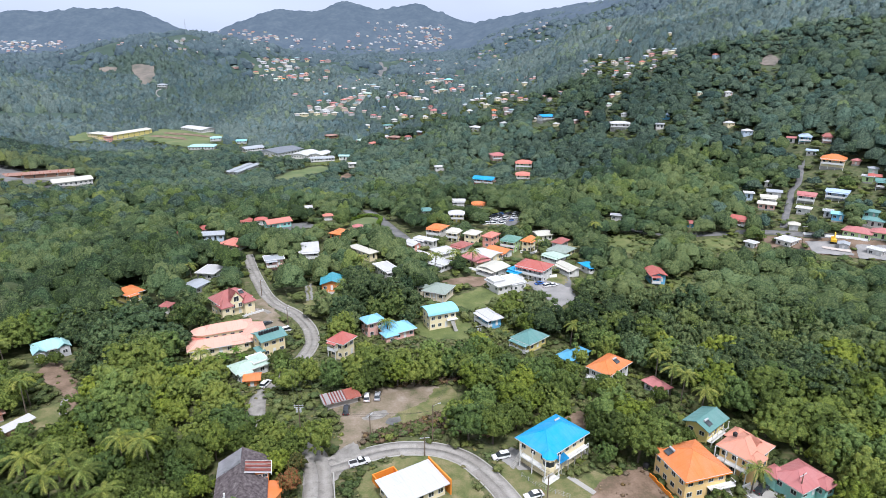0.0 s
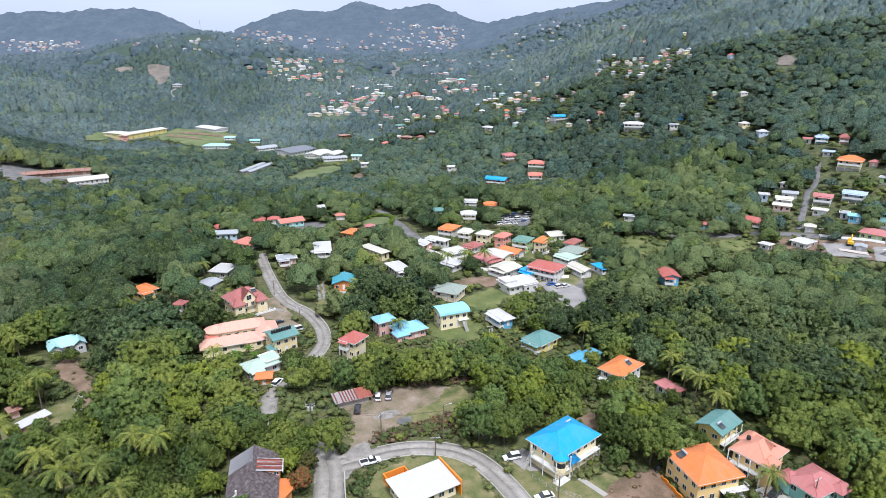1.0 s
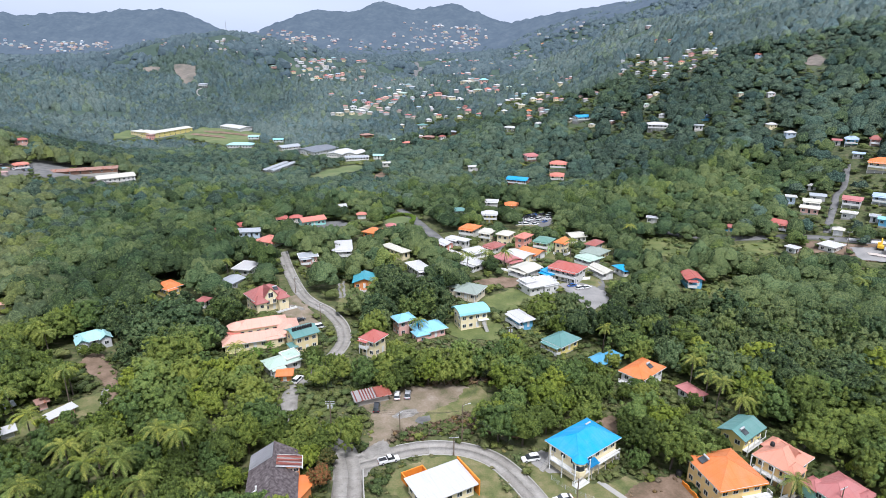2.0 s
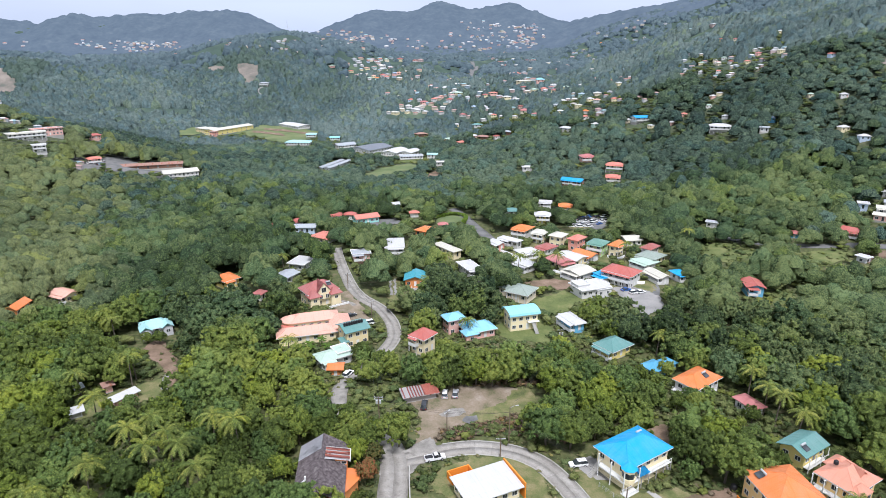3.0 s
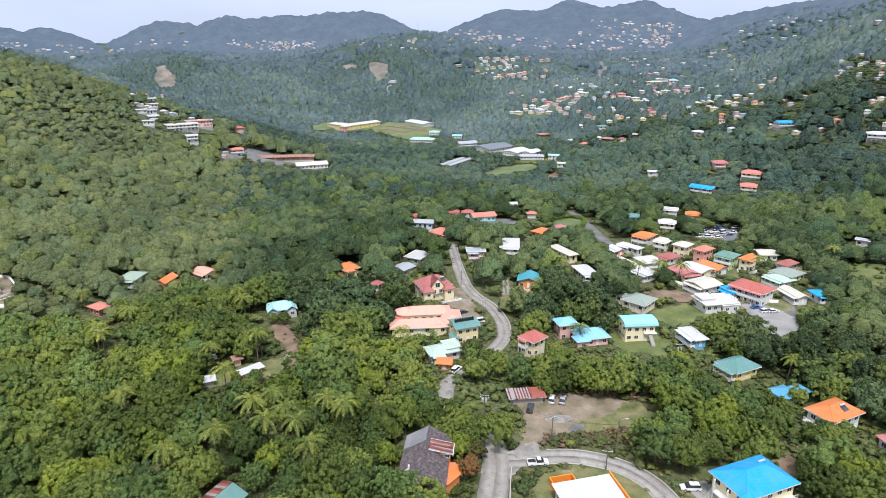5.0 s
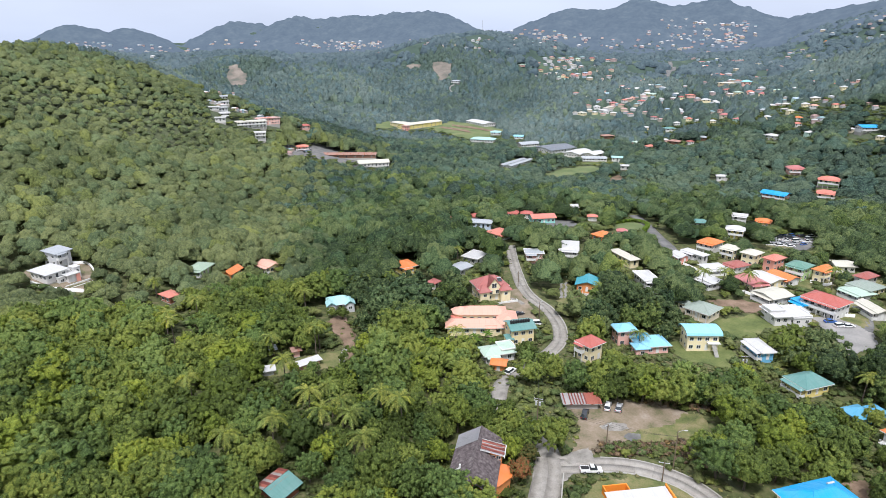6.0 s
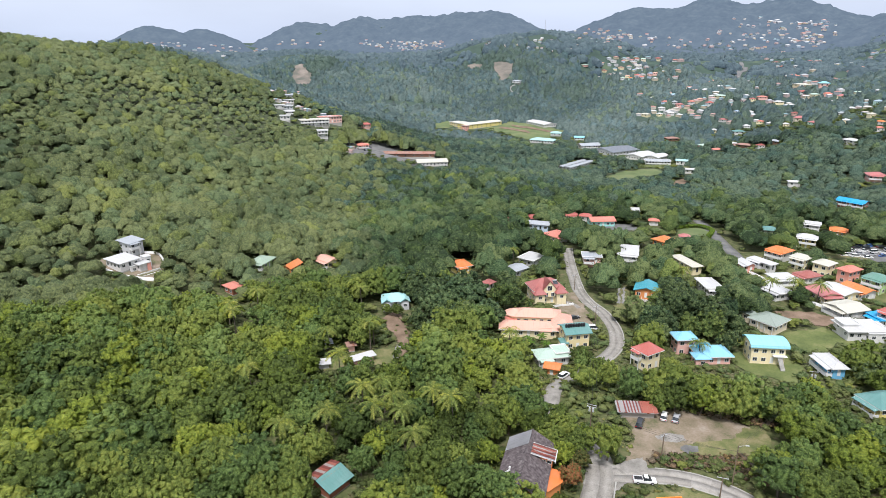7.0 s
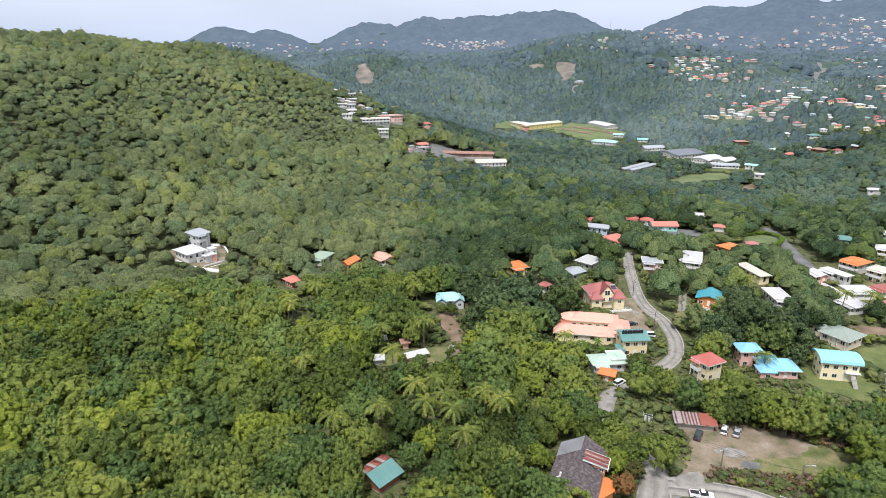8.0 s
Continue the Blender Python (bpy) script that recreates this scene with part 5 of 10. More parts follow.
house(-168.0, 639.0, 60, 36.0, 29.0, 4.6, "gable", 2.2, "pale_grey", "dark_grey_roof", 1, "broad warehouse with a dark grey roof")
house(-138.0, 619.0, 76, 28.0, 17.0, 4.2, "gable", 1.8, "white", "white_roof", 1, "white warehouse with a pale roof")
house(-121.5, 616.0, 72, 21.0, 12.5, 4.0, "gable", 1.6, "white", "white_roof", 1, "white warehouse with a pale roof")
house(-116.4, 592.0, 20, 22.0, 8.0, 4, "flat", 0.4, "white", "grey_roof", 1, "long white store with a flat roof")
house(-94.1, 590.5, -1, 10.0, 6.1, 5, "gable", 1, "white", "pale_cyan", 1, "white shop with a pale cyan roof")
house(-82.1, 556.2, 15, 7.3, 4.3, 4, "gable", 1, "white", "white_roof", 1, "small white building in a yard")
house(-184.0, 552.0, 79, 42.0, 4.6, 2.2, "gable", 0.7, "pale_grey", "grey_roof", 1, "long low grey shed")
house(-176.5, 551.0, 79, 42.0, 4.6, 2.2, "gable", 0.7, "pale_grey", "grey_roof", 1, "long low grey shed")
house(-315.0, 466.1, 27, 59.2, 12.3, 3.2, "gable", 1.2, "brown", "brown", 1, "long open market hall with a rusty roof")
house(-283.5, 465.5, 40, 26.0, 15.0, 3.6, "gable", 1.8, "white", "cream_roof", 1, "white hall with a pale roof")
house(-368.6, 421.6, 47, 8.4, 5.1, 8, "flat", 0.4, "white", "white_roof", 1, "plain white office block")
house(-396.1, 442.3, 53, 26.0, 7.4, 5.4, "flat", 0.5, "white", "cream_roof", 1, "long white shopping block with red-trimmed roof")
house(-401.0, 470.0, 56, 22.0, 8.0, 6.2, "flat", 0.5, "pink", "coral_roof", 1, "long pale pink shopping block with a red-trimmed flat roof")
for px, py, wide in ((-433, 437, 8), (-420, 436, 8), (-452, 470, 9)):
    house(px, py, 50, wide, 6.0, 3.4, "flat", 0.4, "white", "white_roof", 1, "white flat-roofed shop along the street")
for px, py, wide in ((-488, 507, 10), (-514, 545, 11)):
    house(px, py, 56, wide, 5.0, 2.6, "gable", 1.0, "white", "grey_roof", 1, "white row house beside the upper street")
house(-429.0, 443.9, 50, 8.1, 4.9, 4.5, "flat", 0.4, "pale_grey", "grey_roof", 1, "grey shop building with a flat roof")
house(-408.1, 418.0, 39, 8.4, 5.1, 4.5, "flat", 0.4, "white", "white_roof", 1, "white shop building with a flat roof")
house(-341.9, 443.6, 48, 9.3, 5.7, 4.0, "hip", 1.2, "pink", "coral_roof", 1, "pink shop with a red roof")
house(-387.4, 509.4, 55, 8.5, 5.2, 5, "hip", 1.5, "pink", "red", 1, "small hall with a red roof")
house(45.6, 523.6, 15, 11.0, 8.0, 4.8, "hip", 1.8, "pink", "rose", 1, "tall pink house with rose roof")
house(64.0, 487.6, -12, 12.5, 8.5, 4.8, "hip", 1.7, "lime", "coral_roof", 1, "lime house with a coral roof")
house(60.2, 462.0, -8, 10.0, 7.5, 3.2, "hip", 1.6, "cream", "coral_roof", 1, "cream house with a coral roof")
house(31.0, 458.0, -22, 15.0, 8.0, 4.8, "gable", 1.2, "brick_red", "bright_blue", 1, "brick-red building with a blue roof")
house(-3.3, 517.5, 12, 7.4, 4.4, 4, "hip", 1.0, "white", "white_roof", 1, "white house with a white roof")
house(97.1, 601.8, 25, 13.5, 8.0, 4.6, "gable", 1.4, "white", "bright_blue", 1, "white and blue stepped house")
house(146.3, 522.1, -11, 15.0, 8.4, 4.6, "hip", 1.4, "white", "white_roof", 1, "two-storey white house with columns")
house(170.8, 496.7, -12, 5.9, 3.4, 4, "gable", 0.8, "white", "grey_roof", 1, "white house with a grey roof")
house(98.9, 342.5, -21, 5.2, 3.0, 3.4, "flat", 0.4, "white", "grey_roof", 1, "small white store beside the road")

house(-459.3, 1045.8, 10, 14.0, 8.0, 3.6, "hip", 1.6, "white", "grey_roof", 1, "lone white house at the head of a curved drive")

# the far houses, small on their hills
FAR_BODY, FAR_ROOF = {}, {}


def far_house(x, y, turn, w, tall, wall, roof):
    """A small far house: walls, two windows on the side turned to the camera and a hipped roof."""
    wall = {"yellow": "cream", "straw": "beige", "lime": "mint_wall", "coral": "pink", "orange_wall": "pink"}.get(wall, wall)
    tall = min(tall, 0.48 * w)
    if wall not in FAR_BODY:
        bm = bmesh.new()
        box(bm, -0.5, 0.5, -0.36, 0.36, -0.35, 1.0)
        FAR_BODY[wall] = bpy.data.meshes.new("wall")
        bm.to_mesh(FAR_BODY[wall])
        bm.free()
        FAR_BODY[wall].materials.append(WALLS[wall])
    if roof not in FAR_ROOF:
        FAR_ROOF[roof] = roof_mesh("roof", 1.0, 0.72, 0.07, "hip", 0.42, 0.04)[0]
        FAR_ROOF[roof].materials.append(ROOFS[roof])
    z = float(surface(x, y))
    ob = thing("house", x, y, z, turn, f"small far {wall.replace('_wall', '').replace('_', ' ')} house with a {roof.replace('_roof', '').replace('_', ' ')} roof", "house", "far houses on the hills")
    ob.scale = (w, w, tall)
    put("wall", FAR_BODY[wall], None, ob)
    r = put("roof", FAR_ROOF[roof], None, ob)
    r.location.z = 1.0
    for px in (-0.25, 0.25):
        q = put("window", FAR_PANE, None, ob)
        q.location = (px, -0.36, 0.62)
    OPEN_SPOTS.append((x, y, w * 0.55, tall + w * 0.2, 0.26))


def far_pane():
    bm = bmesh.new()
    box(bm, -0.07, 0.07, -0.004, 0.003, -0.16, 0.16)
    me = bpy.data.meshes.new("window")
    bm.to_mesh(me)
    bm.free()
    me.materials.append(GLASS)
    return me


FAR_PANE = far_pane()
SMALL = []


def small_house(x, y, turn, w, tall, wall, roof):
    SMALL.append((x, y, turn, w, tall, wall, roof))
    OPEN_SPOTS.append((x, y, w * 0.55, tall + w * 0.2, 0.26))


far_house(-392, 1316, -3, 11.0, 3.4, "white", "peach")
far_house(-376, 1348, 41, 12.0, 3.4, "white", "white_roof")
far_house(-377, 1294, -19, 8.4, 3.2, "cream", "coral_roof")
far_house(-414, 1282, -17, 11.7, 3.2, "coral", "mint")
far_house(-358, 1383, 30, 9.1, 3.2, "beige", "white_roof")
far_house(-348, 1392, 29, 10.0, 3.2, "white", "rose")
far_house(-343, 1413, 29, 9.4, 3.2, "white", "coral_roof")
far_house(-331, 1421, 28, 9.5, 5.8, "beige", "mint")
far_house(-306, 1447, -23, 11.4, 5.8, "cream", "red_brown")
far_house(-411, 2063, 51, 10.8, 3.2, "white", "red")
far_house(-266, 1418, 36, 12.8, 3.4, "white", "coral_roof")
far_house(-360, 1369, -20, 6.5, 3.4, "pale_blue", "coral_roof")
far_house(-362, 1318, 55, 6.5, 3.2, "cream", "pale_blue_roof")
far_house(-354, 1334, 55, 10.2, 3.4, "cream", "peach")
far_house(-329, 1370, 39, 12.9, 3.2, "white", "cream_roof")
far_house(-284, 1374, 27, 8.3, 3.4, "beige", "white_roof")
far_house(-256, 1165, -23, 9.3, 3.2, "pink", "pale_blue_roof")
far_house(-249, 1167, 27, 7.7, 5.8, "coral", "peach")
far_house(-319, 1354, 28, 8.7, 3.2, "straw", "grey_roof")
far_house(-341, 1348, -21, 7.1, 3.4, "white", "teal")
far_house(-330, 1342, 29, 6.5, 3.2, "cream", "pale_blue_roof")
far_house(-358, 1294, 55, 7.6, 3.4, "straw", "grey_roof")
far_house(-347, 1304, 30, 8.4, 3.2, "beige", "white_roof")
far_house(-293, 1153, -6, 7.5, 3.4, "yellow", "peach")
far_house(-277, 1155, 53, 8.3, 5.8, "beige", "red")
far_house(-267, 1146, -22, 7.4, 3.4, "white", "coral_roof")
far_house(-300, 1147, 40, 7.5, 3.2, "white", "mint")
far_house(-285, 1143, -21, 6.5, 3.4, "mint_wall", "orange")
far_house(-346, 1282, -20, 6.5, 3.4, "white", "orange")
far_house(-148, 1145, -13, 13.3, 5.8, "coral", "peach")
far_house(-147, 1050, 33, 9.9, 5.8, "pink", "white_roof")
far_house(-115, 971, -28, 14.4, 3.4, "yellow", "mint")
far_house(-190, 1051, 50, 10.8, 3.2, "mint_wall", "pale_blue_roof")
far_house(-178, 1080, 34, 7.4, 3.4, "white", "rose")
far_house(-215, 1013, 27, 10.7, 3.4, "pale_blue", "cream_roof")
far_house(-182, 937, -9, 8.6, 3.4, "pale_blue", "coral_roof")
far_house(-168, 934, -25, 8.7, 3.4, "white", "grey_roof")
far_house(-220, 948, 38, 6.5, 3.2, "cream", "coral_roof")
far_house(-179, 902, 26, 8.3, 3.4, "white", "white_roof")
far_house(-168, 889, 51, 9.1, 3.2, "white", "white_roof")
far_house(-160, 922, 35, 9.6, 3.2, "pink", "rose")
far_house(-163, 883, 35, 7.9, 3.2, "white", "white_roof")
far_house(-192, 868, -23, 10.5, 3.2, "yellow", "cream_roof")
far_house(-147, 935, -26, 7.5, 5.8, "white", "coral_roof")
far_house(-123, 932, 48, 8.5, 5.8, "white", "red")
far_house(-138, 947, 48, 6.5, 3.2, "coral", "peach")
far_house(-176, 876, 51, 6.5, 3.2, "cream", "white_roof")
far_house(-95, 857, -29, 7.6, 3.2, "white", "rose")
far_house(-85, 905, 45, 6.5, 3.4, "yellow", "pale_blue_roof")
far_house(-69, 902, -16, 7.4, 3.4, "white", "white_roof")
far_house(-51, 828, -16, 6.5, 3.4, "cream", "coral_roof")
far_house(-63, 804, 29, 6.5, 3.2, "white", "white_roof")
far_house(-68, 770, 30, 11.4, 3.4, "white", "teal")
far_house(-95, 786, -13, 6.5, 5.8, "cream", "white_roof")
far_house(-111, 1153, -14, 8.9, 3.4, "white", "cyan")
far_house(-88, 1147, -31, 16.8, 3.2, "white", "white_roof")
far_house(-61, 956, 19, 11.5, 3.2, "coral", "coral_roof")
far_house(-72, 948, 44, 6.5, 3.2, "yellow", "red")
far_house(-167, 2295, 29, 16.7, 3.4, "white", "rose")
far_house(-40, 942, 17, 11.4, 3.2, "cream", "white_roof")
far_house(-26, 930, 42, 12.1, 3.2, "pale_blue", "white_roof")
far_house(-44, 1495, 27, 18.9, 5.8, "straw", "coral_roof")
far_house(-18, 1033, -34, 19.3, 3.4, "yellow", "cream_roof")
far_house(-15, 990, 26, 11.1, 3.2, "white", "red")
far_house(-15, 952, 26, 7.5, 3.2, "beige", "white_roof")
far_house(-1, 974, 40, 10.8, 3.2, "cream", "mint")
far_house(8, 1033, 15, 12.3, 5.8, "pink", "cyan")
far_house(14, 977, 14, 9.0, 3.4, "coral", "coral_roof")
far_house(30, 957, -22, 9.6, 5.8, "yellow", "rose")
far_house(27, 910, 13, 10.3, 3.4, "cream", "mint")
far_house(27, 783, 23, 7.9, 3.2, "white", "grey_roof")
far_house(36, 812, 12, 7.2, 5.8, "straw", "white_roof")
far_house(30, 731, -22, 6.5, 3.2, "cream", "white_roof")
far_house(46, 970, 37, 8.6, 3.2, "yellow", "mint")
far_house(-11, 798, 16, 10.4, 5.8, "beige", "rose")
far_house(3, 754, -35, 8.5, 3.2, "mint_wall", "rose")
far_house(-18, 881, 26, 6.5, 5.8, "pink", "red_brown")
far_house(-23, 779, 27, 6.5, 3.2, "yellow", "white_roof")
far_house(33, 639, -38, 11.4, 3.2, "white", "white_roof")
far_house(-27, 683, -18, 8.1, 3.2, "brown", "grey_roof")
far_house(-38, 670, 43, 6.5, 3.4, "white", "red_brown")
far_house(-64, 698, 30, 6.5, 3.2, "coral", "white_roof")
far_house(-53, 683, -16, 12.2, 3.2, "brown", "brown")
far_house(-75, 662, 46, 9.1, 3.4, "white", "coral_roof")
far_house(-93, 694, 48, 7.1, 3.4, "coral", "mint")
far_house(-131, 732, 35, 13.2, 3.2, "brown", "brown")
far_house(-105, 1960, -32, 14.1, 3.2, "mint_wall", "rose")
far_house(-84, 1869, 43, 13.9, 3.2, "pink", "coral_roof")
far_house(-68, 1980, 42, 9.9, 3.4, "pale_blue", "cream_roof")
far_house(-54, 1870, -33, 11.6, 3.4, "white", "white_roof")
far_house(-26, 1981, 16, 12.1, 3.4, "beige", "rose")
far_house(-9, 2015, -35, 14.8, 3.2, "coral", "teal")
far_house(37, 1961, 24, 11.6, 3.2, "yellow", "white_roof")
far_house(92, 1975, 12, 13.8, 3.4, "white", "peach")
far_house(70, 2032, 23, 8.3, 3.2, "white", "white_roof")
far_house(59, 815, 36, 7.2, 3.4, "lime", "pale_blue_roof")
far_house(64, 750, 20, 6.7, 5.8, "yellow", "white_roof")
far_house(74, 773, 20, 8.2, 3.2, "straw", "white_roof")
far_house(70, 730, -26, 6.5, 5.8, "white", "peach")
far_house(86, 707, 18, 6.5, 3.2, "yellow", "coral_roof")
far_house(50, 734, 36, 6.5, 3.2, "cream", "cream_roof")
far_house(55, 692, -25, 6.5, 5.8, "white", "orange")
far_house(53, 666, 20, 6.7, 3.4, "white", "coral_roof")
far_house(60, 625, 35, 6.7, 3.2, "mint_wall", "white_roof")
far_house(87, 611, -28, 6.5, 3.2, "straw", "white_roof")
far_house(131, 579, 2, 4.7, 2.8, "pink", "coral_roof")
far_house(119, 567, 28, 4.7, 2.8, "pink", "white_roof")
far_house(159, 602, 25, 4.7, 2.8, "coral", "white_roof")
far_house(165, 603, 25, 4.7, 2.8, "cream", "white_roof")
far_house(151, 581, 0, 4.7, 2.8, "white", "mint")
far_house(156, 545, -36, 4.7, 2.8, "white", "white_roof")
far_house(103, 575, -45, 5.0, 2.8, "cream", "white_roof")
far_house(220, 688, 22, 5.2, 2.8, "pink", "rose")
far_house(235, 672, 21, 5.7, 2.8, "yellow", "cream_roof")
far_house(257, 613, 17, 6.2, 2.8, "pale_blue", "coral_roof")
far_house(205, 671, 23, 5.0, 2.8, "cream", "coral_roof")
far_house(180, 744, -34, 4.7, 2.8, "yellow", "mint")
far_house(190, 728, 0, 4.7, 2.8, "cream", "white_roof")
far_house(188, 705, 25, 4.7, 2.8, "straw", "cream_roof")
far_house(198, 726, -0, 4.7, 2.8, "white", "mint")
far_house(196, 693, 24, 4.7, 2.8, "white", "red_brown")
far_house(204, 637, -38, 4.7, 2.8, "straw", "white_roof")
far_house(180, 673, 0, 4.7, 2.8, "white", "coral_roof")
far_house(169, 695, -49, 4.7, 2.8, "white", "white_roof")
far_house(162, 736, 3, 5.4, 2.8, "white", "grey_roof")
far_house(116, 816, -28, 4.9, 2.8, "pink", "white_roof")
far_house(100, 792, 33, 6.5, 3.2, "yellow", "white_roof")
far_house(88, 934, -25, 7.0, 5.8, "pink", "white_roof")
far_house(101, 884, -27, 4.7, 2.8, "yellow", "coral_roof")
far_house(232, 521, 1, 5.5, 2.8, "white", "white_roof")
far_house(181, 513, -39, 6.5, 3.4, "sky_blue", "pale_blue_roof")
far_house(226, 853, -35, 4.7, 2.8, "cream", "red")
far_house(234, 822, -1, 4.7, 2.8, "straw", "rose")
far_house(211, 465, 16, 6.5, 3.4, "yellow", "white_roof")
far_house(218, 2284, 20, 9.4, 5.8, "cream", "orange")
far_house(291, 2239, 8, 9.3, 3.4, "cream", "white_roof")
far_house(232, 521, -9, 4.7, 2.8, "coral", "teal")
far_house(216, 540, 18, 4.7, 2.8, "beige", "mint")
far_house(215, 444, -1, 6.5, 3.4, "pale_blue", "white_roof")
far_house(296, 959, -37, 7.6, 2.8, "white", "teal")
far_house(266, 899, -2, 7.4, 2.8, "yellow", "coral_roof")
far_house(312, 959, -53, 7.6, 2.8, "pink", "red")
far_house(267, 775, 6, 6.0, 2.8, "yellow", "white_roof")
small_house(-515, 1582, -17, 7.9, 3.2, "cream", "rose")
small_house(-492, 1470, -2, 10.2, 3.2, "cream", "white_roof")
small_house(-840, 2568, 33, 11.7, 5.8, "straw", "cream_roof")
small_house(-438, 1518, -19, 11.7, 5.8, "cream", "white_roof")
small_house(-717, 2481, -4, 15.1, 3.2, "beige", "coral_roof")
small_house(-770, 2535, 32, 12.4, 5.8, "cream", "coral_roof")
small_house(-701, 2504, 41, 14.1, 3.2, "white", "white_roof")
small_house(-452, 1428, -17, 6.5, 5.8, "beige", "white_roof")
small_house(-470, 1464, 58, 8.6, 3.2, "beige", "teal")
small_house(-672, 2474, 40, 18.7, 3.4, "beige", "cream_roof")
small_house(-699, 2480, 56, 11.5, 3.4, "white", "pale_blue_roof")
small_house(-751, 2536, 32, 16.6, 5.8, "beige", "coral_roof")
small_house(-710, 2489, -19, 18.1, 3.2, "cream", "white_roof")
small_house(-442, 1505, 56, 9.7, 3.4, "cream", "white_roof")
small_house(-647, 2517, 54, 15.3, 5.8, "white", "white_roof")
small_house(-642, 2515, -6, 17.7, 5.8, "white", "white_roof")
small_house(-569, 2447, -22, 17.5, 3.2, "beige", "red")
small_house(-549, 2463, -22, 10.4, 3.2, "pink", "cream_roof")
small_house(-636, 2500, 29, 17.2, 3.4, "beige", "red_brown")
small_house(-552, 2484, 38, 11.9, 3.2, "yellow", "coral_roof")
small_house(-570, 2505, 38, 12.3, 3.4, "white", "grey_roof")
small_house(-399, 1475, 30, 11.4, 3.4, "yellow", "pale_blue_roof")
small_house(-477, 2411, 51, 13.5, 3.2, "white", "rose")
small_house(-586, 2535, 28, 13.0, 5.8, "straw", "cream_roof")
small_house(-558, 2495, -7, 18.8, 5.8, "white", "grey_roof")
small_house(-491, 2476, 36, 12.2, 3.2, "straw", "orange")
small_house(-495, 1291, -14, 6.5, 3.2, "coral", "white_roof")
small_house(-483, 1273, 61, 6.5, 5.8, "straw", "cream_roof")
small_house(-486, 1446, -1, 9.2, 5.8, "mint_wall", "white_roof")
small_house(-464, 1342, 34, 7.9, 3.2, "pale_blue", "orange")
small_house(-473, 1341, 34, 8.4, 3.2, "white", "grey_roof")
small_house(-509, 1337, -14, 6.5, 5.8, "white", "peach")
small_house(-295, 2527, 32, 10.1, 5.8, "coral", "peach")
small_house(-221, 2542, -30, 14.9, 3.2, "white", "cream_roof")
small_house(-252, 2535, -14, 11.9, 5.8, "straw", "mint")
small_house(-245, 2502, -14, 9.8, 3.2, "cream", "cream_roof")
small_house(-145, 2572, -17, 9.4, 3.4, "beige", "orange")
small_house(-150, 2526, 18, 9.3, 5.8, "yellow", "red_brown")
small_house(-273, 2404, 21, 13.2, 3.4, "white", "teal")
small_house(-194, 2543, 29, 14.9, 3.2, "white", "orange")
small_house(-259, 2495, 31, 15.8, 3.2, "straw", "white_roof")
small_house(-278, 2478, 46, 13.5, 3.2, "mint_wall", "white_roof")
small_house(-249, 2547, 46, 13.7, 3.2, "white", "cream_roof")
small_house(-212, 2571, 45, 15.0, 5.8, "cream", "cream_roof")
small_house(-182, 2457, 44, 15.1, 3.4, "white", "orange")
small_house(-149, 2598, 43, 10.5, 3.2, "pink", "peach")
small_house(-3, 2649, -20, 14.5, 3.2, "white", "cream_roof")
small_house(-55, 2640, -34, 16.0, 5.8, "white", "cream_roof")
small_house(-66, 2596, 26, 9.7, 3.4, "white", "peach")
small_house(-18, 2550, -35, 15.0, 3.2, "white", "pale_blue_roof")
small_house(-178, 2601, 19, 14.1, 3.2, "white", "pale_blue_roof")
small_house(-35, 2490, -34, 14.9, 3.4, "white", "grey_roof")
small_house(-5, 2619, -35, 16.7, 3.2, "white", "white_roof")
small_house(26, 2559, -36, 13.2, 3.2, "coral", "orange")
small_house(-38, 2526, 41, 13.0, 3.2, "mint_wall", "white_roof")
small_house(-173, 2583, -31, 10.3, 5.8, "cream", "orange")
small_house(-39, 2624, 41, 14.1, 5.8, "pale_blue", "white_roof")
small_house(-54, 2650, 16, 9.8, 5.8, "straw", "pale_blue_roof")
small_house(-14, 2538, -20, 16.5, 5.8, "cream", "teal")
small_house(-129, 2528, 28, 10.3, 5.8, "pale_blue", "white_roof")
small_house(-57, 2536, 41, 10.5, 5.8, "pale_blue", "teal")
small_house(23, 2637, 14, 10.7, 3.4, "mint_wall", "grey_roof")
small_house(-67, 2523, -18, 11.1, 3.4, "white", "red")
small_house(-9, 2591, -20, 15.9, 3.4, "white", "coral_roof")
small_house(-185, 2671, -31, 16.7, 5.8, "straw", "cream_roof")
small_house(-138, 2606, 28, 17.0, 3.4, "white", "teal")
small_house(24, 2577, 14, 13.2, 3.2, "white", "cream_roof")
small_house(-180, 2669, 29, 17.7, 5.8, "mint_wall", "white_roof")
small_house(-60, 2439, 16, 11.2, 5.8, "white", "white_roof")
small_house(-111, 2625, -18, 12.4, 3.4, "cream", "pale_blue_roof")
small_house(-65, 2630, 26, 10.7, 3.4, "coral", "grey_roof")
small_house(-20, 2638, -20, 10.2, 3.4, "pink", "mint")
small_house(-18, 2476, 15, 11.2, 3.4, "mint_wall", "white_roof")
small_house(-9, 2589, 40, 12.2, 3.2, "mint_wall", "peach")
small_house(-87, 2498, 42, 15.6, 5.8, "white", "pale_blue_roof")
small_house(-124, 2585, -17, 9.5, 5.8, "white", "peach")
small_house(-134, 2556, 28, 16.4, 3.4, "coral", "white_roof")
small_house(-73, 2443, 27, 15.0, 3.4, "pink", "rose")
small_house(-143, 2592, 43, 10.5, 5.8, "pale_blue", "peach")
small_house(-14, 2498, 25, 16.3, 5.8, "pink", "mint")
small_house(-232, 2622, -30, 14.6, 5.8, "yellow", "pale_blue_roof")
small_house(-272, 2612, 46, 9.3, 3.2, "beige", "white_roof")
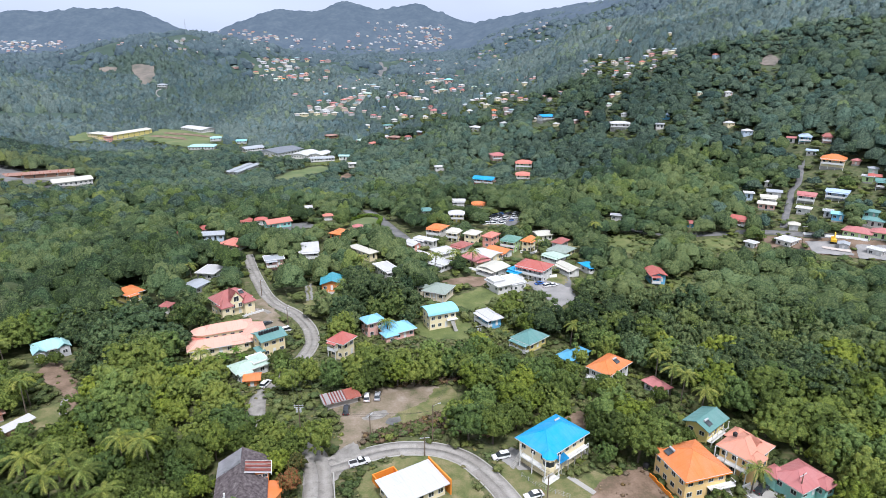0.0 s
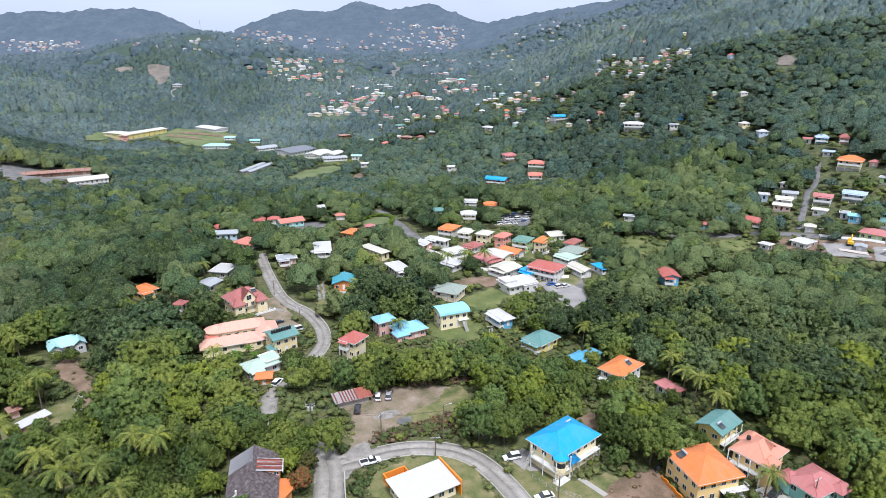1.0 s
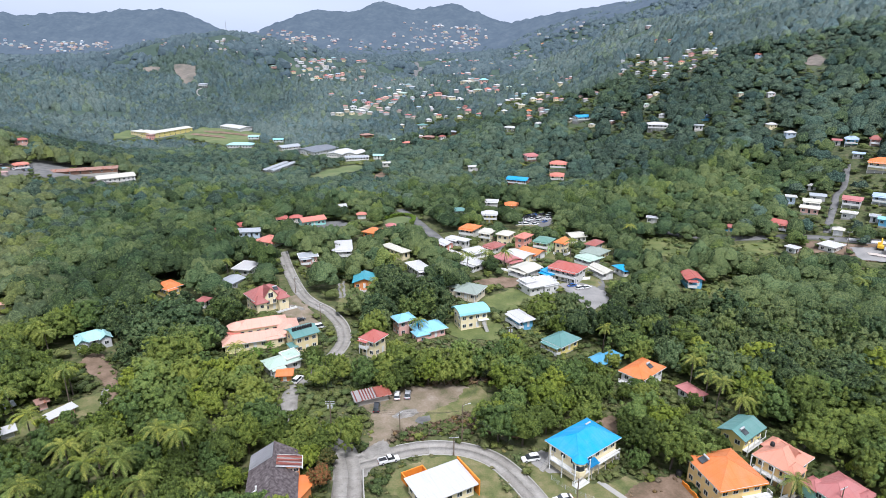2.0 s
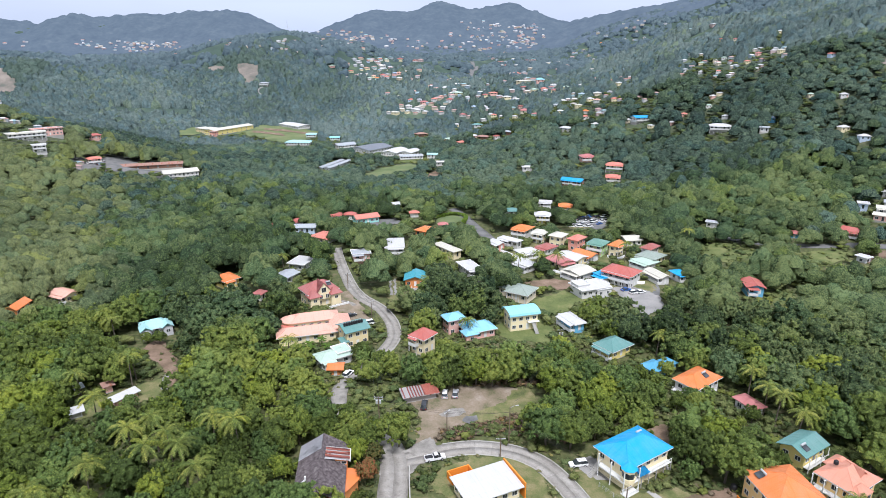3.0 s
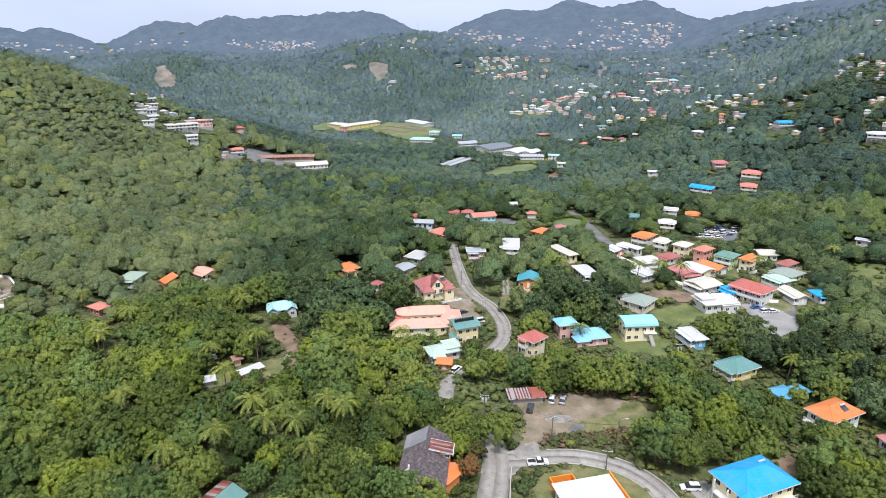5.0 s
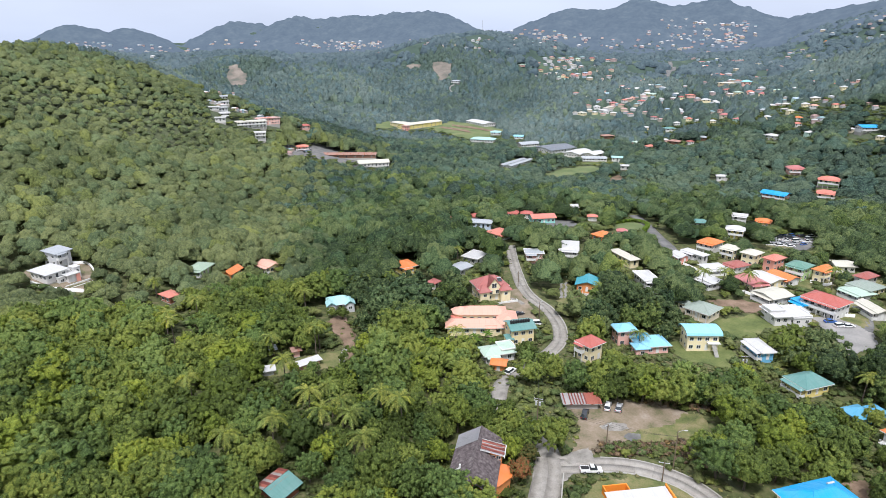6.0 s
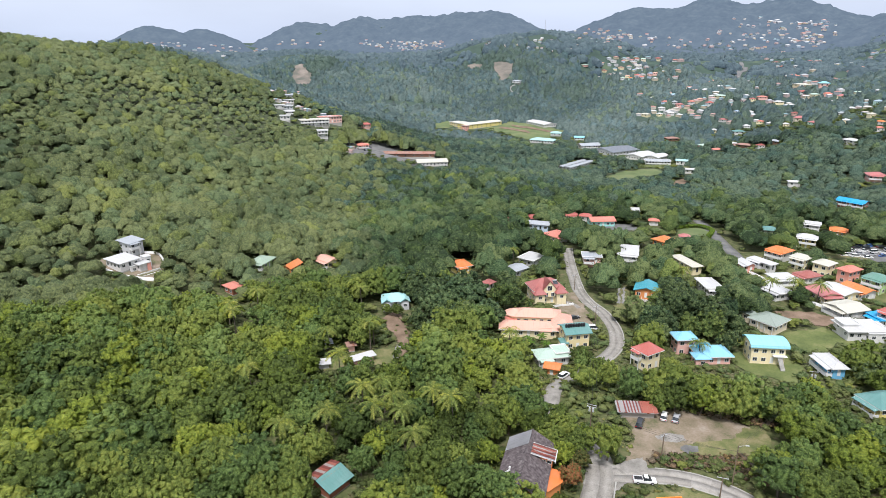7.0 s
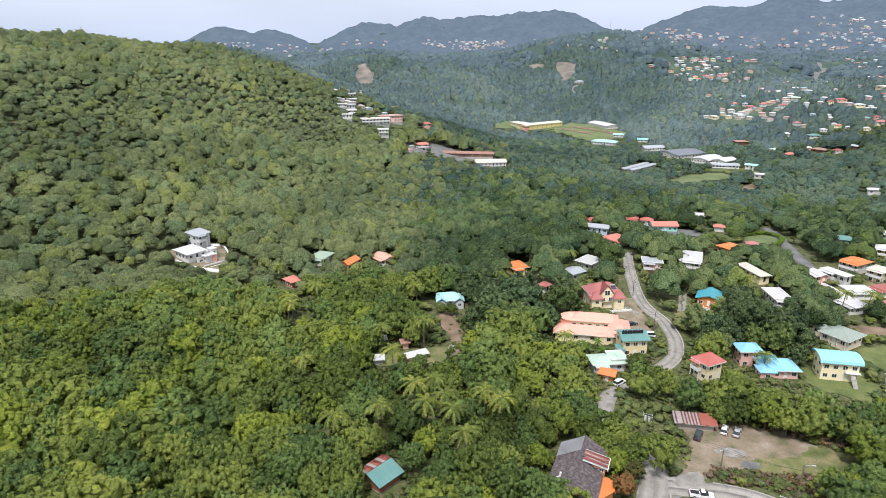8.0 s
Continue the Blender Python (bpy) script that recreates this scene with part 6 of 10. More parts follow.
small_house(-250, 2622, -15, 12.0, 3.2, "white", "red")
small_house(-221, 2706, 30, 14.1, 5.8, "white", "rose")
small_house(-215, 2654, -30, 8.4, 5.8, "mint_wall", "red")
small_house(-273, 2590, 46, 8.4, 3.2, "white", "grey_roof")
small_house(-303, 2649, -13, 13.7, 3.2, "coral", "peach")
small_house(-269, 2669, -14, 11.1, 5.8, "yellow", "orange")
small_house(-360, 2425, 23, 13.4, 3.2, "white", "orange")
small_house(-331, 2532, -28, 15.2, 3.2, "mint_wall", "red")
small_house(-458, 2405, -24, 11.5, 3.2, "mint_wall", "teal")
small_house(-358, 2472, -27, 15.2, 3.2, "white", "white_roof")
small_house(-446, 2454, 50, 15.5, 3.4, "beige", "teal")
small_house(-411, 2442, 25, 10.7, 3.4, "pale_blue", "white_roof")
small_house(-424, 2415, 25, 11.2, 5.8, "yellow", "white_roof")
small_house(-440, 2396, -10, 15.7, 5.8, "yellow", "red_brown")
small_house(134, 2234, -23, 10.6, 5.8, "white", "white_roof")
small_house(158, 2246, -39, 13.2, 5.8, "coral", "white_roof")
small_house(57, 1700, -22, 12.0, 3.2, "yellow", "rose")
small_house(119, 2188, -38, 15.9, 3.2, "cream", "mint")
small_house(124, 2230, 12, 12.9, 5.8, "mint_wall", "grey_roof")
small_house(154, 2116, -24, 10.3, 3.4, "mint_wall", "white_roof")
small_house(171, 2179, 36, 13.0, 3.4, "white", "cream_roof")
small_house(141, 1986, 21, 11.0, 3.4, "cream", "white_roof")
small_house(-6, 2009, -35, 10.4, 5.8, "straw", "rose")
small_house(-13, 1655, 40, 13.6, 5.8, "pink", "teal")
small_house(-131, 2003, 44, 13.0, 3.4, "pale_blue", "white_roof")
small_house(-118, 1980, 28, 9.8, 3.4, "white", "white_roof")
small_house(-89, 1961, -17, 10.9, 3.2, "pink", "teal")
small_house(-111, 2361, -32, 12.4, 5.8, "straw", "white_roof")
small_house(-11, 1979, -35, 13.7, 5.8, "pink", "orange")
small_house(-95, 1867, -17, 13.3, 3.4, "white", "red_brown")
small_house(300, 2318, 8, 10.9, 3.4, "pale_blue", "white_roof")
small_house(299, 2387, 8, 12.1, 3.2, "mint_wall", "teal")
small_house(323, 2283, -28, 12.2, 3.2, "white", "cream_roof")
small_house(214, 2382, -40, 14.7, 5.8, "mint_wall", "rose")
small_house(347, 2283, 16, 13.7, 3.4, "white", "peach")
small_house(235, 2316, -41, 15.1, 3.2, "cream", "rose")
small_house(320, 2201, -43, 13.4, 5.8, "cream", "rose")
small_house(316, 2209, 17, 14.0, 3.2, "white", "orange")
small_house(191, 795, 26, 6.5, 5.8, "white", "pale_blue_roof")
small_house(215, 662, -53, 6.5, 3.2, "pink", "rose")
small_house(188, 714, 10, 6.5, 3.4, "coral", "teal")
small_house(193, 672, 9, 6.5, 5.8, "white", "coral_roof")
small_house(209, 645, -53, 6.5, 3.4, "straw", "grey_roof")
small_house(184, 746, 11, 6.5, 3.4, "coral", "teal")
small_house(214, 689, 23, 6.5, 3.4, "cream", "mint")
small_house(186, 826, -48, 6.5, 3.4, "cream", "teal")
small_house(-716, 1393, 52, 7.1, 3.2, "beige", "red_brown")
small_house(-564, 1219, 40, 9.4, 3.4, "white", "grey_roof")
small_house(-602, 1209, -9, 9.0, 3.4, "pale_blue", "white_roof")
small_house(-1305, 2482, 8, 8.2, 3.2, "pale_blue", "white_roof")
small_house(-715, 1436, 41, 8.2, 3.2, "cream", "white_roof")
small_house(-601, 1224, 66, 8.3, 5.8, "pink", "cream_roof")
small_house(87, 762, -26, 6.5, 5.8, "white", "teal")
small_house(108, 682, 31, 6.5, 3.2, "white", "red")
small_house(111, 664, 16, 6.5, 3.2, "coral", "white_roof")
small_house(91, 699, 33, 6.5, 3.4, "white", "red")
small_house(123, 674, -45, 6.5, 3.2, "cream", "coral_roof")
small_house(-2534, 1804, 35, 13.8, 5.8, "white", "white_roof")
small_house(-2474, 1838, 18, 14.0, 3.2, "white", "white_roof")
small_house(-2527, 1799, 20, 19.5, 5.8, "beige", "orange")
small_house(-2511, 1819, 19, 15.5, 5.8, "cream", "coral_roof")
small_house(-2457, 1839, 18, 17.1, 5.8, "white", "teal")
small_house(-2459, 1856, 68, 18.9, 3.2, "mint_wall", "rose")
small_house(-2494, 1881, 93, 16.3, 3.4, "yellow", "white_roof")
small_house(-2488, 1838, 79, 15.5, 3.4, "pale_blue", "white_roof")
small_house(-2476, 1837, 78, 16.5, 5.8, "white", "mint")
small_house(-2508, 1856, 78, 12.5, 3.2, "coral", "pale_blue_roof")
small_house(-2474, 1913, 77, 13.2, 3.4, "mint_wall", "red")
small_house(-2476, 1850, 18, 12.1, 5.8, "mint_wall", "white_roof")
small_house(-2448, 1862, 18, 14.8, 3.2, "white", "cream_roof")
small_house(-2479, 1893, 33, 11.8, 5.8, "white", "grey_roof")
small_house(-2491, 1799, 19, 16.2, 3.4, "cream", "teal")
small_house(-2454, 1897, 32, 19.7, 3.2, "cream", "teal")
small_house(-2325, 2041, 64, 18.2, 3.4, "mint_wall", "mint")
small_house(-2331, 2295, 25, 22.0, 5.8, "coral", "grey_roof")
small_house(-2378, 2282, 61, 15.1, 3.4, "white", "rose")
small_house(-1954, 1635, 30, 10.6, 5.8, "straw", "red")
small_house(-2339, 2088, 63, 19.6, 3.4, "straw", "red_brown")
small_house(-2374, 2117, 28, 19.9, 3.2, "white", "grey_roof")
small_house(-2370, 2069, 74, 14.7, 3.4, "white", "white_roof")
small_house(-2333, 2205, 87, 22.0, 3.2, "cream", "red_brown")
small_house(-2349, 1983, 30, 16.1, 3.4, "white", "cream_roof")
small_house(-1352, 1179, 14, 12.1, 3.2, "white", "rose")
small_house(-2331, 2020, 29, 15.5, 3.4, "mint_wall", "white_roof")
small_house(-2369, 2265, 86, 22.0, 5.8, "mint_wall", "white_roof")
small_house(-1509, 2482, 71, 12.3, 3.2, "mint_wall", "red_brown")
small_house(-1538, 2462, 57, 16.0, 3.4, "cream", "white_roof")
small_house(-1654, 2438, -1, 15.3, 3.2, "white", "peach")
small_house(-1635, 2476, 73, 10.1, 3.4, "white", "coral_roof")
small_house(-1689, 2439, 15, 10.7, 3.4, "white", "cream_roof")
small_house(-1681, 2419, 50, 10.9, 3.2, "white", "rose")
small_house(-1588, 2454, -2, 10.4, 3.2, "white", "white_roof")
small_house(-1486, 2485, 11, 13.9, 3.2, "beige", "coral_roof")
small_house(-1656, 2440, 14, 10.0, 5.8, "mint_wall", "teal")
small_house(-1817, 2398, 62, 11.5, 3.2, "pink", "cream_roof")
small_house(-1490, 2472, 56, 11.8, 5.8, "white", "red")
small_house(-1468, 2497, 55, 14.5, 5.8, "white", "white_roof")
small_house(-1830, 2434, 17, 15.0, 5.8, "pale_blue", "cream_roof")
small_house(-1423, 2430, 10, 6.6, 3.4, "pink", "pale_blue_roof")
small_house(-1484, 2477, 11, 9.6, 3.4, "straw", "teal")
small_house(-1802, 2446, 16, 10.1, 3.4, "yellow", "rose")
small_house(-1455, 2491, 45, 9.6, 3.4, "beige", "white_roof")
small_house(-1816, 2416, 77, 13.0, 3.4, "white", "cream_roof")
small_house(-1464, 2457, 46, 8.5, 5.8, "coral", "rose")
small_house(-1432, 2434, 70, 8.1, 3.4, "coral", "pale_blue_roof")
small_house(-1527, 2467, 57, 14.6, 3.2, "straw", "cream_roof")
small_house(-1798, 2419, 52, 12.0, 3.2, "coral", "teal")
small_house(-1478, 2477, 46, 14.2, 5.8, "cream", "grey_roof")
small_house(-1530, 2468, 57, 15.9, 5.8, "white", "cream_roof")
small_house(-1415, 2442, 70, 7.9, 3.2, "white", "white_roof")
small_house(-1617, 2484, 58, 9.5, 5.8, "white", "coral_roof")
small_house(-1656, 2470, 74, 16.9, 3.4, "white", "white_roof")
small_house(-1538, 2450, 72, 10.6, 3.2, "white", "peach")
small_house(-1617, 2440, 49, 11.3, 3.2, "pale_blue", "white_roof")
small_house(-1566, 2439, 73, 15.7, 5.8, "white", "white_roof")
small_house(-2035, 2362, 6, 11.4, 5.8, "white", "orange")
small_house(-2254, 2404, 58, 17.8, 5.8, "white", "peach")
small_house(-2233, 2373, 23, 11.8, 5.8, "white", "orange")
small_house(-2297, 2348, 9, 17.1, 3.2, "white", "cream_roof")
small_house(-2018, 2356, 21, 12.3, 5.8, "coral", "cream_roof")
small_house(-2166, 2410, 57, 17.9, 3.4, "cream", "white_roof")
small_house(-2012, 2325, 66, 15.2, 3.2, "beige", "white_roof")
small_house(-522, 1277, 2, 8.8, 3.2, "white", "white_roof")
small_house(-515, 1250, 47, 6.5, 3.4, "cream", "peach")
small_house(-513, 1279, -13, 8.2, 3.4, "white", "cream_roof")
small_house(-544, 1238, -11, 6.7, 5.8, "cream", "teal")
small_house(-518, 1304, 2, 7.5, 3.4, "white", "mint")
small_house(-500, 1259, 62, 6.5, 5.8, "white", "white_roof")
small_house(-520, 1236, 38, 9.0, 5.8, "white", "coral_roof")
small_house(-517, 1289, 62, 6.5, 3.4, "white", "white_roof")
small_house(-517, 1297, 2, 6.5, 5.8, "straw", "cream_roof")
small_house(-507, 1253, 2, 6.5, 3.2, "white", "cream_roof")
small_house(-1618, 2421, 59, 15.4, 3.2, "beige", "grey_roof")
small_house(-1527, 2437, -3, 7.4, 3.4, "cream", "cream_roof")
small_house(-1618, 2445, 48, 13.3, 3.2, "white", "orange")
small_house(-1636, 2421, 74, 12.6, 5.8, "coral", "rose")
small_house(-1539, 2438, 57, 12.4, 3.2, "white", "red")
small_house(-1520, 2462, 57, 14.6, 3.2, "pale_blue", "red")
small_house(-1598, 2458, 58, 9.2, 3.4, "coral", "peach")
small_house(-1590, 2420, 13, 12.9, 3.2, "pink", "cream_roof")
small_house(-1607, 2427, -1, 14.8, 3.2, "mint_wall", "cream_roof")
small_house(-1587, 2462, 13, 12.7, 5.8, "pink", "orange")
small_house(-1557, 2427, 73, 7.2, 3.2, "pink", "cream_roof")
small_house(-1564, 2440, 13, 11.2, 5.8, "coral", "red")
small_house(-1579, 2480, 47, 9.5, 5.8, "straw", "orange")
small_house(-1570, 2444, 73, 13.4, 3.2, "yellow", "orange")
small_house(-520, 534, 9, 6.5, 5.8, "white", "white_roof")
small_house(-507, 508, 25, 7.2, 5.8, "white", "white_roof")
small_house(-561, 599, 83, 8.5, 3.4, "white", "white_roof")
small_house(-669, 752, 67, 8.0, 3.2, "white", "white_roof")
small_house(-684, 749, 7, 7.6, 5.8, "white", "white_roof")
small_house(-493, 488, 10, 6.5, 3.4, "white", "white_roof")
small_house(-490, 487, 10, 6.5, 3.2, "white", "white_roof")
small_house(-687, 756, 7, 10.5, 3.2, "white", "white_roof")
small_house(-678, 753, 22, 8.2, 5.8, "white", "white_roof")
small_house(-445, 460, 59, 6.5, 3.2, "white", "white_roof")
small_house(-453, 452, 10, 6.5, 5.8, "white", "white_roof")
small_house(-451, 454, 70, 6.5, 3.4, "white", "white_roof")
small_house(-447, 458, 69, 6.5, 3.2, "white", "white_roof")
small_house(-452, 453, 60, 6.5, 5.8, "white", "white_roof")
small_house(-451, 455, 25, 6.5, 3.2, "white", "white_roof")
small_house(-444, 460, 69, 6.5, 3.2, "white", "white_roof")
small_house(-453, 452, 70, 6.5, 5.8, "white", "white_roof")
small_house(-430, 474, 57, 6.6, 3.4, "white", "coral_roof")
small_house(-431, 473, 7, 6.5, 3.2, "white", "red_brown")
small_house(-432, 472, 67, 6.5, 3.4, "white", "teal")
small_house(-420, 483, 81, 6.5, 3.2, "white", "coral_roof")
small_house(-432, 472, 7, 6.5, 3.2, "white", "white_roof")
small_house(-415, 487, 55, 6.5, 3.4, "white", "red")
small_house(-436, 468, 23, 6.6, 3.4, "white", "red")
small_house(-437, 467, 23, 6.5, 3.4, "white", "rose")
small_house(-344, 447, 18, 6.5, 3.2, "pale_blue", "orange")
small_house(-346, 443, 63, 6.5, 3.2, "mint_wall", "teal")
small_house(-344, 428, 79, 6.5, 3.4, "cream", "white_roof")
small_house(-344, 430, 79, 6.5, 3.4, "pink", "red_brown")
small_house(-338, 420, 19, 6.5, 3.4, "pale_blue", "orange")
small_house(-338, 444, 77, 6.5, 3.4, "white", "mint")
small_house(-329, 1455, -22, 12.5, 3.4, "cream", "cream_roof")
small_house(-213, 1180, 50, 7.9, 3.2, "white", "white_roof")
small_house(-291, 1372, -23, 11.1, 5.8, "pink", "red_brown")
small_house(-347, 1421, -21, 11.7, 3.2, "straw", "grey_roof")
small_house(-311, 1369, 38, 11.8, 5.8, "white", "cream_roof")
small_house(-255, 1152, -8, 8.5, 5.8, "white", "white_roof")
small_house(-269, 1161, -22, 12.2, 3.2, "pale_blue", "orange")
small_house(-327, 1381, -7, 7.5, 3.4, "beige", "red_brown")
small_house(-326, 1353, 39, 10.6, 3.2, "yellow", "cream_roof")
small_house(-315, 1515, -23, 12.3, 5.8, "coral", "cream_roof")
small_house(-217, 1175, 25, 8.5, 3.2, "mint_wall", "white_roof")
small_house(-312, 1538, 51, 9.8, 3.4, "white", "cream_roof")
small_house(-273, 1150, 53, 11.2, 5.8, "straw", "orange")
small_house(-362, 1385, -20, 12.1, 3.2, "straw", "white_roof")
small_house(-357, 1392, 39, 11.1, 5.8, "mint_wall", "white_roof")
small_house(-317, 1343, -22, 10.8, 3.2, "yellow", "rose")
small_house(-354, 1292, 30, 9.9, 3.4, "pink", "coral_roof")
small_house(-377, 1326, 41, 9.2, 3.2, "mint_wall", "cream_roof")
small_house(-342, 1387, 54, 13.3, 3.2, "white", "cream_roof")
small_house(-375, 1375, -20, 7.4, 3.2, "white", "grey_roof")
small_house(-338, 1380, 54, 8.6, 3.4, "yellow", "pale_blue_roof")
small_house(-342, 1351, 29, 11.0, 5.8, "yellow", "white_roof")
small_house(-395, 1317, -18, 10.3, 5.8, "white", "teal")
small_house(-301, 1355, 28, 10.7, 3.4, "pale_blue", "red_brown")
small_house(-224, 1156, -24, 7.9, 3.4, "yellow", "peach")
small_house(-376, 1369, -20, 11.5, 5.8, "straw", "white_roof")
small_house(-378, 1265, 57, 9.8, 5.8, "straw", "mint")
small_house(-216, 1174, -10, 9.8, 5.8, "white", "cream_roof")
small_house(-253, 1417, -25, 13.3, 5.8, "cream", "pale_blue_roof")
small_house(-366, 1338, -20, 9.4, 3.2, "cream", "rose")
small_house(-393, 1312, -18, 12.3, 3.2, "beige", "grey_roof")
small_house(-386, 1352, 41, 10.9, 3.2, "white", "red_brown")
small_house(-362, 1285, -4, 11.5, 5.8, "white", "white_roof")
small_house(-346, 1294, 30, 6.9, 5.8, "pale_blue", "white_roof")
small_house(-220, 1216, 25, 11.6, 3.2, "pink", "cream_roof")
small_house(-242, 1189, 51, 7.6, 3.4, "cream", "cream_roof")
small_house(-383, 2186, -25, 18.2, 3.2, "pale_blue", "white_roof")
small_house(-244, 1146, 52, 11.2, 3.4, "pink", "orange")
small_house(-343, 1353, -6, 12.0, 3.4, "cream", "cream_roof")
small_house(-333, 1373, 29, 10.8, 5.8, "cream", "white_roof")
small_house(-155, 921, 50, 6.5, 3.4, "cream", "white_roof")
small_house(-142, 941, -26, 11.1, 3.2, "white", "red_brown")
small_house(-141, 899, 24, 10.3, 5.8, "white", "peach")
small_house(-161, 905, 35, 10.4, 3.2, "white", "orange")
small_house(-158, 912, 50, 6.5, 3.4, "yellow", "grey_roof")
small_house(-159, 897, -10, 6.5, 5.8, "white", "white_roof")
small_house(-192, 904, 37, 10.2, 3.4, "mint_wall", "grey_roof")
small_house(-164, 873, 51, 7.4, 3.2, "beige", "mint")
small_house(-194, 1058, 35, 11.1, 3.4, "white", "mint")
small_house(-201, 1075, -9, 8.1, 3.4, "yellow", "orange")
small_house(-122, 946, -28, 8.5, 3.2, "white", "red_brown")
small_house(-201, 867, 28, 8.1, 3.2, "beige", "red")
small_house(-128, 923, -12, 8.6, 5.8, "cream", "white_roof")
small_house(-126, 971, -13, 9.9, 5.8, "white", "white_roof")
small_house(-123, 955, 32, 10.4, 3.2, "yellow", "teal")
small_house(-126, 934, 23, 7.2, 3.2, "coral", "teal")
small_house(-197, 1062, 36, 8.8, 5.8, "cream", "white_roof")
small_house(-165, 897, 35, 10.2, 5.8, "cream", "cream_roof")
small_house(-245, 1056, -7, 11.7, 3.4, "pink", "mint")
small_house(-151, 878, -25, 9.4, 3.4, "white", "red_brown")
small_house(-171, 891, 51, 6.5, 3.2, "coral", "teal")
small_house(-129, 903, -27, 9.2, 3.2, "white", "coral_roof")
small_house(-135, 962, 23, 7.6, 5.8, "white", "grey_roof")
small_house(-136, 887, -11, 7.6, 3.4, "white", "white_roof")
small_house(-186, 886, 27, 9.3, 3.4, "mint_wall", "rose")
small_house(-128, 875, 33, 9.4, 3.4, "mint_wall", "orange")
small_house(-117, 1061, 31, 11.4, 3.2, "pale_blue", "rose")
small_house(-181, 1120, -11, 11.8, 3.2, "mint_wall", "orange")
small_house(-152, 1093, 48, 8.6, 3.4, "beige", "rose")
small_house(-98, 944, 31, 7.3, 5.8, "beige", "cream_roof")
small_house(-83, 1046, 45, 8.0, 3.2, "pale_blue", "grey_roof")
small_house(-178, 1113, 24, 9.9, 5.8, "white", "peach")
small_house(-148, 916, -11, 9.8, 5.8, "white", "peach")
small_house(-81, 964, -30, 9.4, 5.8, "straw", "white_roof")
small_house(-166, 1083, 34, 11.7, 3.2, "yellow", "white_roof")
small_house(-158, 1150, 23, 9.2, 5.8, "white", "cream_roof")
small_house(-112, 958, 22, 6.8, 3.4, "beige", "orange")
small_house(-109, 1053, -29, 11.3, 5.8, "white", "coral_roof")
small_house(-126, 1010, 47, 10.3, 3.2, "white", "grey_roof")
small_house(-155, 1055, 33, 6.5, 3.2, "pale_blue", "rose")
small_house(-123, 984, -28, 9.8, 3.4, "coral", "grey_roof")
small_house(-141, 942, -26, 6.7, 3.2, "white", "rose")
small_house(-128, 1061, 22, 11.0, 5.8, "white", "pale_blue_roof")
small_house(-179, 1123, 24, 6.7, 3.4, "mint_wall", "pale_blue_roof")
small_house(-51, 945, 43, 9.7, 5.8, "white", "cream_roof")
small_house(-53, 1490, 17, 15.1, 5.8, "beige", "red_brown")
small_house(-26, 1024, 16, 8.3, 3.2, "white", "red_brown")
small_house(-28, 941, 27, 6.5, 3.4, "mint_wall", "red")
small_house(25, 984, -36, 9.1, 3.2, "white", "pale_blue_roof")
small_house(-34, 968, -33, 9.8, 3.2, "beige", "red_brown")
small_house(31, 1624, 39, 13.0, 3.2, "white", "white_roof")
small_house(-3, 1046, -20, 10.6, 3.4, "mint_wall", "cream_roof")
small_house(-12, 967, -34, 8.9, 3.2, "white", "white_roof")
small_house(28, 995, 38, 9.9, 3.4, "cream", "white_roof")
small_house(-51, 1084, 43, 8.5, 3.4, "white", "mint")
small_house(16, 972, 39, 7.7, 5.8, "straw", "white_roof")
small_house(-26, 1548, 26, 15.5, 3.4, "white", "cream_roof")
small_house(-23, 1041, -34, 7.3, 3.4, "cream", "grey_roof")
small_house(-89, 1133, -16, 10.3, 5.8, "white", "peach")
small_house(-10, 965, 41, 9.3, 5.8, "beige", "cream_roof")
small_house(19, 941, 14, 8.2, 3.2, "white", "white_roof")
small_house(-11, 1047, 41, 10.3, 5.8, "white", "white_roof")
small_house(-16, 1025, 26, 10.5, 5.8, "white", "orange")
small_house(10, 1566, 25, 13.8, 3.2, "white", "cream_roof")
small_house(-13, 1046, 26, 10.0, 3.4, "mint_wall", "white_roof")
small_house(-78, 1076, 19, 6.5, 3.4, "pale_blue", "cream_roof")
small_house(-111, 890, -28, 8.1, 3.4, "white", "orange")
small_house(-84, 843, 46, 6.5, 3.4, "white", "pale_blue_roof")
small_house(-64, 891, 19, 6.5, 5.8, "yellow", "cream_roof")
small_house(-57, 852, 19, 6.5, 3.4, "straw", "white_roof")
small_house(-39, 807, 43, 8.7, 5.8, "cream", "peach")
small_house(-67, 893, 19, 10.1, 3.2, "coral", "red")
small_house(-96, 935, 21, 7.3, 3.2, "white", "red")
small_house(-83, 946, 45, 7.9, 3.2, "coral", "cream_roof")
small_house(-28, 880, -33, 8.7, 3.2, "white", "cream_roof")
small_house(-85, 842, 46, 8.7, 3.2, "white", "coral_roof")
small_house(60, 926, -24, 6.5, 5.8, "yellow", "grey_roof")
small_house(43, 826, -23, 6.5, 5.8, "beige", "cream_roof")
small_house(53, 885, 12, 6.5, 3.4, "cream", "cream_roof")
small_house(49, 791, -39, 8.2, 3.2, "white", "red")
small_house(67, 668, 9, 7.4, 3.2, "pale_blue", "rose")
small_house(60, 821, -24, 7.8, 3.4, "white", "white_roof")
small_house(50, 846, 22, 7.1, 3.4, "pink", "white_roof")
small_house(66, 954, 36, 7.8, 3.4, "cream", "red_brown")
small_house(68, 686, 34, 7.6, 5.8, "beige", "white_roof")
small_house(81, 747, 9, 6.5, 3.4, "white", "coral_roof")
small_house(72, 671, 34, 7.6, 3.4, "cream", "white_roof")
small_house(49, 804, -38, 6.5, 3.2, "pink", "cream_roof")
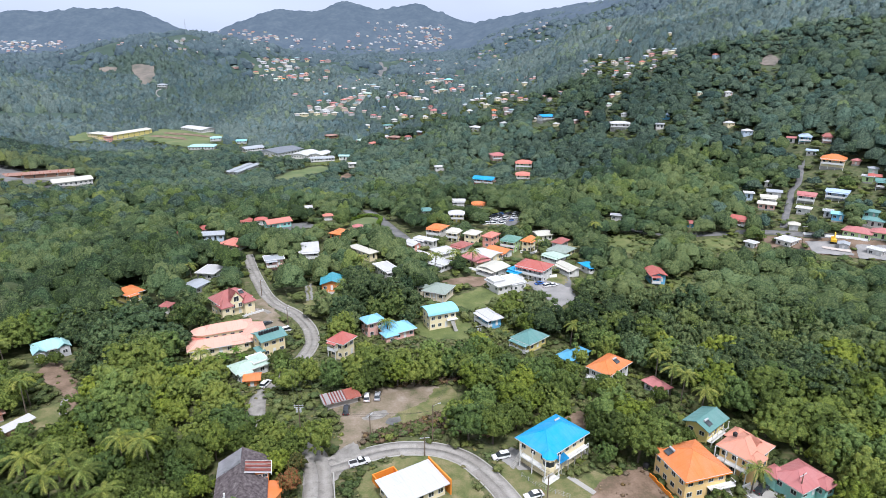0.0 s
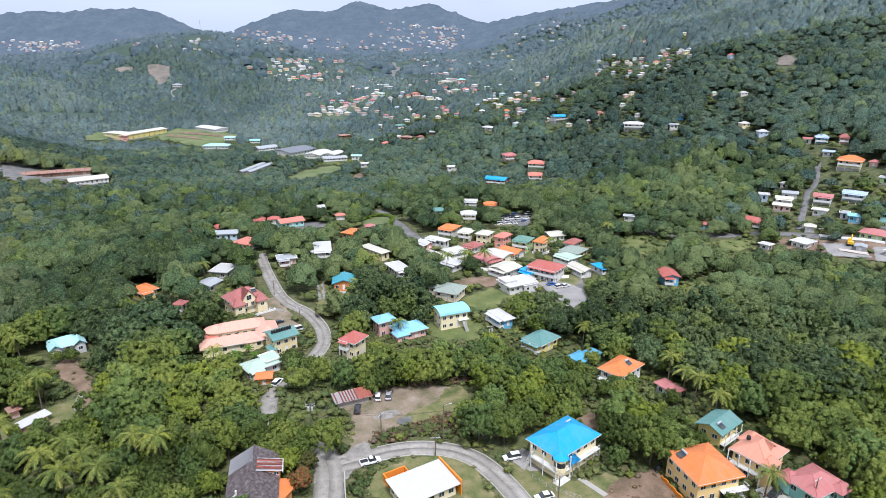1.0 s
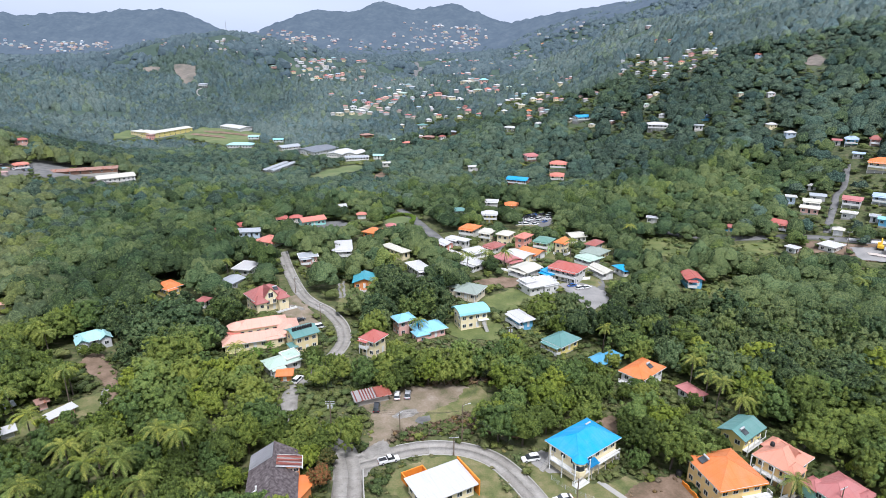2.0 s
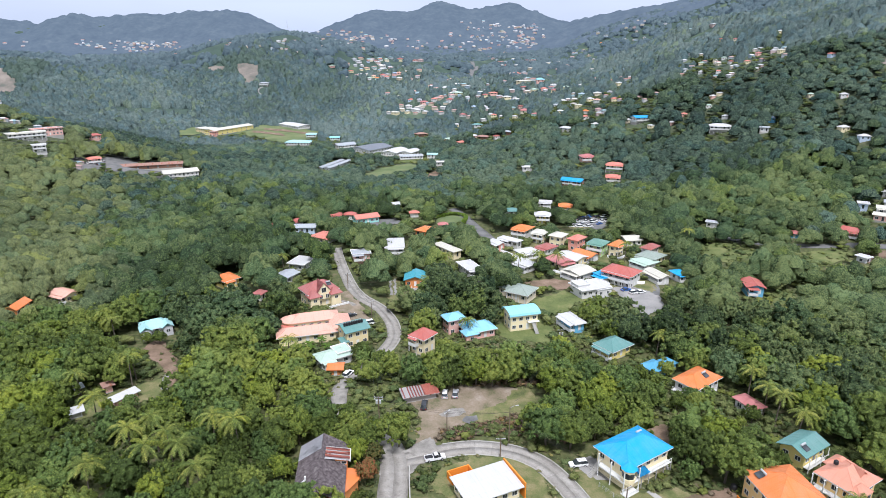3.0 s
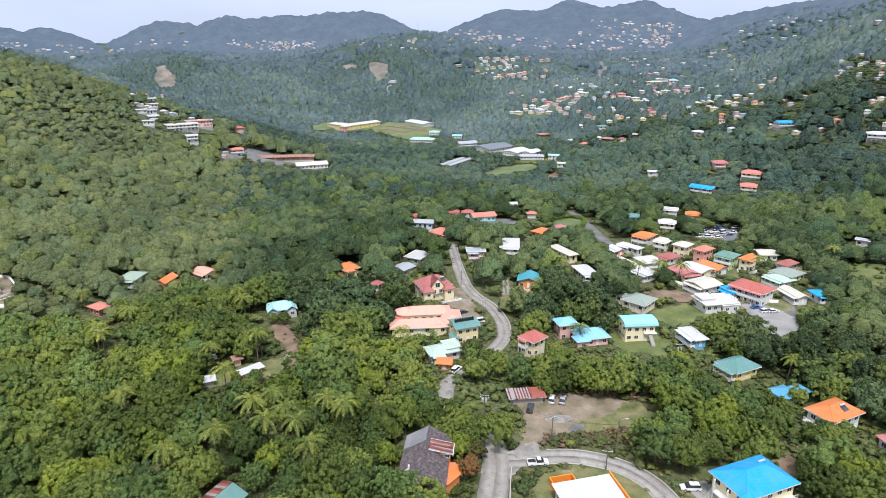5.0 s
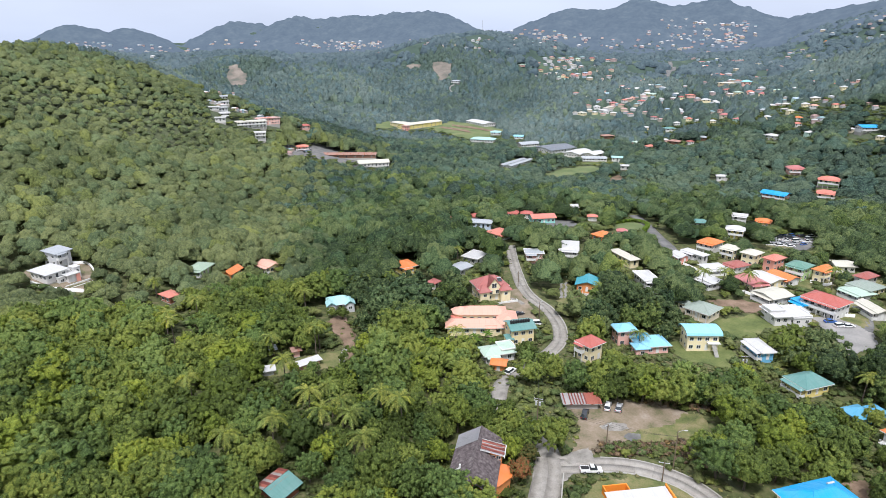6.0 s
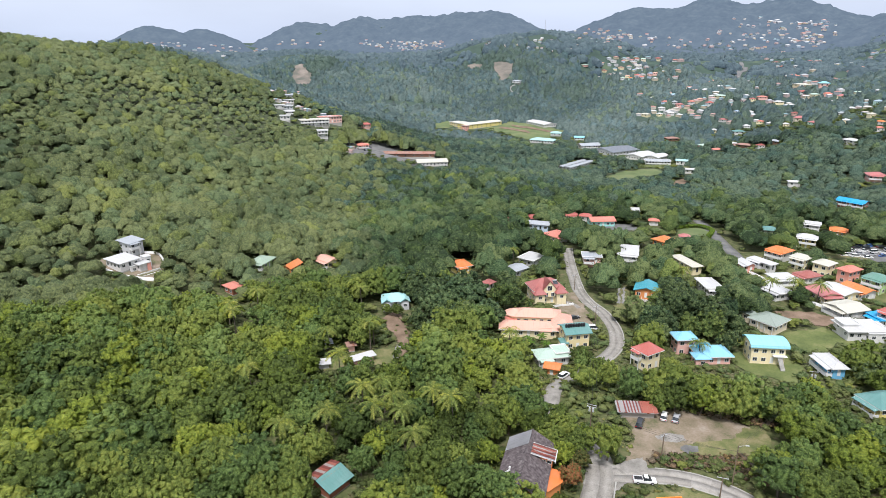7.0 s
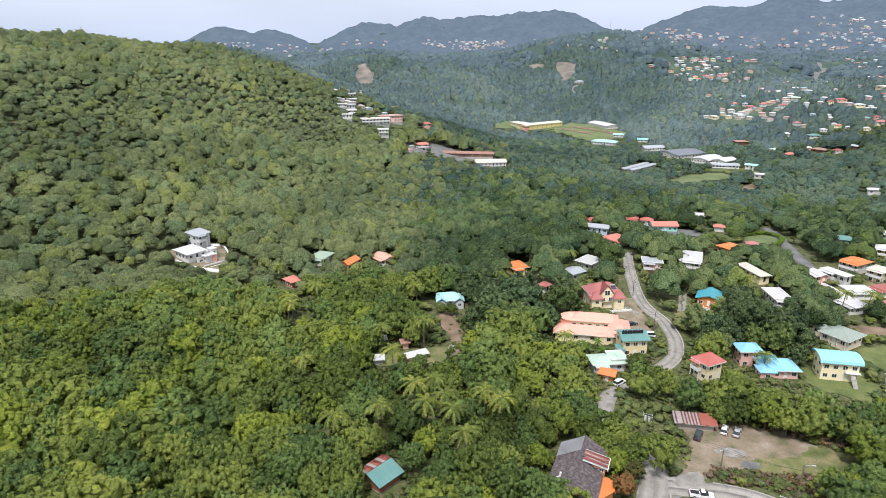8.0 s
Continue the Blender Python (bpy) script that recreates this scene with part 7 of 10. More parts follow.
small_house(45, 921, 37, 6.5, 3.2, "mint_wall", "orange")
small_house(46, 752, -38, 8.3, 5.8, "white", "white_roof")
small_house(-97, 2486, 42, 13.7, 3.2, "mint_wall", "red_brown")
small_house(-12, 2609, -20, 13.4, 5.8, "white", "teal")
small_house(-160, 2670, 43, 19.4, 3.4, "white", "red")
small_house(-2, 2500, -20, 12.1, 3.2, "white", "red_brown")
small_house(-166, 2654, -31, 11.7, 3.4, "pale_blue", "white_roof")
small_house(-65, 2550, 41, 17.2, 3.2, "white", "white_roof")
small_house(-61, 2495, 41, 15.6, 3.2, "cream", "red")
small_house(-34, 2554, 26, 14.5, 3.2, "yellow", "cream_roof")
small_house(-77, 2487, 27, 18.3, 3.4, "white", "red")
small_house(-141, 2484, 43, 12.7, 3.4, "white", "teal")
small_house(-126, 2549, 43, 10.6, 5.8, "white", "white_roof")
small_house(-87, 2621, 17, 12.3, 3.4, "yellow", "cream_roof")
small_house(-52, 2509, -34, 16.9, 3.2, "mint_wall", "orange")
small_house(-46, 2538, -34, 11.2, 3.4, "white", "mint")
small_house(-116, 2556, -32, 13.2, 3.4, "mint_wall", "rose")
small_house(-63, 2591, 26, 15.7, 3.2, "white", "cream_roof")
small_house(-131, 2597, 18, 15.7, 3.4, "white", "white_roof")
small_house(-106, 2510, 42, 12.9, 5.8, "white", "teal")
small_house(-93, 2500, 27, 15.5, 5.8, "white", "red")
small_house(-85, 2594, 42, 18.0, 5.8, "white", "red_brown")
small_house(-72, 2629, -33, 13.2, 3.2, "pink", "pale_blue_roof")
small_house(-27, 2456, 26, 17.2, 3.2, "straw", "cream_roof")
small_house(-40, 2476, 26, 10.3, 5.8, "coral", "white_roof")
small_house(-95, 2634, 42, 12.3, 3.4, "white", "orange")
small_house(-31, 2554, 26, 12.1, 3.2, "pale_blue", "red")
small_house(-86, 2629, -18, 18.0, 3.4, "yellow", "white_roof")
small_house(-86, 2478, 27, 13.3, 3.2, "white", "grey_roof")
small_house(-152, 2653, 28, 19.4, 3.2, "beige", "peach")
small_house(-171, 2516, 29, 11.4, 5.8, "white", "teal")
small_house(-14, 2665, -20, 17.4, 3.4, "white", "white_roof")
small_house(-45, 2530, 41, 13.4, 5.8, "pale_blue", "red")
small_house(-18, 2482, -35, 10.2, 3.4, "cream", "cream_roof")
small_house(-60, 2582, 41, 11.6, 3.2, "white", "white_roof")
small_house(-105, 2452, 42, 15.5, 3.4, "white", "orange")
small_house(-48, 2623, 16, 12.9, 3.2, "beige", "cream_roof")
small_house(-36, 2506, 41, 12.7, 3.4, "beige", "teal")
small_house(-52, 2483, 26, 14.7, 5.8, "beige", "orange")
small_house(-173, 2468, 44, 12.8, 3.2, "white", "coral_roof")
small_house(-185, 2643, -16, 11.0, 3.2, "cream", "orange")
small_house(-89, 2625, 27, 11.3, 5.8, "white", "white_roof")
small_house(-32, 2520, 16, 11.1, 3.4, "yellow", "white_roof")
small_house(-140, 2514, 28, 10.4, 5.8, "white", "white_roof")
small_house(-25, 2630, 26, 12.7, 5.8, "cream", "grey_roof")
small_house(-68, 2560, 42, 17.6, 3.4, "white", "teal")
small_house(-170, 2663, -31, 19.5, 3.2, "coral", "teal")
small_house(-55, 2570, -19, 18.9, 3.4, "white", "cream_roof")
small_house(-840, 2622, 43, 11.2, 3.2, "white", "teal")
small_house(-777, 2540, -3, 11.6, 3.2, "pink", "white_roof")
small_house(-778, 2576, -18, 19.8, 3.4, "cream", "teal")
small_house(-463, 1502, -3, 8.6, 3.2, "beige", "teal")
small_house(-912, 2666, -16, 10.0, 3.4, "mint_wall", "coral_roof")
small_house(-472, 1445, 43, 7.6, 5.8, "pink", "white_roof")
small_house(-502, 1454, -16, 9.7, 3.4, "white", "pale_blue_roof")
small_house(-742, 2557, 56, 18.8, 3.4, "cream", "red")
small_house(-832, 2562, -17, 17.5, 3.4, "white", "pale_blue_roof")
small_house(-497, 1436, 34, 9.4, 5.8, "mint_wall", "peach")
small_house(-710, 2510, 56, 13.5, 3.2, "coral", "pale_blue_roof")
small_house(-720, 2500, -19, 13.1, 5.8, "beige", "rose")
small_house(-742, 2494, 57, 14.5, 3.2, "pale_blue", "rose")
small_house(-758, 2487, -18, 8.1, 5.8, "yellow", "white_roof")
small_house(-913, 2670, -1, 14.6, 3.4, "cream", "teal")
small_house(-466, 1379, -1, 6.5, 3.2, "mint_wall", "coral_roof")
small_house(-695, 2554, 40, 14.9, 3.2, "white", "orange")
small_house(-449, 1496, -3, 7.3, 3.2, "pink", "red")
small_house(-504, 1594, 33, 10.3, 3.2, "white", "rose")
small_house(-443, 1435, -3, 9.3, 5.8, "pale_blue", "white_roof")
small_house(-797, 2553, -18, 12.8, 5.8, "yellow", "rose")
small_house(-688, 2515, 55, 15.0, 3.2, "white", "red_brown")
small_house(-589, 2544, 53, 15.6, 3.4, "cream", "white_roof")
small_house(-668, 2525, -5, 19.4, 5.8, "pink", "white_roof")
small_house(-562, 2489, -7, 11.0, 3.4, "beige", "grey_roof")
small_house(-666, 2493, 30, 10.9, 3.4, "white", "red")
small_house(-605, 2517, 39, 13.5, 3.2, "white", "peach")
small_house(-544, 2496, 37, 11.7, 5.8, "white", "cream_roof")
small_house(-674, 2500, -20, 18.6, 5.8, "white", "white_roof")
small_house(-568, 2500, -7, 14.0, 3.4, "white", "cream_roof")
small_house(-651, 2522, 39, 14.4, 3.2, "mint_wall", "mint")
small_house(-556, 2488, 38, 12.6, 3.4, "white", "mint")
small_house(-195, 2454, 30, 16.4, 3.2, "white", "red")
small_house(-215, 2528, 20, 11.0, 3.2, "beige", "white_roof")
small_house(-190, 2570, -16, 13.2, 5.8, "mint_wall", "peach")
small_house(-314, 2442, -13, 12.3, 3.4, "white", "red_brown")
small_house(-284, 2435, 47, 12.3, 5.8, "white", "cream_roof")
small_house(-239, 2528, -30, 12.0, 5.8, "white", "cream_roof")
small_house(-210, 2437, -30, 15.8, 5.8, "coral", "orange")
small_house(-205, 2453, 45, 10.2, 3.4, "straw", "white_roof")
small_house(-235, 2465, 20, 14.5, 3.2, "white", "red")
small_house(-275, 2473, 46, 13.7, 3.2, "yellow", "coral_roof")
small_house(-331, 2517, -28, 16.7, 5.8, "beige", "orange")
small_house(-336, 2415, 33, 15.5, 5.8, "white", "red_brown")
small_house(-184, 2533, 29, 12.7, 3.4, "white", "white_roof")
small_house(-230, 2555, -30, 11.4, 3.4, "white", "orange")
small_house(344, 2362, 17, 9.3, 3.2, "white", "coral_roof")
small_house(419, 2121, 4, 13.7, 3.4, "cream", "cream_roof")
small_house(360, 2319, -29, 8.9, 5.8, "pink", "red")
small_house(329, 2268, 17, 10.8, 3.4, "mint_wall", "red")
small_house(244, 968, 26, 11.5, 3.2, "pink", "pale_blue_roof")
small_house(461, 2140, -32, 9.9, 3.2, "mint_wall", "red_brown")
small_house(228, 1034, 13, 8.2, 5.8, "white", "pale_blue_roof")
small_house(218, 1005, 28, 10.3, 3.4, "straw", "white_roof")
small_house(416, 2249, 30, 14.0, 3.4, "white", "teal")
small_house(542, 2057, 10, 10.2, 5.8, "white", "orange")
small_house(344, 2193, 6, 11.4, 3.4, "white", "coral_roof")
small_house(406, 2162, 29, 13.0, 3.2, "white", "red")
small_house(186, 651, 9, 6.5, 3.2, "yellow", "rose")
small_house(202, 714, -1, 6.5, 3.2, "white", "red")
small_house(183, 647, -51, 6.5, 3.2, "white", "white_roof")
small_house(171, 746, -33, 6.5, 3.2, "beige", "red")
small_house(155, 717, 3, 6.5, 5.8, "white", "white_roof")
small_house(175, 660, 10, 6.5, 3.2, "straw", "cream_roof")
small_house(189, 714, 25, 6.5, 5.8, "white", "red")
small_house(173, 795, 13, 6.5, 3.4, "white", "pale_blue_roof")
small_house(195, 671, 24, 6.5, 3.4, "white", "white_roof")
small_house(122, 1132, 34, 11.2, 5.8, "cream", "pale_blue_roof")
small_house(183, 2121, 10, 11.7, 5.8, "cream", "grey_roof")
small_house(125, 961, 33, 6.5, 5.8, "white", "peach")
small_house(89, 965, 10, 6.8, 3.4, "coral", "white_roof")
small_house(110, 811, 32, 6.8, 5.8, "white", "red")
small_house(113, 1099, 9, 7.9, 5.8, "white", "red")
small_house(113, 876, 33, 6.5, 3.4, "white", "cream_roof")
small_house(95, 1115, 10, 12.0, 3.2, "beige", "mint")
small_house(229, 712, -3, 6.5, 5.8, "mint_wall", "rose")
small_house(241, 681, -54, 6.5, 3.2, "yellow", "coral_roof")
small_house(224, 713, 8, 6.5, 3.2, "white", "orange")
small_house(233, 654, -40, 6.5, 3.4, "mint_wall", "peach")
small_house(242, 676, -55, 6.5, 3.4, "white", "red_brown")
small_house(235, 688, -4, 6.5, 3.4, "white", "rose")
small_house(231, 681, -4, 6.5, 3.2, "pink", "white_roof")
small_house(-2411, 1971, 31, 16.4, 3.4, "pink", "peach")
small_house(-2337, 2279, 11, 14.8, 5.8, "white", "coral_roof")
small_house(-2370, 2168, 73, 13.2, 3.2, "mint_wall", "white_roof")
small_house(-2508, 1772, 35, 11.2, 3.4, "white", "pale_blue_roof")
small_house(-2327, 2103, 88, 14.0, 3.4, "white", "mint")
small_house(-2347, 2017, 64, 17.8, 3.2, "cream", "peach")
small_house(-2444, 1921, 67, 13.5, 5.8, "straw", "white_roof")
small_house(-2423, 1830, 68, 13.5, 3.4, "pale_blue", "grey_roof")
small_house(-2398, 1983, 15, 18.4, 3.4, "yellow", "mint")
small_house(-2484, 1813, 79, 19.4, 3.4, "white", "cream_roof")
small_house(-2398, 1934, 76, 19.1, 5.8, "pink", "white_roof")
small_house(-2464, 1824, 68, 19.5, 5.8, "pink", "cream_roof")
small_house(-2452, 1865, 78, 11.1, 3.2, "white", "mint")
small_house(-2394, 2091, 14, 16.3, 3.2, "straw", "mint")
small_house(-2451, 1929, 17, 15.9, 3.4, "cream", "white_roof")
small_house(-2408, 2037, 65, 18.1, 3.2, "white", "cream_roof")
small_house(-2398, 1890, 77, 12.3, 3.2, "beige", "red_brown")
small_house(-2399, 2049, 29, 14.7, 3.4, "pink", "pale_blue_roof")
small_house(-1668, 2468, 49, 11.7, 5.8, "yellow", "pale_blue_roof")
small_house(-1628, 2468, -2, 13.2, 3.4, "pale_blue", "pale_blue_roof")
small_house(-1673, 2406, -0, 17.3, 3.4, "cream", "grey_roof")
small_house(-1490, 2462, 71, 8.0, 3.2, "straw", "pale_blue_roof")
small_house(-892, 1484, 56, 6.5, 3.4, "straw", "grey_roof")
small_house(-1829, 2392, 17, 17.8, 5.8, "white", "rose")
small_house(-1699, 2472, 74, 15.5, 5.8, "straw", "rose")
small_house(-1591, 2468, 58, 10.9, 3.4, "white", "cream_roof")
small_house(-1558, 2479, 12, 11.4, 3.2, "white", "peach")
small_house(-1800, 2407, 52, 12.1, 3.4, "white", "white_roof")
small_house(-1629, 2484, 13, 16.0, 3.4, "straw", "peach")
small_house(-831, 1414, 70, 8.5, 5.8, "cream", "teal")
small_house(-1599, 2488, 73, 17.4, 5.8, "beige", "peach")
small_house(-1629, 2464, -2, 11.5, 5.8, "white", "grey_roof")
small_house(-1718, 2449, 0, 11.2, 5.8, "white", "rose")
small_house(-1745, 2420, 61, 19.0, 5.8, "cream", "cream_roof")
small_house(-1475, 2481, 56, 10.9, 3.4, "yellow", "white_roof")
small_house(-1723, 2407, 76, 16.8, 3.2, "white", "orange")
small_house(-1632, 2435, 14, 15.0, 3.2, "straw", "orange")
small_house(-1492, 2489, 56, 14.0, 5.8, "mint_wall", "red_brown")
small_house(-1757, 2414, 61, 19.4, 3.4, "pale_blue", "mint")
small_house(-1572, 2422, 58, 7.4, 3.4, "white", "mint")
small_house(-1613, 2413, 14, 14.3, 3.4, "pink", "orange")
small_house(-1542, 2450, 47, 15.6, 3.4, "cream", "coral_roof")
small_house(-1562, 2495, 12, 17.4, 5.8, "pale_blue", "mint")
small_house(-1460, 2475, 56, 13.7, 3.4, "pink", "peach")
small_house(-1768, 2435, 61, 12.4, 5.8, "cream", "red_brown")
small_house(-1566, 2454, -2, 16.0, 5.8, "pale_blue", "white_roof")
small_house(-1790, 2407, 2, 17.6, 3.2, "yellow", "mint")
small_house(-1489, 2471, 46, 12.9, 3.2, "white", "pale_blue_roof")
small_house(-1725, 2454, 75, 10.8, 3.4, "white", "coral_roof")
small_house(-1475, 2464, 46, 7.1, 3.4, "mint_wall", "cream_roof")
small_house(-1617, 2475, 48, 16.2, 3.4, "coral", "peach")
small_house(-852, 1452, 10, 6.5, 3.4, "straw", "orange")
small_house(-1498, 2488, 56, 14.2, 5.8, "cream", "cream_roof")
small_house(-1636, 2460, 14, 18.3, 5.8, "white", "red_brown")
small_house(-2294, 2372, 59, 10.7, 3.4, "white", "white_roof")
small_house(-2299, 2349, 84, 15.0, 3.2, "white", "red_brown")
small_house(-2289, 2351, 84, 13.9, 5.8, "white", "peach")
small_house(-2222, 2384, 58, 16.4, 5.8, "white", "red")

def build_small_houses():
    """The smallest, uncounted houses on the far hills, joined."""
    bm = bmesh.new()
    me = bpy.data.meshes.new("far_houses")
    slots = {}
    dice = random.Random(5)
    for x, y, turn, w, tall, wall, roof in SMALL:
        w *= 0.8
        tall = min(tall, 4.6, w * 0.42)
        wall_mat, roof_mat = HAZED_WALLS[dice.choice(list(HAZED_WALLS))], HAZED_ROOFS[dice.choice(["white", "white", "silver", "brick", "rosy", "rosy", "teal", "sand"])]
        for mat in (wall_mat, roof_mat):
            if mat.name not in slots:
                slots[mat.name] = len(slots)
                me.materials.append(mat)
        m = pose(x, y, float(surface(x, y)) if x * x + y * y < 5.3e6 else ground(x, y) + 10, 0, 0, turn)
        a = len(bm.faces)
        box(bm, -w / 2, w / 2, -w * 0.36, w * 0.36, -2.4 if w > 11 else -1.2, tall, m)
        bm.faces.ensure_lookup_table()
        for f in bm.faces[a:]:
            f.material_index = slots[wall_mat.name]
        a = len(bm.faces)
        low = [bm.verts.new(m @ Vector(p)) for p in ((-w * 0.55, -w * 0.41, tall), (w * 0.55, -w * 0.41, tall), (w * 0.55, w * 0.41, tall), (-w * 0.55, w * 0.41, tall))]
        top = [bm.verts.new(m @ Vector(p)) for p in ((-w * 0.2, 0, tall + w * 0.15), (w * 0.2, 0, tall + w * 0.15))]
        for f in ((low[0], low[1], top[1], top[0]), (low[1], low[2], top[1]), (low[2], low[3], top[0], top[1]), (low[3], low[0], top[0])):
            bm.faces.new(f)
        bm.faces.ensure_lookup_table()
        for f in bm.faces[a:]:
            f.material_index = slots[roof_mat.name]
    bm.to_mesh(me)
    bm.free()
    tagged(new("far_houses", me), "scattered small houses on far hills, greyed with painted haze", "houses", kind="stuff")


build_small_houses()

# ---- vehicles ----
TYRE = paint("tyre_rubber", (0.02, 0.02, 0.02), 0.9, 0.1)
RIM = paint("wheel_rim", (0.45, 0.45, 0.46), 0.4, 0.1)
LAMP = paint("lamp_lens", (0.75, 0.75, 0.72), 0.2, 0.0)
TAIL = paint("tail_lens", (0.45, 0.02, 0.02), 0.25, 0.0)
BLACK = paint("black_plastic", (0.02, 0.02, 0.022), 0.5, 0.1)
WOOD = paint("weathered_wood", (0.16, 0.12, 0.085), 0.9, 0.5)
STEEL = paint("galvanised_steel", (0.42, 0.43, 0.44), 0.45, 0.3)
ORANGE = paint("orange_paint", (0.72, 0.24, 0.03), 0.7, 0.2)
WIRE = paint("cable_sheath", (0.03, 0.03, 0.03), 0.7, 0.0)


def car_paint(name, rgb):
    mat, n, l, b = material(name, 0.28)
    l.new(ramp(n, l, noise_node(n, l, 0.8, 3), [(0.3, tuple(c * 0.85 for c in rgb)), (0.7, rgb)]), b.inputs["Base Color"])
    b.inputs["Coat Weight"].default_value = 0.5
    return mat


CAR_PAINT = {"white": car_paint("car_white", (0.78, 0.78, 0.77)), "black": car_paint("car_black", (0.025, 0.028, 0.035)), "silver": car_paint("car_silver", (0.42, 0.43, 0.45)),
             "blue": car_paint("car_blue", (0.03, 0.12, 0.40)), "red": car_paint("car_red", (0.40, 0.03, 0.03))}


def profile_solid(bm, pts, half, taper=0.0):
    """A solid from a side outline (x, z), half as wide to each side; taper draws in the upper points."""
    zs = [p[1] for p in pts]
    lo, hi = min(zs), max(zs)
    left = [bm.verts.new((x, -half + taper * (z - lo) / (hi - lo + 1e-6), z)) for x, z in pts]
    right = [bm.verts.new((x, half - taper * (z - lo) / (hi - lo + 1e-6), z)) for x, z in pts]
    bm.faces.new(left)
    bm.faces.new(right[::-1])
    n = len(pts)
    for i in range(n):
        bm.faces.new((left[i], right[i], right[(i + 1) % n], left[(i + 1) % n]))
    bmesh.ops.recalc_face_normals(bm, faces=bm.faces)


def car(x, y, turn, colour, style, label, long=4.5):
    """A parked vehicle: body, windows, four wheels with rims, lamps."""
    ob = thing("car", x, y, float(surface(x, y)) + 0.10, turn, label, "pickup truck" if style == "pickup" else "car", "parked vehicles")
    k = long / 4.5
    bm = bmesh.new()
    h = {"sedan": 0.86, "suv": 1.0, "pickup": 1.02, "van": 1.05}[style]
    profile_solid(bm, [(-2.2 * k, 0.38), (-2.25 * k, h - 0.05), (-1.9 * k, h + 0.02), (1.1 * k, h), (2.1 * k, h - 0.16), (2.25 * k, 0.6), (2.2 * k, 0.35)], 0.86, 0.05)
    bmesh.ops.bevel(bm, geom=bm.edges[:], offset=0.05, segments=1, affect="EDGES")
    body = part("body", bm, CAR_PAINT[colour], ob)
    top = {"sedan": 1.42, "suv": 1.68, "pickup": 1.7, "van": 1.9}[style]
    back, rear_top, front_top, front = {"sedan": (-1.85, -1.05, 0.35, 1.15), "suv": (-2.15, -1.85, 0.35, 1.2), "pickup": (-0.35, -0.2, 0.6, 1.25), "van": (-2.2, -2.1, 0.8, 1.5)}[style]
    bm = bmesh.new()
    profile_solid(bm, [(back * k, h - 0.02), (rear_top * k, top - 0.06), (front_top * k, top - 0.06), (front * k, h - 0.02)], 0.80, 0.14)
    part("glazing", bm, GLASS, ob, "dark tinted glazing")
    bm = bmesh.new()
    box(bm, (rear_top + 0.02) * k, (front_top - 0.02) * k, -0.66, 0.66, top - 0.06, top)
    bmesh.ops.bevel(bm, geom=bm.edges[:], offset=0.025, segments=1, affect="EDGES")
    part("roof", bm, CAR_PAINT[colour], ob)
    if style == "pickup":
        bm = bmesh.new()
        box(bm, -2.12 * k, -0.45 * k, -0.7, 0.7, h + 0.024, h + 0.034)
        part("load_bed", bm, BLACK, ob, "black open load bed")
        bm = bmesh.new()
        for y0, y1 in ((-0.8, -0.72), (0.72, 0.8)):
            box(bm, -2.15 * k, -0.4 * k, y0, y1, h + 0.02, h + 0.2)
        box(bm, -2.2 * k, -2.12 * k, -0.72, 0.72, h + 0.02, h + 0.2)
        part("bed_sides", bm, CAR_PAINT[colour], ob)
    for wx in (-1.4 * k, 1.35 * k):
        for wy in (-0.82, 0.82):
            bm = bmesh.new()
            bmesh.ops.create_cone(bm, cap_ends=True, segments=14, radius1=0.34, radius2=0.34, depth=0.22)
            wheel = part("wheel", bm, TYRE, ob)
            wheel.matrix_basis = pose(wx, wy, 0.34, 90, 0, 0)
            bm = bmesh.new()
            bmesh.ops.create_cone(bm, cap_ends=True, segments=10, radius1=0.2, radius2=0.17, depth=0.25)
            part("rim", bm, RIM, wheel)
    for wy in (-0.6, 0.6):
        bm = bmesh.new()
        box(bm, 2.13 * k, 2.23 * k, wy - 0.2, wy + 0.2, 0.62, 0.76)
        part("headlight", bm, LAMP, ob)
        bm = bmesh.new()
        box(bm, -2.26 * k, -2.2 * k, wy - 0.14, wy + 0.14, 0.66, 0.84)
        part("tail_light", bm, TAIL, ob)
    return ob


car(-19.6, 123.8, 25, "white", "pickup", "white single-cab pickup truck parked on the lane", 5.2)
car(-26.0, 145.9, 94, "black", "suv", "dark navy car parked beside a shed", 4.8)
car(-21.2, 152.3, 95, "white", "suv", "white car parked on bare earth")
car(-18.3, 152.9, 92, "silver", "sedan", "silver-grey car parked on bare earth")
car(14.2, 126.3, -163, "white", "suv", "white car with dark windows parked by a yard")
car(20.2, 112.8, -161, "white", "sedan", "white car parked below a blue-roofed house")
car(71.4, 115.0, 38, "black", "sedan", "dark car on a concrete terrace")
car(-51.6, 159.5, 76, "white", "suv", "white car on a drive beside the lane")
car(-54.1, 196.0, 36, "white", "van", "white van parked beside a yellow house")
car(-62.8, 201.4, 53, "black", "sedan", "dark car in a paved forecourt")
car(40.4, 241.6, 26, "blue", "sedan", "blue car parked by white houses")
car(43.1, 238.9, 36, "white", "suv", "white car parked by white houses")
car(45.7, 239.8, 31, "white", "sedan", "white car at the end of a row")


def car_yard_rows():
    k = 0
    for row in range(4):
        for i in range(5):
            x, y = 24.5 + row * 4.6 + i * 1.7, 341.5 + i * 6.2 + row * 0.5
            if (row, i) in ((3, 0), (2, 3)):
                continue
            car(x, y, 20 + 8 * (k % 5), ("white", "silver", "white", "black", "blue")[k % 5], ("van", "suv", "sedan", "pickup")[k % 4], "old vehicle standing in a crowded yard", 4.6)
            k += 1


car_yard_rows()
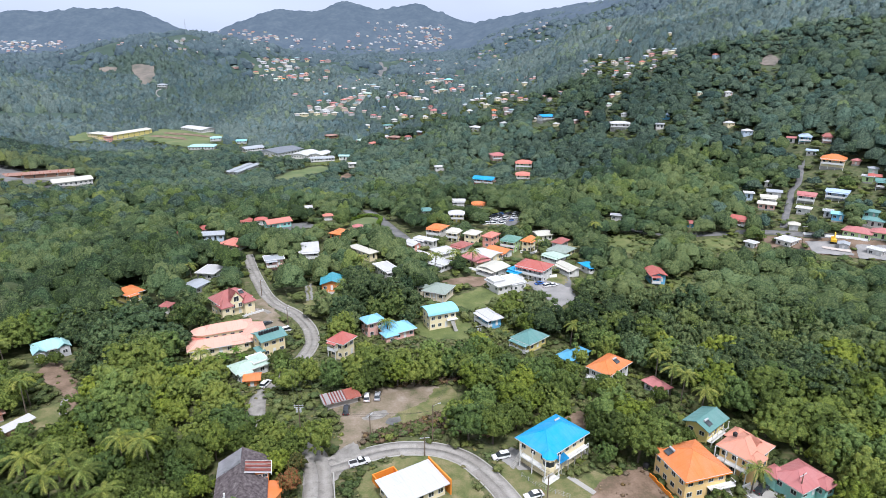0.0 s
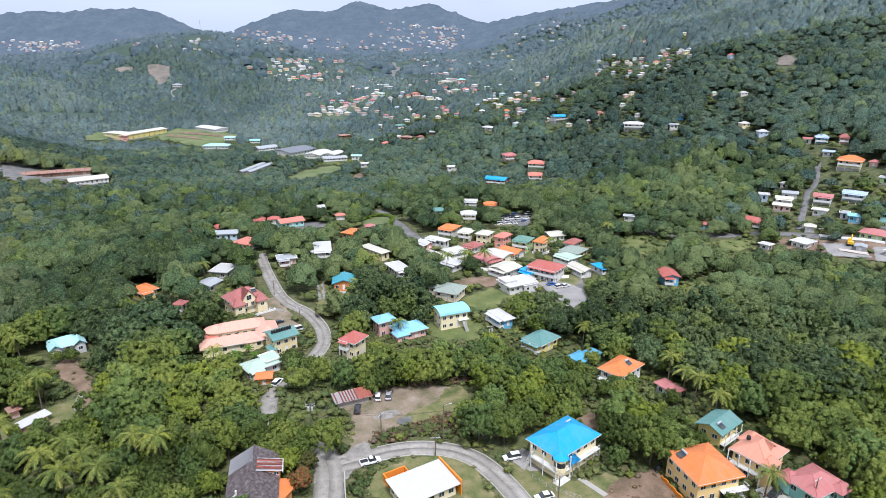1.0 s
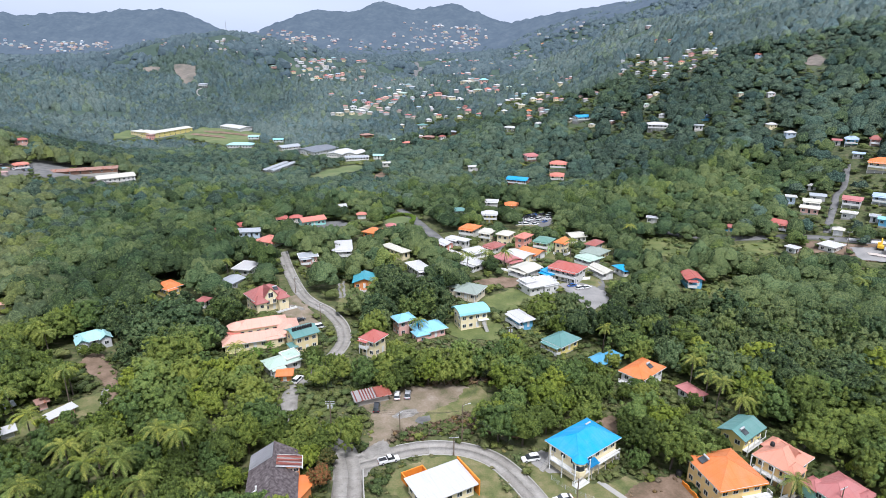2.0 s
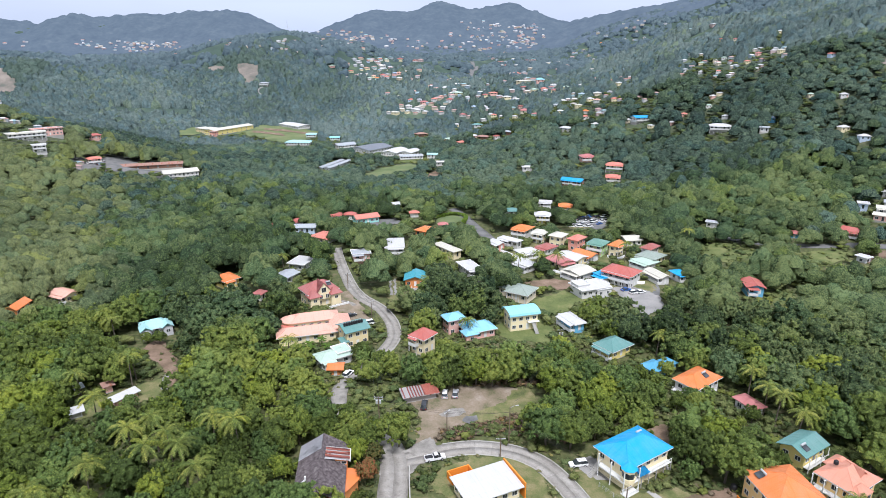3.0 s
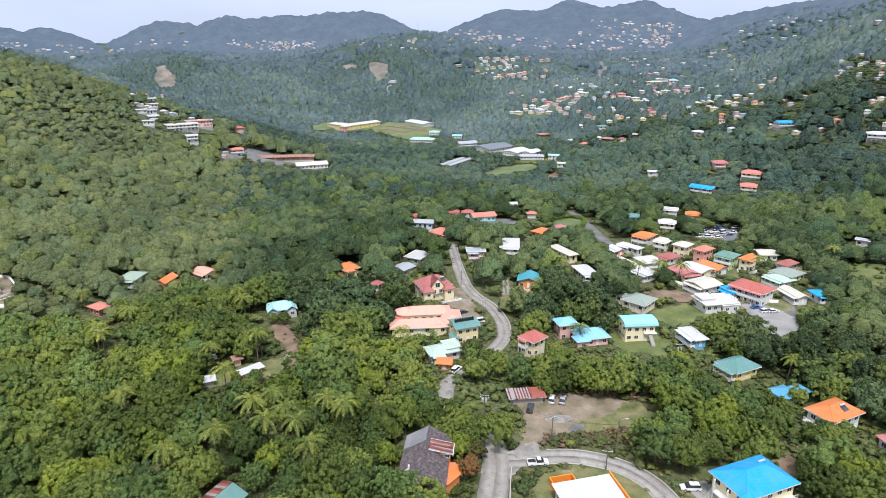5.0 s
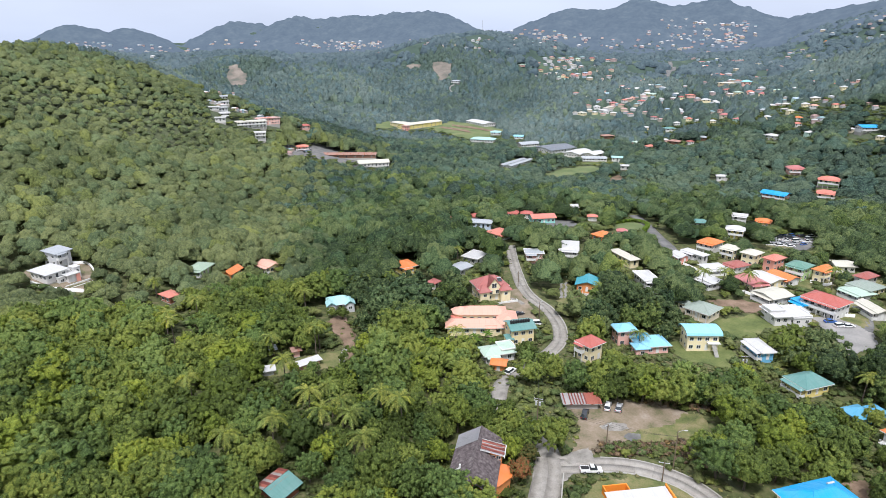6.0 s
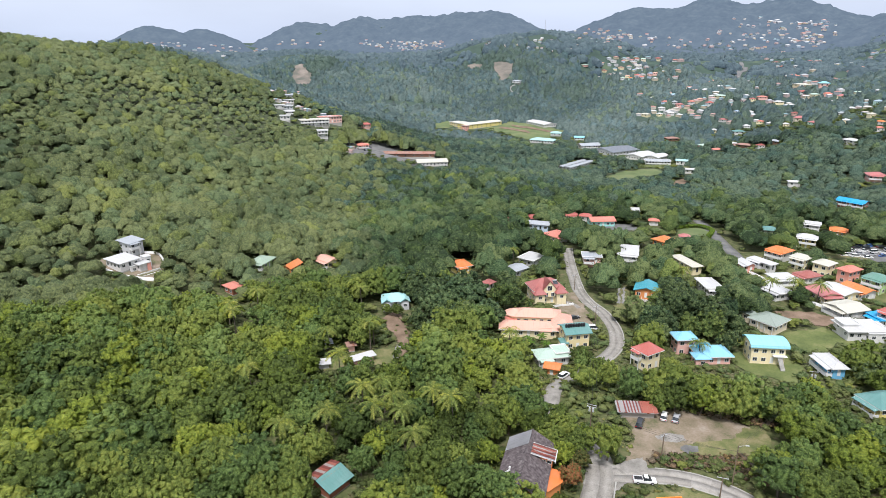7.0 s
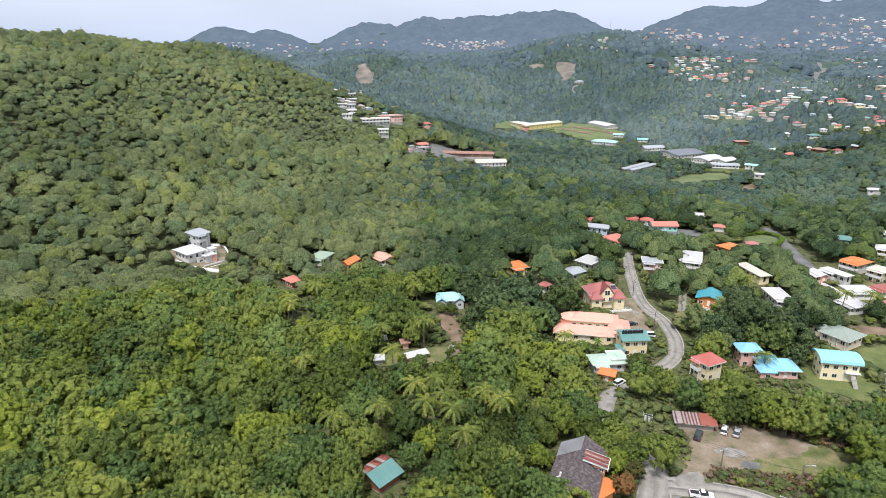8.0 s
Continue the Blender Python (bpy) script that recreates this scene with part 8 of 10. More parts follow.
for k in range(12):
    car(-362 + 4.6 * (k % 6) + 1.5 * (k // 6), 430 + 4.2 * (k % 6) - 11 * (k // 6), 132, ("white", "silver", "white", "black")[k % 4], ("sedan", "suv", "van")[k % 3], "far car parked in a paved yard below the shops", 4.5)


# ---- poles, lamps and cables ----
def utility_pole(x, y, tall, turn, arms=1, can=False):
    ob = thing("utility_pole", x, y, float(surface(x, y)), turn, "weathered wooden utility pole with crossarm" + (" and transformer" if can else ""), "utility pole", "utility poles")
    bm = bmesh.new()
    tube(bm, [(0, 0, -0.6), (0, 0, tall)], [0.16, 0.11], 8)
    part("post", bm, WOOD, ob)
    for k in range(arms):
        bm = bmesh.new()
        box(bm, -1.2, 1.2, -0.06, 0.06, tall - 0.35 - 0.6 * k, tall - 0.23 - 0.6 * k)
        arm = part("crossarm", bm, STEEL, ob)
        for i in (-1.05, 0, 1.05):
            bm = bmesh.new()
            tube(bm, [(i, 0, tall - 0.23 - 0.6 * k), (i, 0, tall - 0.02 - 0.6 * k)], [0.05, 0.03], 6)
            part("insulator", bm, LAMP, arm)
    if can:
        for i in (-0.45, 0.45):
            bm = bmesh.new()
            tube(bm, [(i, -0.25, tall - 2.0), (i, -0.25, tall - 1.1)], [0.25, 0.25], 10)
            part("transformer", bm, STEEL, ob, "grey transformer can")
    return ob


def street_lamp(x, y, tall, turn):
    ob = thing("street_lamp", x, y, float(surface(x, y)), turn, "tall weathered pole carrying a street lamp arm", "street lamp", "street lamps")
    bm = bmesh.new()
    tube(bm, [(0, 0, -0.6), (0, 0, tall)], [0.16, 0.1], 8)
    part("post", bm, WOOD, ob)
    bm = bmesh.new()
    tube(bm, [(0, 0, tall - 0.4), (0.7, 0, tall - 0.05), (1.5, 0, tall + 0.1)], [0.04, 0.04, 0.035], 6)
    arm = part("arm", bm, STEEL, ob)
    bm = bmesh.new()
    box(bm, 1.4, 2.2, -0.15, 0.15, tall + 0.04, tall + 0.18)
    bmesh.ops.bevel(bm, geom=bm.edges[:], offset=0.03, segments=1, affect="EDGES")
    part("lamp_head", bm, STEEL, arm)
    return ob


POLES = [(-18.2, 134.6, 6.7, 60), (-4.2, 127.0, 5.5, 10), (-35.9, 134.8, 9.3, 5), (11.9, 184.5, 8.0, 15), (23.0, 111.6, 7.0, 40), (77.6, 111.4, 7.5, 30), (-54.7, 200.2, 7.5, 50), (-71.9, 228.3, 7.0, 40)]
for i, (px, py, ph, pt) in enumerate(POLES):
    utility_pole(px, py, ph, pt, 2 if i == 2 else 1, i in (2, 3))
street_lamp(-2.4, 132.9, 10.5, 20)
utility_pole(170.1, 280.5, 10.0, 0)


def cable(a, b, sag):
    """A hanging cable between two tops."""
    a, b = Vector(a), Vector(b)
    bm = bmesh.new()
    pts = [a.lerp(b, t / 10) - Vector((0, 0, sag * 4 * (t / 10) * (1 - t / 10))) for t in range(11)]
    tube(bm, pts, [0.022] * 11, 4)
    me = bpy.data.meshes.new("cable")
    bm.to_mesh(me)
    bm.free()
    tagged(put("cable", me, WIRE), "thin black overhead cable between poles", "cable", "overhead cables")


def pole_top(i, side=0.0):
    x, y, h, t = POLES[i]
    return (x + side * math.cos(radians(t)), y + side * math.sin(radians(t)), float(surface(x, y)) + h - 0.1)


for side in (-1.0, 0.0, 1.0):
    cable(pole_top(2, side), pole_top(0, side), 0.8)
    cable(pole_top(0, side), (-2.4 + side * 0.3, 132.9, 9.0), 0.5)
    cable((-2.4 + side * 0.3, 132.9, 9.4), pole_top(4, side), 1.0)
    cable((-2.4 + side * 0.3, 132.9, 9.8), pole_top(3, side), 1.4)
    cable(pole_top(2, side), pole_top(6, side), 2.0)
    cable(pole_top(6, side), pole_top(7, side), 0.8)


# ---- what sits on and round the nearest houses ----
def spot(house_ob, x, y, z):
    return house_ob.matrix_world @ Vector((x, y, z))


def water_tank(x, y, z, rad=0.7, tall=1.3):
    ob = thing("water_tank", x, y, z, 0, "black ribbed plastic water tank with a lid", "water tank", "black water tanks")
    bm = bmesh.new()
    n = 6
    path, radii = [], []
    for i in range(n + 1):
        path += [(0, 0, tall * i / n), (0, 0, tall * (i + 0.45) / n)] if i < n else [(0, 0, tall)]
        radii += [rad, rad * 0.95] if i < n else [rad * 0.9]
    tube(bm, path, radii, 14)
    part("barrel", bm, BLACK, ob)
    bm = bmesh.new()
    tube(bm, [(0, 0, tall), (0, 0, tall + 0.14), (0, 0, tall + 0.24)], [rad * 0.85, rad * 0.5, rad * 0.3], 14)
    part("lid", bm, BLACK, ob)
    return ob


def solar_heater(parent, x, y, z, turn, slope):
    """A roof solar heater as part of its house: dark panel and silver drum."""
    bm = bmesh.new()
    m = pose(0, 0, 0, slope, 0, 0)
    box(bm, -0.9, 0.9, -0.9, 0.6, 0.05, 0.13, m)
    p = part("solar_panel", bm, GLASS, parent, "dark glass solar panel with silver drum")
    p.matrix_basis = pose(x, y, z, 0, 0, turn)
    bm = bmesh.new()
    top = m @ Vector((0, 0.85, 0.25))
    tube(bm, [(-0.85, top.y, top.z), (0.85, top.y, top.z)], [0.26, 0.26], 10)
    part("drum", bm, STEEL, p)


def railing(parent, pts, z, tall=1.0, mat=None):
    """White balcony railing along a line of corners, with its posts and balusters."""
    bm = bmesh.new()
    for a, b in zip(pts, pts[1:]):
        tube(bm, [(*a, z + tall), (*b, z + tall)], [0.06, 0.06], 5)
        tube(bm, [(*a, z + 0.15), (*b, z + 0.15)], [0.04, 0.04], 4)
        n = max(2, int(math.dist(a, b) / 0.28))
        for i in range(n + 1):
            t = i / n
            x, y = a[0] + (b[0] - a[0]) * t, a[1] + (b[1] - a[1]) * t
            r = 0.06 if i in (0, n) else 0.025
            tube(bm, [(x, y, z), (x, y, z + tall)], [r, r], 4)
    part("railing", bm, mat or TRIM, parent, "white balcony railing")


def slab(parent, name, x0, x1, y0, y1, z0, z1, mat, label=""):
    bm = bmesh.new()
    box(bm, x0, x1, y0, y1, z0, z1)
    return part(name, bm, mat, parent, label)


def column(parent, x, y, z0, z1, r=0.14, mat=None):
    bm = bmesh.new()
    tube(bm, [(x, y, z0), (x, y, z0 + 0.12), (x, y, z1 - 0.12), (x, y, z1)], [r * 1.3, r, r, r * 1.3], 8)
    part("column", bm, mat or TRIM, parent)


def stair(parent, x0, y0, z0, z1, dx, dy, wide, n):
    """A straight flight from z0 up to z1; each tread a part."""
    for i in range(n):
        t0, t1 = i / n, (i + 1) / n
        bm = bmesh.new()
        xa, xb = sorted((x0 + dx * t0, x0 + dx * t1)) if dx else (x0 - wide / 2, x0 + wide / 2)
        ya, yb = sorted((y0 + dy * t0, y0 + dy * t1)) if dy else (y0 - wide / 2, y0 + wide / 2)
        box(bm, xa, xb, ya, yb, z0 + (z1 - z0) * t0 - 0.12, z0 + (z1 - z0) * t1)
        part("stair_tread", bm, CONCRETE, parent)


def dress_blue_house():
    h, w, d = blue_house, 13.6, 8.8
    x0, y0 = -w / 2, -d / 2
    slab(h, "balcony", x0 - 1.5, x0, y0 - 0.6, y0 + 7.2, 2.95, 3.12, TRIM)
    railing(h, [(x0 - 0.05, y0 + 7.2), (x0 - 1.45, y0 + 7.2), (x0 - 1.45, y0 - 0.5), (x0 + 2.2, y0 - 1.5)], 3.12)
    slab(h, "balcony", x0, x0 + 2.6, y0 - 1.55, y0, 2.95, 3.12, TRIM)
    for px, py in ((x0 - 1.4, y0 + 7.1), (x0 - 1.4, y0 + 3.4), (x0 - 1.4, y0 - 0.45), (x0 + 2.4, y0 - 1.4)):
        column(h, px, py, -1.2, 6.2)
    slab(h, "balcony", x0 - 1.6, x0 + 2.4, y0 - 1.8, y0, 0.1, 0.25, TRIM)
    railing(h, [(x0 - 1.5, y0), (x0 - 1.5, y0 - 1.7), (x0 + 2.3, y0 - 1.7)], 0.25)
    # eight-sided corner bay with its own low blue roof
    bm = bmesh.new()
    cx, cy = x0 + 0.2, y0 - 0.2
    ring = [(cx + 1.9 * math.cos(math.tau * (i + 0.5) / 8), cy + 1.9 * math.sin(math.tau * (i + 0.5) / 8), 6.42) for i in range(8)]
    low = [bm.verts.new(p) for p in ring]
    tip = bm.verts.new((cx + 0.6, cy + 0.6, 7.5))
    for i in range(8):
        bm.faces.new((low[i], low[(i + 1) % 8], tip))
    bm.faces.new(low[::-1])
    part("bay_roof", bm, ROOFS["bright_blue"], h)
    bm = bmesh.new()
    tube(bm, [(cx, cy, 2.9), (cx, cy, 4.2)], [1.6, 1.6], 8)
    tube(bm, [(cx, cy, 5.7), (cx, cy, 6.4)], [1.6, 1.6], 8)
    part("bay_wall", bm, WALLS["cream"], h)
    bm = bmesh.new()
    tube(bm, [(cx, cy, 4.2), (cx, cy, 5.7)], [1.45, 1.45], 8)
    part("bay_window", bm, GLASS, h)
    bm = bmesh.new()
    v = [bm.verts.new(p) for p in ((x0 + 2.6, y0, 4.7), (x0 + 5.6, y0, 4.7), (x0 + 5.8, y0 - 1.7, 3.9), (x0 + 2.4, y0 - 1.7, 3.9))]
    bm.faces.new(v)
    bmesh.ops.solidify(bm, geom=bm.faces[:], thickness=0.12)
    part("porch_roof", bm, ROOFS["bright_blue"], h)
    # walkway on posts along the downhill side
    slab(h, "walkway", x0 + 5.6, -x0, y0 - 1.3, y0, 2.95, 3.1, TRIM)
    railing(h, [(x0 + 5.6, y0 - 1.25), (-x0, y0 - 1.25)], 3.1)
    for i in range(5):
        column(h, x0 + 3.6 + i * 2.5, y0 - 1.2, -2.0, 2.95, 0.12, CONCRETE)
    stair(h, -x0 + 0.8, y0 - 1.0, -0.4, 3.0, 0, 4.2, 1.2, 12)
    solar_heater(h, 3.6, 2.4, 7.65, 180, 28)
    stair(h, x0 - 3.4, y0 + 7.8, 0.0, 3.0, 3.2, 0, 1.1, 12)
    slab(h, "patio", x0 - 5.5, x0 - 1.7, y0 + 2.4, y0 + 5.5, -0.02, 0.09, CONCRETE)


dress_blue_house()


def dress_orange_house():
    h, w, d = orange_house, 10.5, 10.7
    solar_heater(h, -3.9, 2.6, 7.45, -90, 24)
    slab(h, "balcony", 0.5, w / 2 + 1.6, -d / 2 - 1.6, -d / 2, 2.9, 3.08, TRIM)
    railing(h, [(0.5, -d / 2 - 1.5), (w / 2 + 1.5, -d / 2 - 1.5), (w / 2 + 1.5, -d / 2)], 3.08)
    stair(h, w / 2 + 0.9, -d / 2 - 1.4, 0.0, 3.0, 0, 4.4, 1.3, 13)
    for i in range(9):
        slab(h, "garden_wall", -w / 2 - 1.9, -w / 2 - 1.7, -d / 2 - 2 + i * 1.3, -d / 2 - 0.72 + i * 1.3, -0.5, 1.1 + 0.25 * (i % 2), ORANGE, "orange garden wall with stepped top")
    water_tank(*spot(h, -w / 2 - 1.0, d / 2 + 1.5, 0), 0.75, 1.6)
    slab(h, "verge_board", -w / 2 - 0.85, w / 2 + 0.85, -d / 2 - 0.88, -d / 2 - 0.84, 5.8, 6.1, ORANGE)


def dress_salmon_house():
    h, w, d = salmon_house, 8.9, 7.3
    bm = bmesh.new()
    for s in (-1, 1):
        v = [bm.verts.new(p) for p in ((1.2 + 0.0, 0.6, 8.5), (1.2 + s * 1.5, -0.6, 7.75), (1.2 + s * 1.5, -2.6, 7.0), (1.2, -2.6, 8.1))]
        bm.faces.new(v if s < 0 else v[::-1])
    bmesh.ops.solidify(bm, geom=bm.faces[:], thickness=0.12)
    part("dormer_roof", bm, ROOFS["salmon"], h)
    water_tank(*spot(h, -0.6, d / 2 - 1.2, 7.6), 0.5, 0.8)
    slab(h, "veranda_floor", -w / 2 - 1.4, -w / 2, -d / 2, d / 2, 2.9, 3.05, TRIM)
    railing(h, [(-w / 2 - 1.35, d / 2), (-w / 2 - 1.35, -d / 2)], 3.05)
    for i in range(4):
        column(h, -w / 2 - 1.3, -d / 2 + 0.1 + i * 2.55, 0, 5.9)
    for i in range(3):
        add_window(h, -w / 2, -2.6 + i * 2.6, 1.4, 270, 1.6, 1.6)
    water_tank(*spot(h, 3.6, -d / 2 - 1.5, 0), 0.7, 1.5)
    wing(h, -2.6, -3.6, 4.0, 2.4, 5.6, "hip", 1.5, "apricot", "salmon", 0.6)
    wing(h, 2.9, 3.2, 4.2, 3.4, 5.8, "hip", 1.7, "apricot", "salmon", 0.6, panes=False)
    # neighbours: front bays of the aqua house, a lean-to and roof heater on the yellow one
    wing(rose_house, 2.7, -3.9, 3.4, 2.6, 3.9, "hip", 1.3, "aqua", "rose", 0.6)
    wing(rose_house, -3.4, 3.6, 3.4, 2.8, 3.8, "hip", 1.2, "aqua", "rose", 0.6, panes=False)
    solar_heater(tealroof_house, -2.4, -1.8, 5.1, 0, 25)
    slab(tealroof_house, "balcony", -4.3, 4.3, -4.3, -2.92, 1.2, 1.36, TRIM)
    railing(tealroof_house, [(-4.2, -4.2), (4.2, -4.2)], 1.36)
    for i in range(4):
        column(tealroof_house, -4.1 + 2.7 * i, -4.1, -1.2, 4.0, 0.1, TRIM)


def sloped_sheet(parent, x0, x1, y0, y1, z0, z1, mat, shift=0, thick=0.05, name="roof_sheet"):
    """One roofing sheet that falls from z0 at x0 to z1 at x1."""
    bm = bmesh.new()
    uvl = bm.loops.layers.uv.new("UVMap")
    f = bm.faces.new([bm.verts.new(p) for p in ((x0, y0, z0), (x1, y0, z1), (x1, y1, z1), (x0, y1, z0))])
    for lp in f.loops:
        lp[uvl].uv = (lp.vert.co.y + shift, lp.vert.co.x + 3 * shift)
    bmesh.ops.solidify(bm, geom=bm.faces[:], thickness=thick)
    part(name, bm, mat, parent)


def prism(parent, name, outline, z0, z1, fall, mat):
    """A slab of any outline, its top and foot falling with x."""
    bm = bmesh.new()
    top = [bm.verts.new((x, y, z1 + fall * (x - outline[0][0]))) for x, y in outline]
    low = [bm.verts.new((x, y, z0 + fall * (x - outline[0][0]))) for x, y in outline]
    bm.faces.new(top)
    bm.faces.new(low[::-1])
    for i in range(len(outline)):
        j = (i + 1) % len(outline)
        bm.faces.new((top[i], low[i], low[j], top[j]))
    bmesh.ops.recalc_face_normals(bm, faces=bm.faces)
    part(name, bm, mat, parent)


def dress_small_things():
    # straw-yellow house: a row of black tanks lies on its roof
    for i in range(4):
        for j in (0, 1):
            p = spot(tanks_house, -3.3 + i * 1.75 + j * 0.85, -0.9, 7.16)
            water_tank(*p, 0.42, 0.95)
    wing(tanks_house, -4.6, -2.6, 2.2, 3.0, 3.0, "shed", 0.5, "straw", "teal", 0.3)
    # villa: raised rear wing with a round end, a hipped cross wing, blue shutters
    h = villa_house
    wing(h, 3.4, 8.0, 16.0, 6.4, 4.4, "hip", 1.9, "cream", "peach")
    wing(h, 11.6, 3.2, 6.4, 10.4, 3.8, "hip", 2.1, "cream", "peach")
    wing(h, -6.8, 4.6, 5.6, 2.6, 3.2, "shed", 0.5, "coral", "coral_roof", 0.2)
    bm = bmesh.new()
    tube(bm, [(-4.6, 8.0, -1.2), (-4.6, 8.0, 4.4)], [3.1, 3.1], 20)
    part("round_wall", bm, WALLS["cream"], h)
    bm = bmesh.new()
    tube(bm, [(-4.6, 8.0, 4.4), (-4.6, 8.0, 4.5), (-4.6, 8.0, 6.1)], [3.65, 3.65, 0.08], 20)
    part("round_roof", bm, ROOFS["peach"], h)
    slab(h, "shutters", 4.4, 6.6, -3.22, -3.13, 0.9, 2.5, paint("blue_shutters", (0.03, 0.16, 0.55)), "bright blue shutters")
    wing(h, 5.6, -3.4, 3.4, 1.2, 3.3, "gable", 0.8, "cream", "peach", 0.3, panes=False)
    # mint-roofed house: a flat-roofed part with a white parapet
    wing(mint_house, 3.2, 0.4, 4.4, 5.0, 3.7, "flat", 0.35, "white", "mint", 0.4)
    wing(mint_house, -2.6, -3.2, 3.6, 2.2, 2.6, "shed", 0.4, "white", "mint", 0.4)
    # pink bungalow: a newer bright blue square of roof, and a porch wing
    h = pink_house
    wing(h, -4.4, -2.6, 4.2, 4.0, 2.7, "hip", 1.2, "pink", "light_blue", 0.5)
    wing(h, -1.6, 1.8, 4.6, 4.0, 3.5, "hip", 1.7, "pink", "bright_blue", 0.4, panes=False)
    # grey-green roof: a lower wing beside, posts below
    h = greygreen_house
    wing(h, -6.2, 1.6, 5.4, 5.6, 3.5, "hip", 1.4, "beige", "grey_green", 0.7)
    for i in range(4):
        column(h, -3.9 + 2.6 * i, -4.9, -2.6, 3.6, 0.12, TRIM)
    # white modern house: raised block, corner tower and a projecting terrace
    h = modern_house
    wing(h, -3.6, 1.4, 5.4, 5.0, 4.7, "flat", 0.3, "white", "white_roof", 0.2)
    wing(h, 3.2, -4.6, 6.6, 1.8, 3.5, "flat", 0.25, "white", "white_roof", 0.25)
    wing(h, 7.2, 1.6, 3.0, 5.2, 3.3, "flat", 0.3, "white", "white_roof", 0.15)
    # white house on the hillside: stepped blocks, a red panel and terrace walls
    h = terrace_house
    wing(h, 3.4, 1.2, 2.6, 3.4, 4.6, "flat", 0.3, "white", "white_roof", 0.15)
    wing(h, -3.4, 0.6, 2.8, 3.6, 2.6, "flat", 0.3, "white", "white_roof", 0.15)
    slab(h, "wall_panel", 1.0, 2.6, -3.6, -3.4, -0.4, 3.4, WALLS["coral"], "rusty red wall panel")
    for i in range(3):
        slab(h, "terrace_wall", -5.0 + i, 5.4 - i * 0.6, -5.6 - 2.2 * i, -5.35 - 2.2 * i, -2.4, 0.2 - 0.5 * i, TRIM)
    # orange house: a second roof plane and a grey railed porch
    h = bluegreen_house
    wing(h, 5.6, 2.2, 4.4, 5.2, 3.4, "hip", 1.4, "orange_wall", "blue_green", 0.6)
    slab(h, "porch_floor", -1.6, 4.2, -6.6, -4.32, 0.2, 0.45, CONCRETE)
    railing(h, [(-1.5, -4.4), (-1.5, -6.5), (4.1, -6.5), (4.1, -4.4)], 0.45)
    # mansion: tall central gable between two wings, forecourt wall
    h = mansion_house
    wing(h, -4.3, -4.6, 3.8, 3.6, 5.0, "hip", 2.4, "cream", "crimson", 0.6)
    wing(h, 4.4, -4.6, 3.8, 3.4, 4.8, "hip", 2.2, "cream", "crimson", 0.6)
    slab(h, "terrace_wall", -7.0, 8.6, -8.4, -8.15, -1.6, 1.0, TRIM)
    slab(h, "terrace_floor", -7.0, 8.6, -8.15, -6.4, -1.6, 0.1, CONCRETE)
    for i in range(8):
        column(h, -6.6 + 2.1 * i, -8.28, 1.0, 1.5, 0.1, TRIM)
    bm = bmesh.new()
    v = [bm.verts.new(p) for p in ((-2.4, -4.9, 3.0), (2.4, -4.9, 3.0), (2.4, -4.9, 6.4), (0, -4.9, 9.4), (-2.4, -4.9, 6.4), (-2.4, 0, 3.0), (2.4, 0, 3.0), (2.4, 0, 6.4), (0, 0, 9.4), (-2.4, 0, 6.4))]
    for f in ((0, 1, 2, 3, 4), (1, 6, 7, 2), (5, 0, 4, 9)):
        bm.faces.new([v[i] for i in f])
    part("gable_front", bm, WALLS["cream"], h)
    bm = bmesh.new()
    for s in (-1, 1):
        q = [bm.verts.new(p) for p in ((s * 2.9, -5.3, 6.0), (0, -5.3, 9.6), (0, 0.5, 9.6), (s * 2.9, 0.5, 6.0))]
        bm.faces.new(q if s < 0 else q[::-1])
    bmesh.ops.solidify(bm, geom=bm.faces[:], thickness=0.14)
    part("gable_roof", bm, ROOFS["crimson"], h)
    add_window(h, 0, -4.92, 6.6, 0, 1.8, 1.8)
    for i in (-1.3, 1.3):
        add_window(h, i, -4.92, 4.0, 0, 1.2, 1.4)
    solar_heater(h, 3.2, -2.2, 7.7, 0, 25)
    # old slate house: pale sheet patch, rusty dormer deck, orange annex
    h, w, d = slate_house, 9.3, 18.4
    bm = bmesh.new()
    uvl = bm.loops.layers.uv.new("UVMap")
    n_up = 0.09
    q = [bm.verts.new(p) for p in ((-w / 2 - 0.8, d / 2 + 0.5, 5.26 + n_up), (-w / 2 - 0.8, d / 2 - 5.0, 5.26 + n_up), (-0.1, d / 2 - 5.0, 5.26 + 3.14 + n_up), (-0.1, d / 2 + 0.5, 5.26 + 3.14 + n_up))]
    f = bm.faces.new(q)
    for lp, c in zip(f.loops, ((0, 0), (5.5, 0), (5.5, 6.3), (0, 6.3))):
        lp[uvl].uv = c
    bmesh.ops.solidify(bm, geom=bm.faces[:], thickness=0.05)
    part("sheet_patch", bm, sheet("pale_worn_sheet", (0.46, 0.46, 0.48), 0.6, 0.5), h, "pale grey metal sheets over the slates")
    slab(h, "dormer", 0.6, 5.6, 1.9, 5.2, 4.6, 6.75, WALLS["orange_wall"])
    for i, kind in enumerate(("white_roof", "red_brown", "coral_roof", "rust", "red_brown", "coral_roof", "rust", "coral_roof", "red_brown")):
        sloped_sheet(h, 0.4, 6.2, 1.45 + i * 0.44, 1.87 + i * 0.44, 8.05 + 0.015 * (i % 2), 6.95 + 0.015 * (i % 2), ROOFS[kind], i)
    sloped_sheet(h, 0.3, 6.35, 1.15, 1.42, 8.10, 6.98, TRIM, 0, 0.34, "dormer_beam")
    sloped_sheet(h, 0.3, 6.35, 5.42, 5.60, 8.10, 6.98, TRIM, 0, 0.14, "dormer_beam")
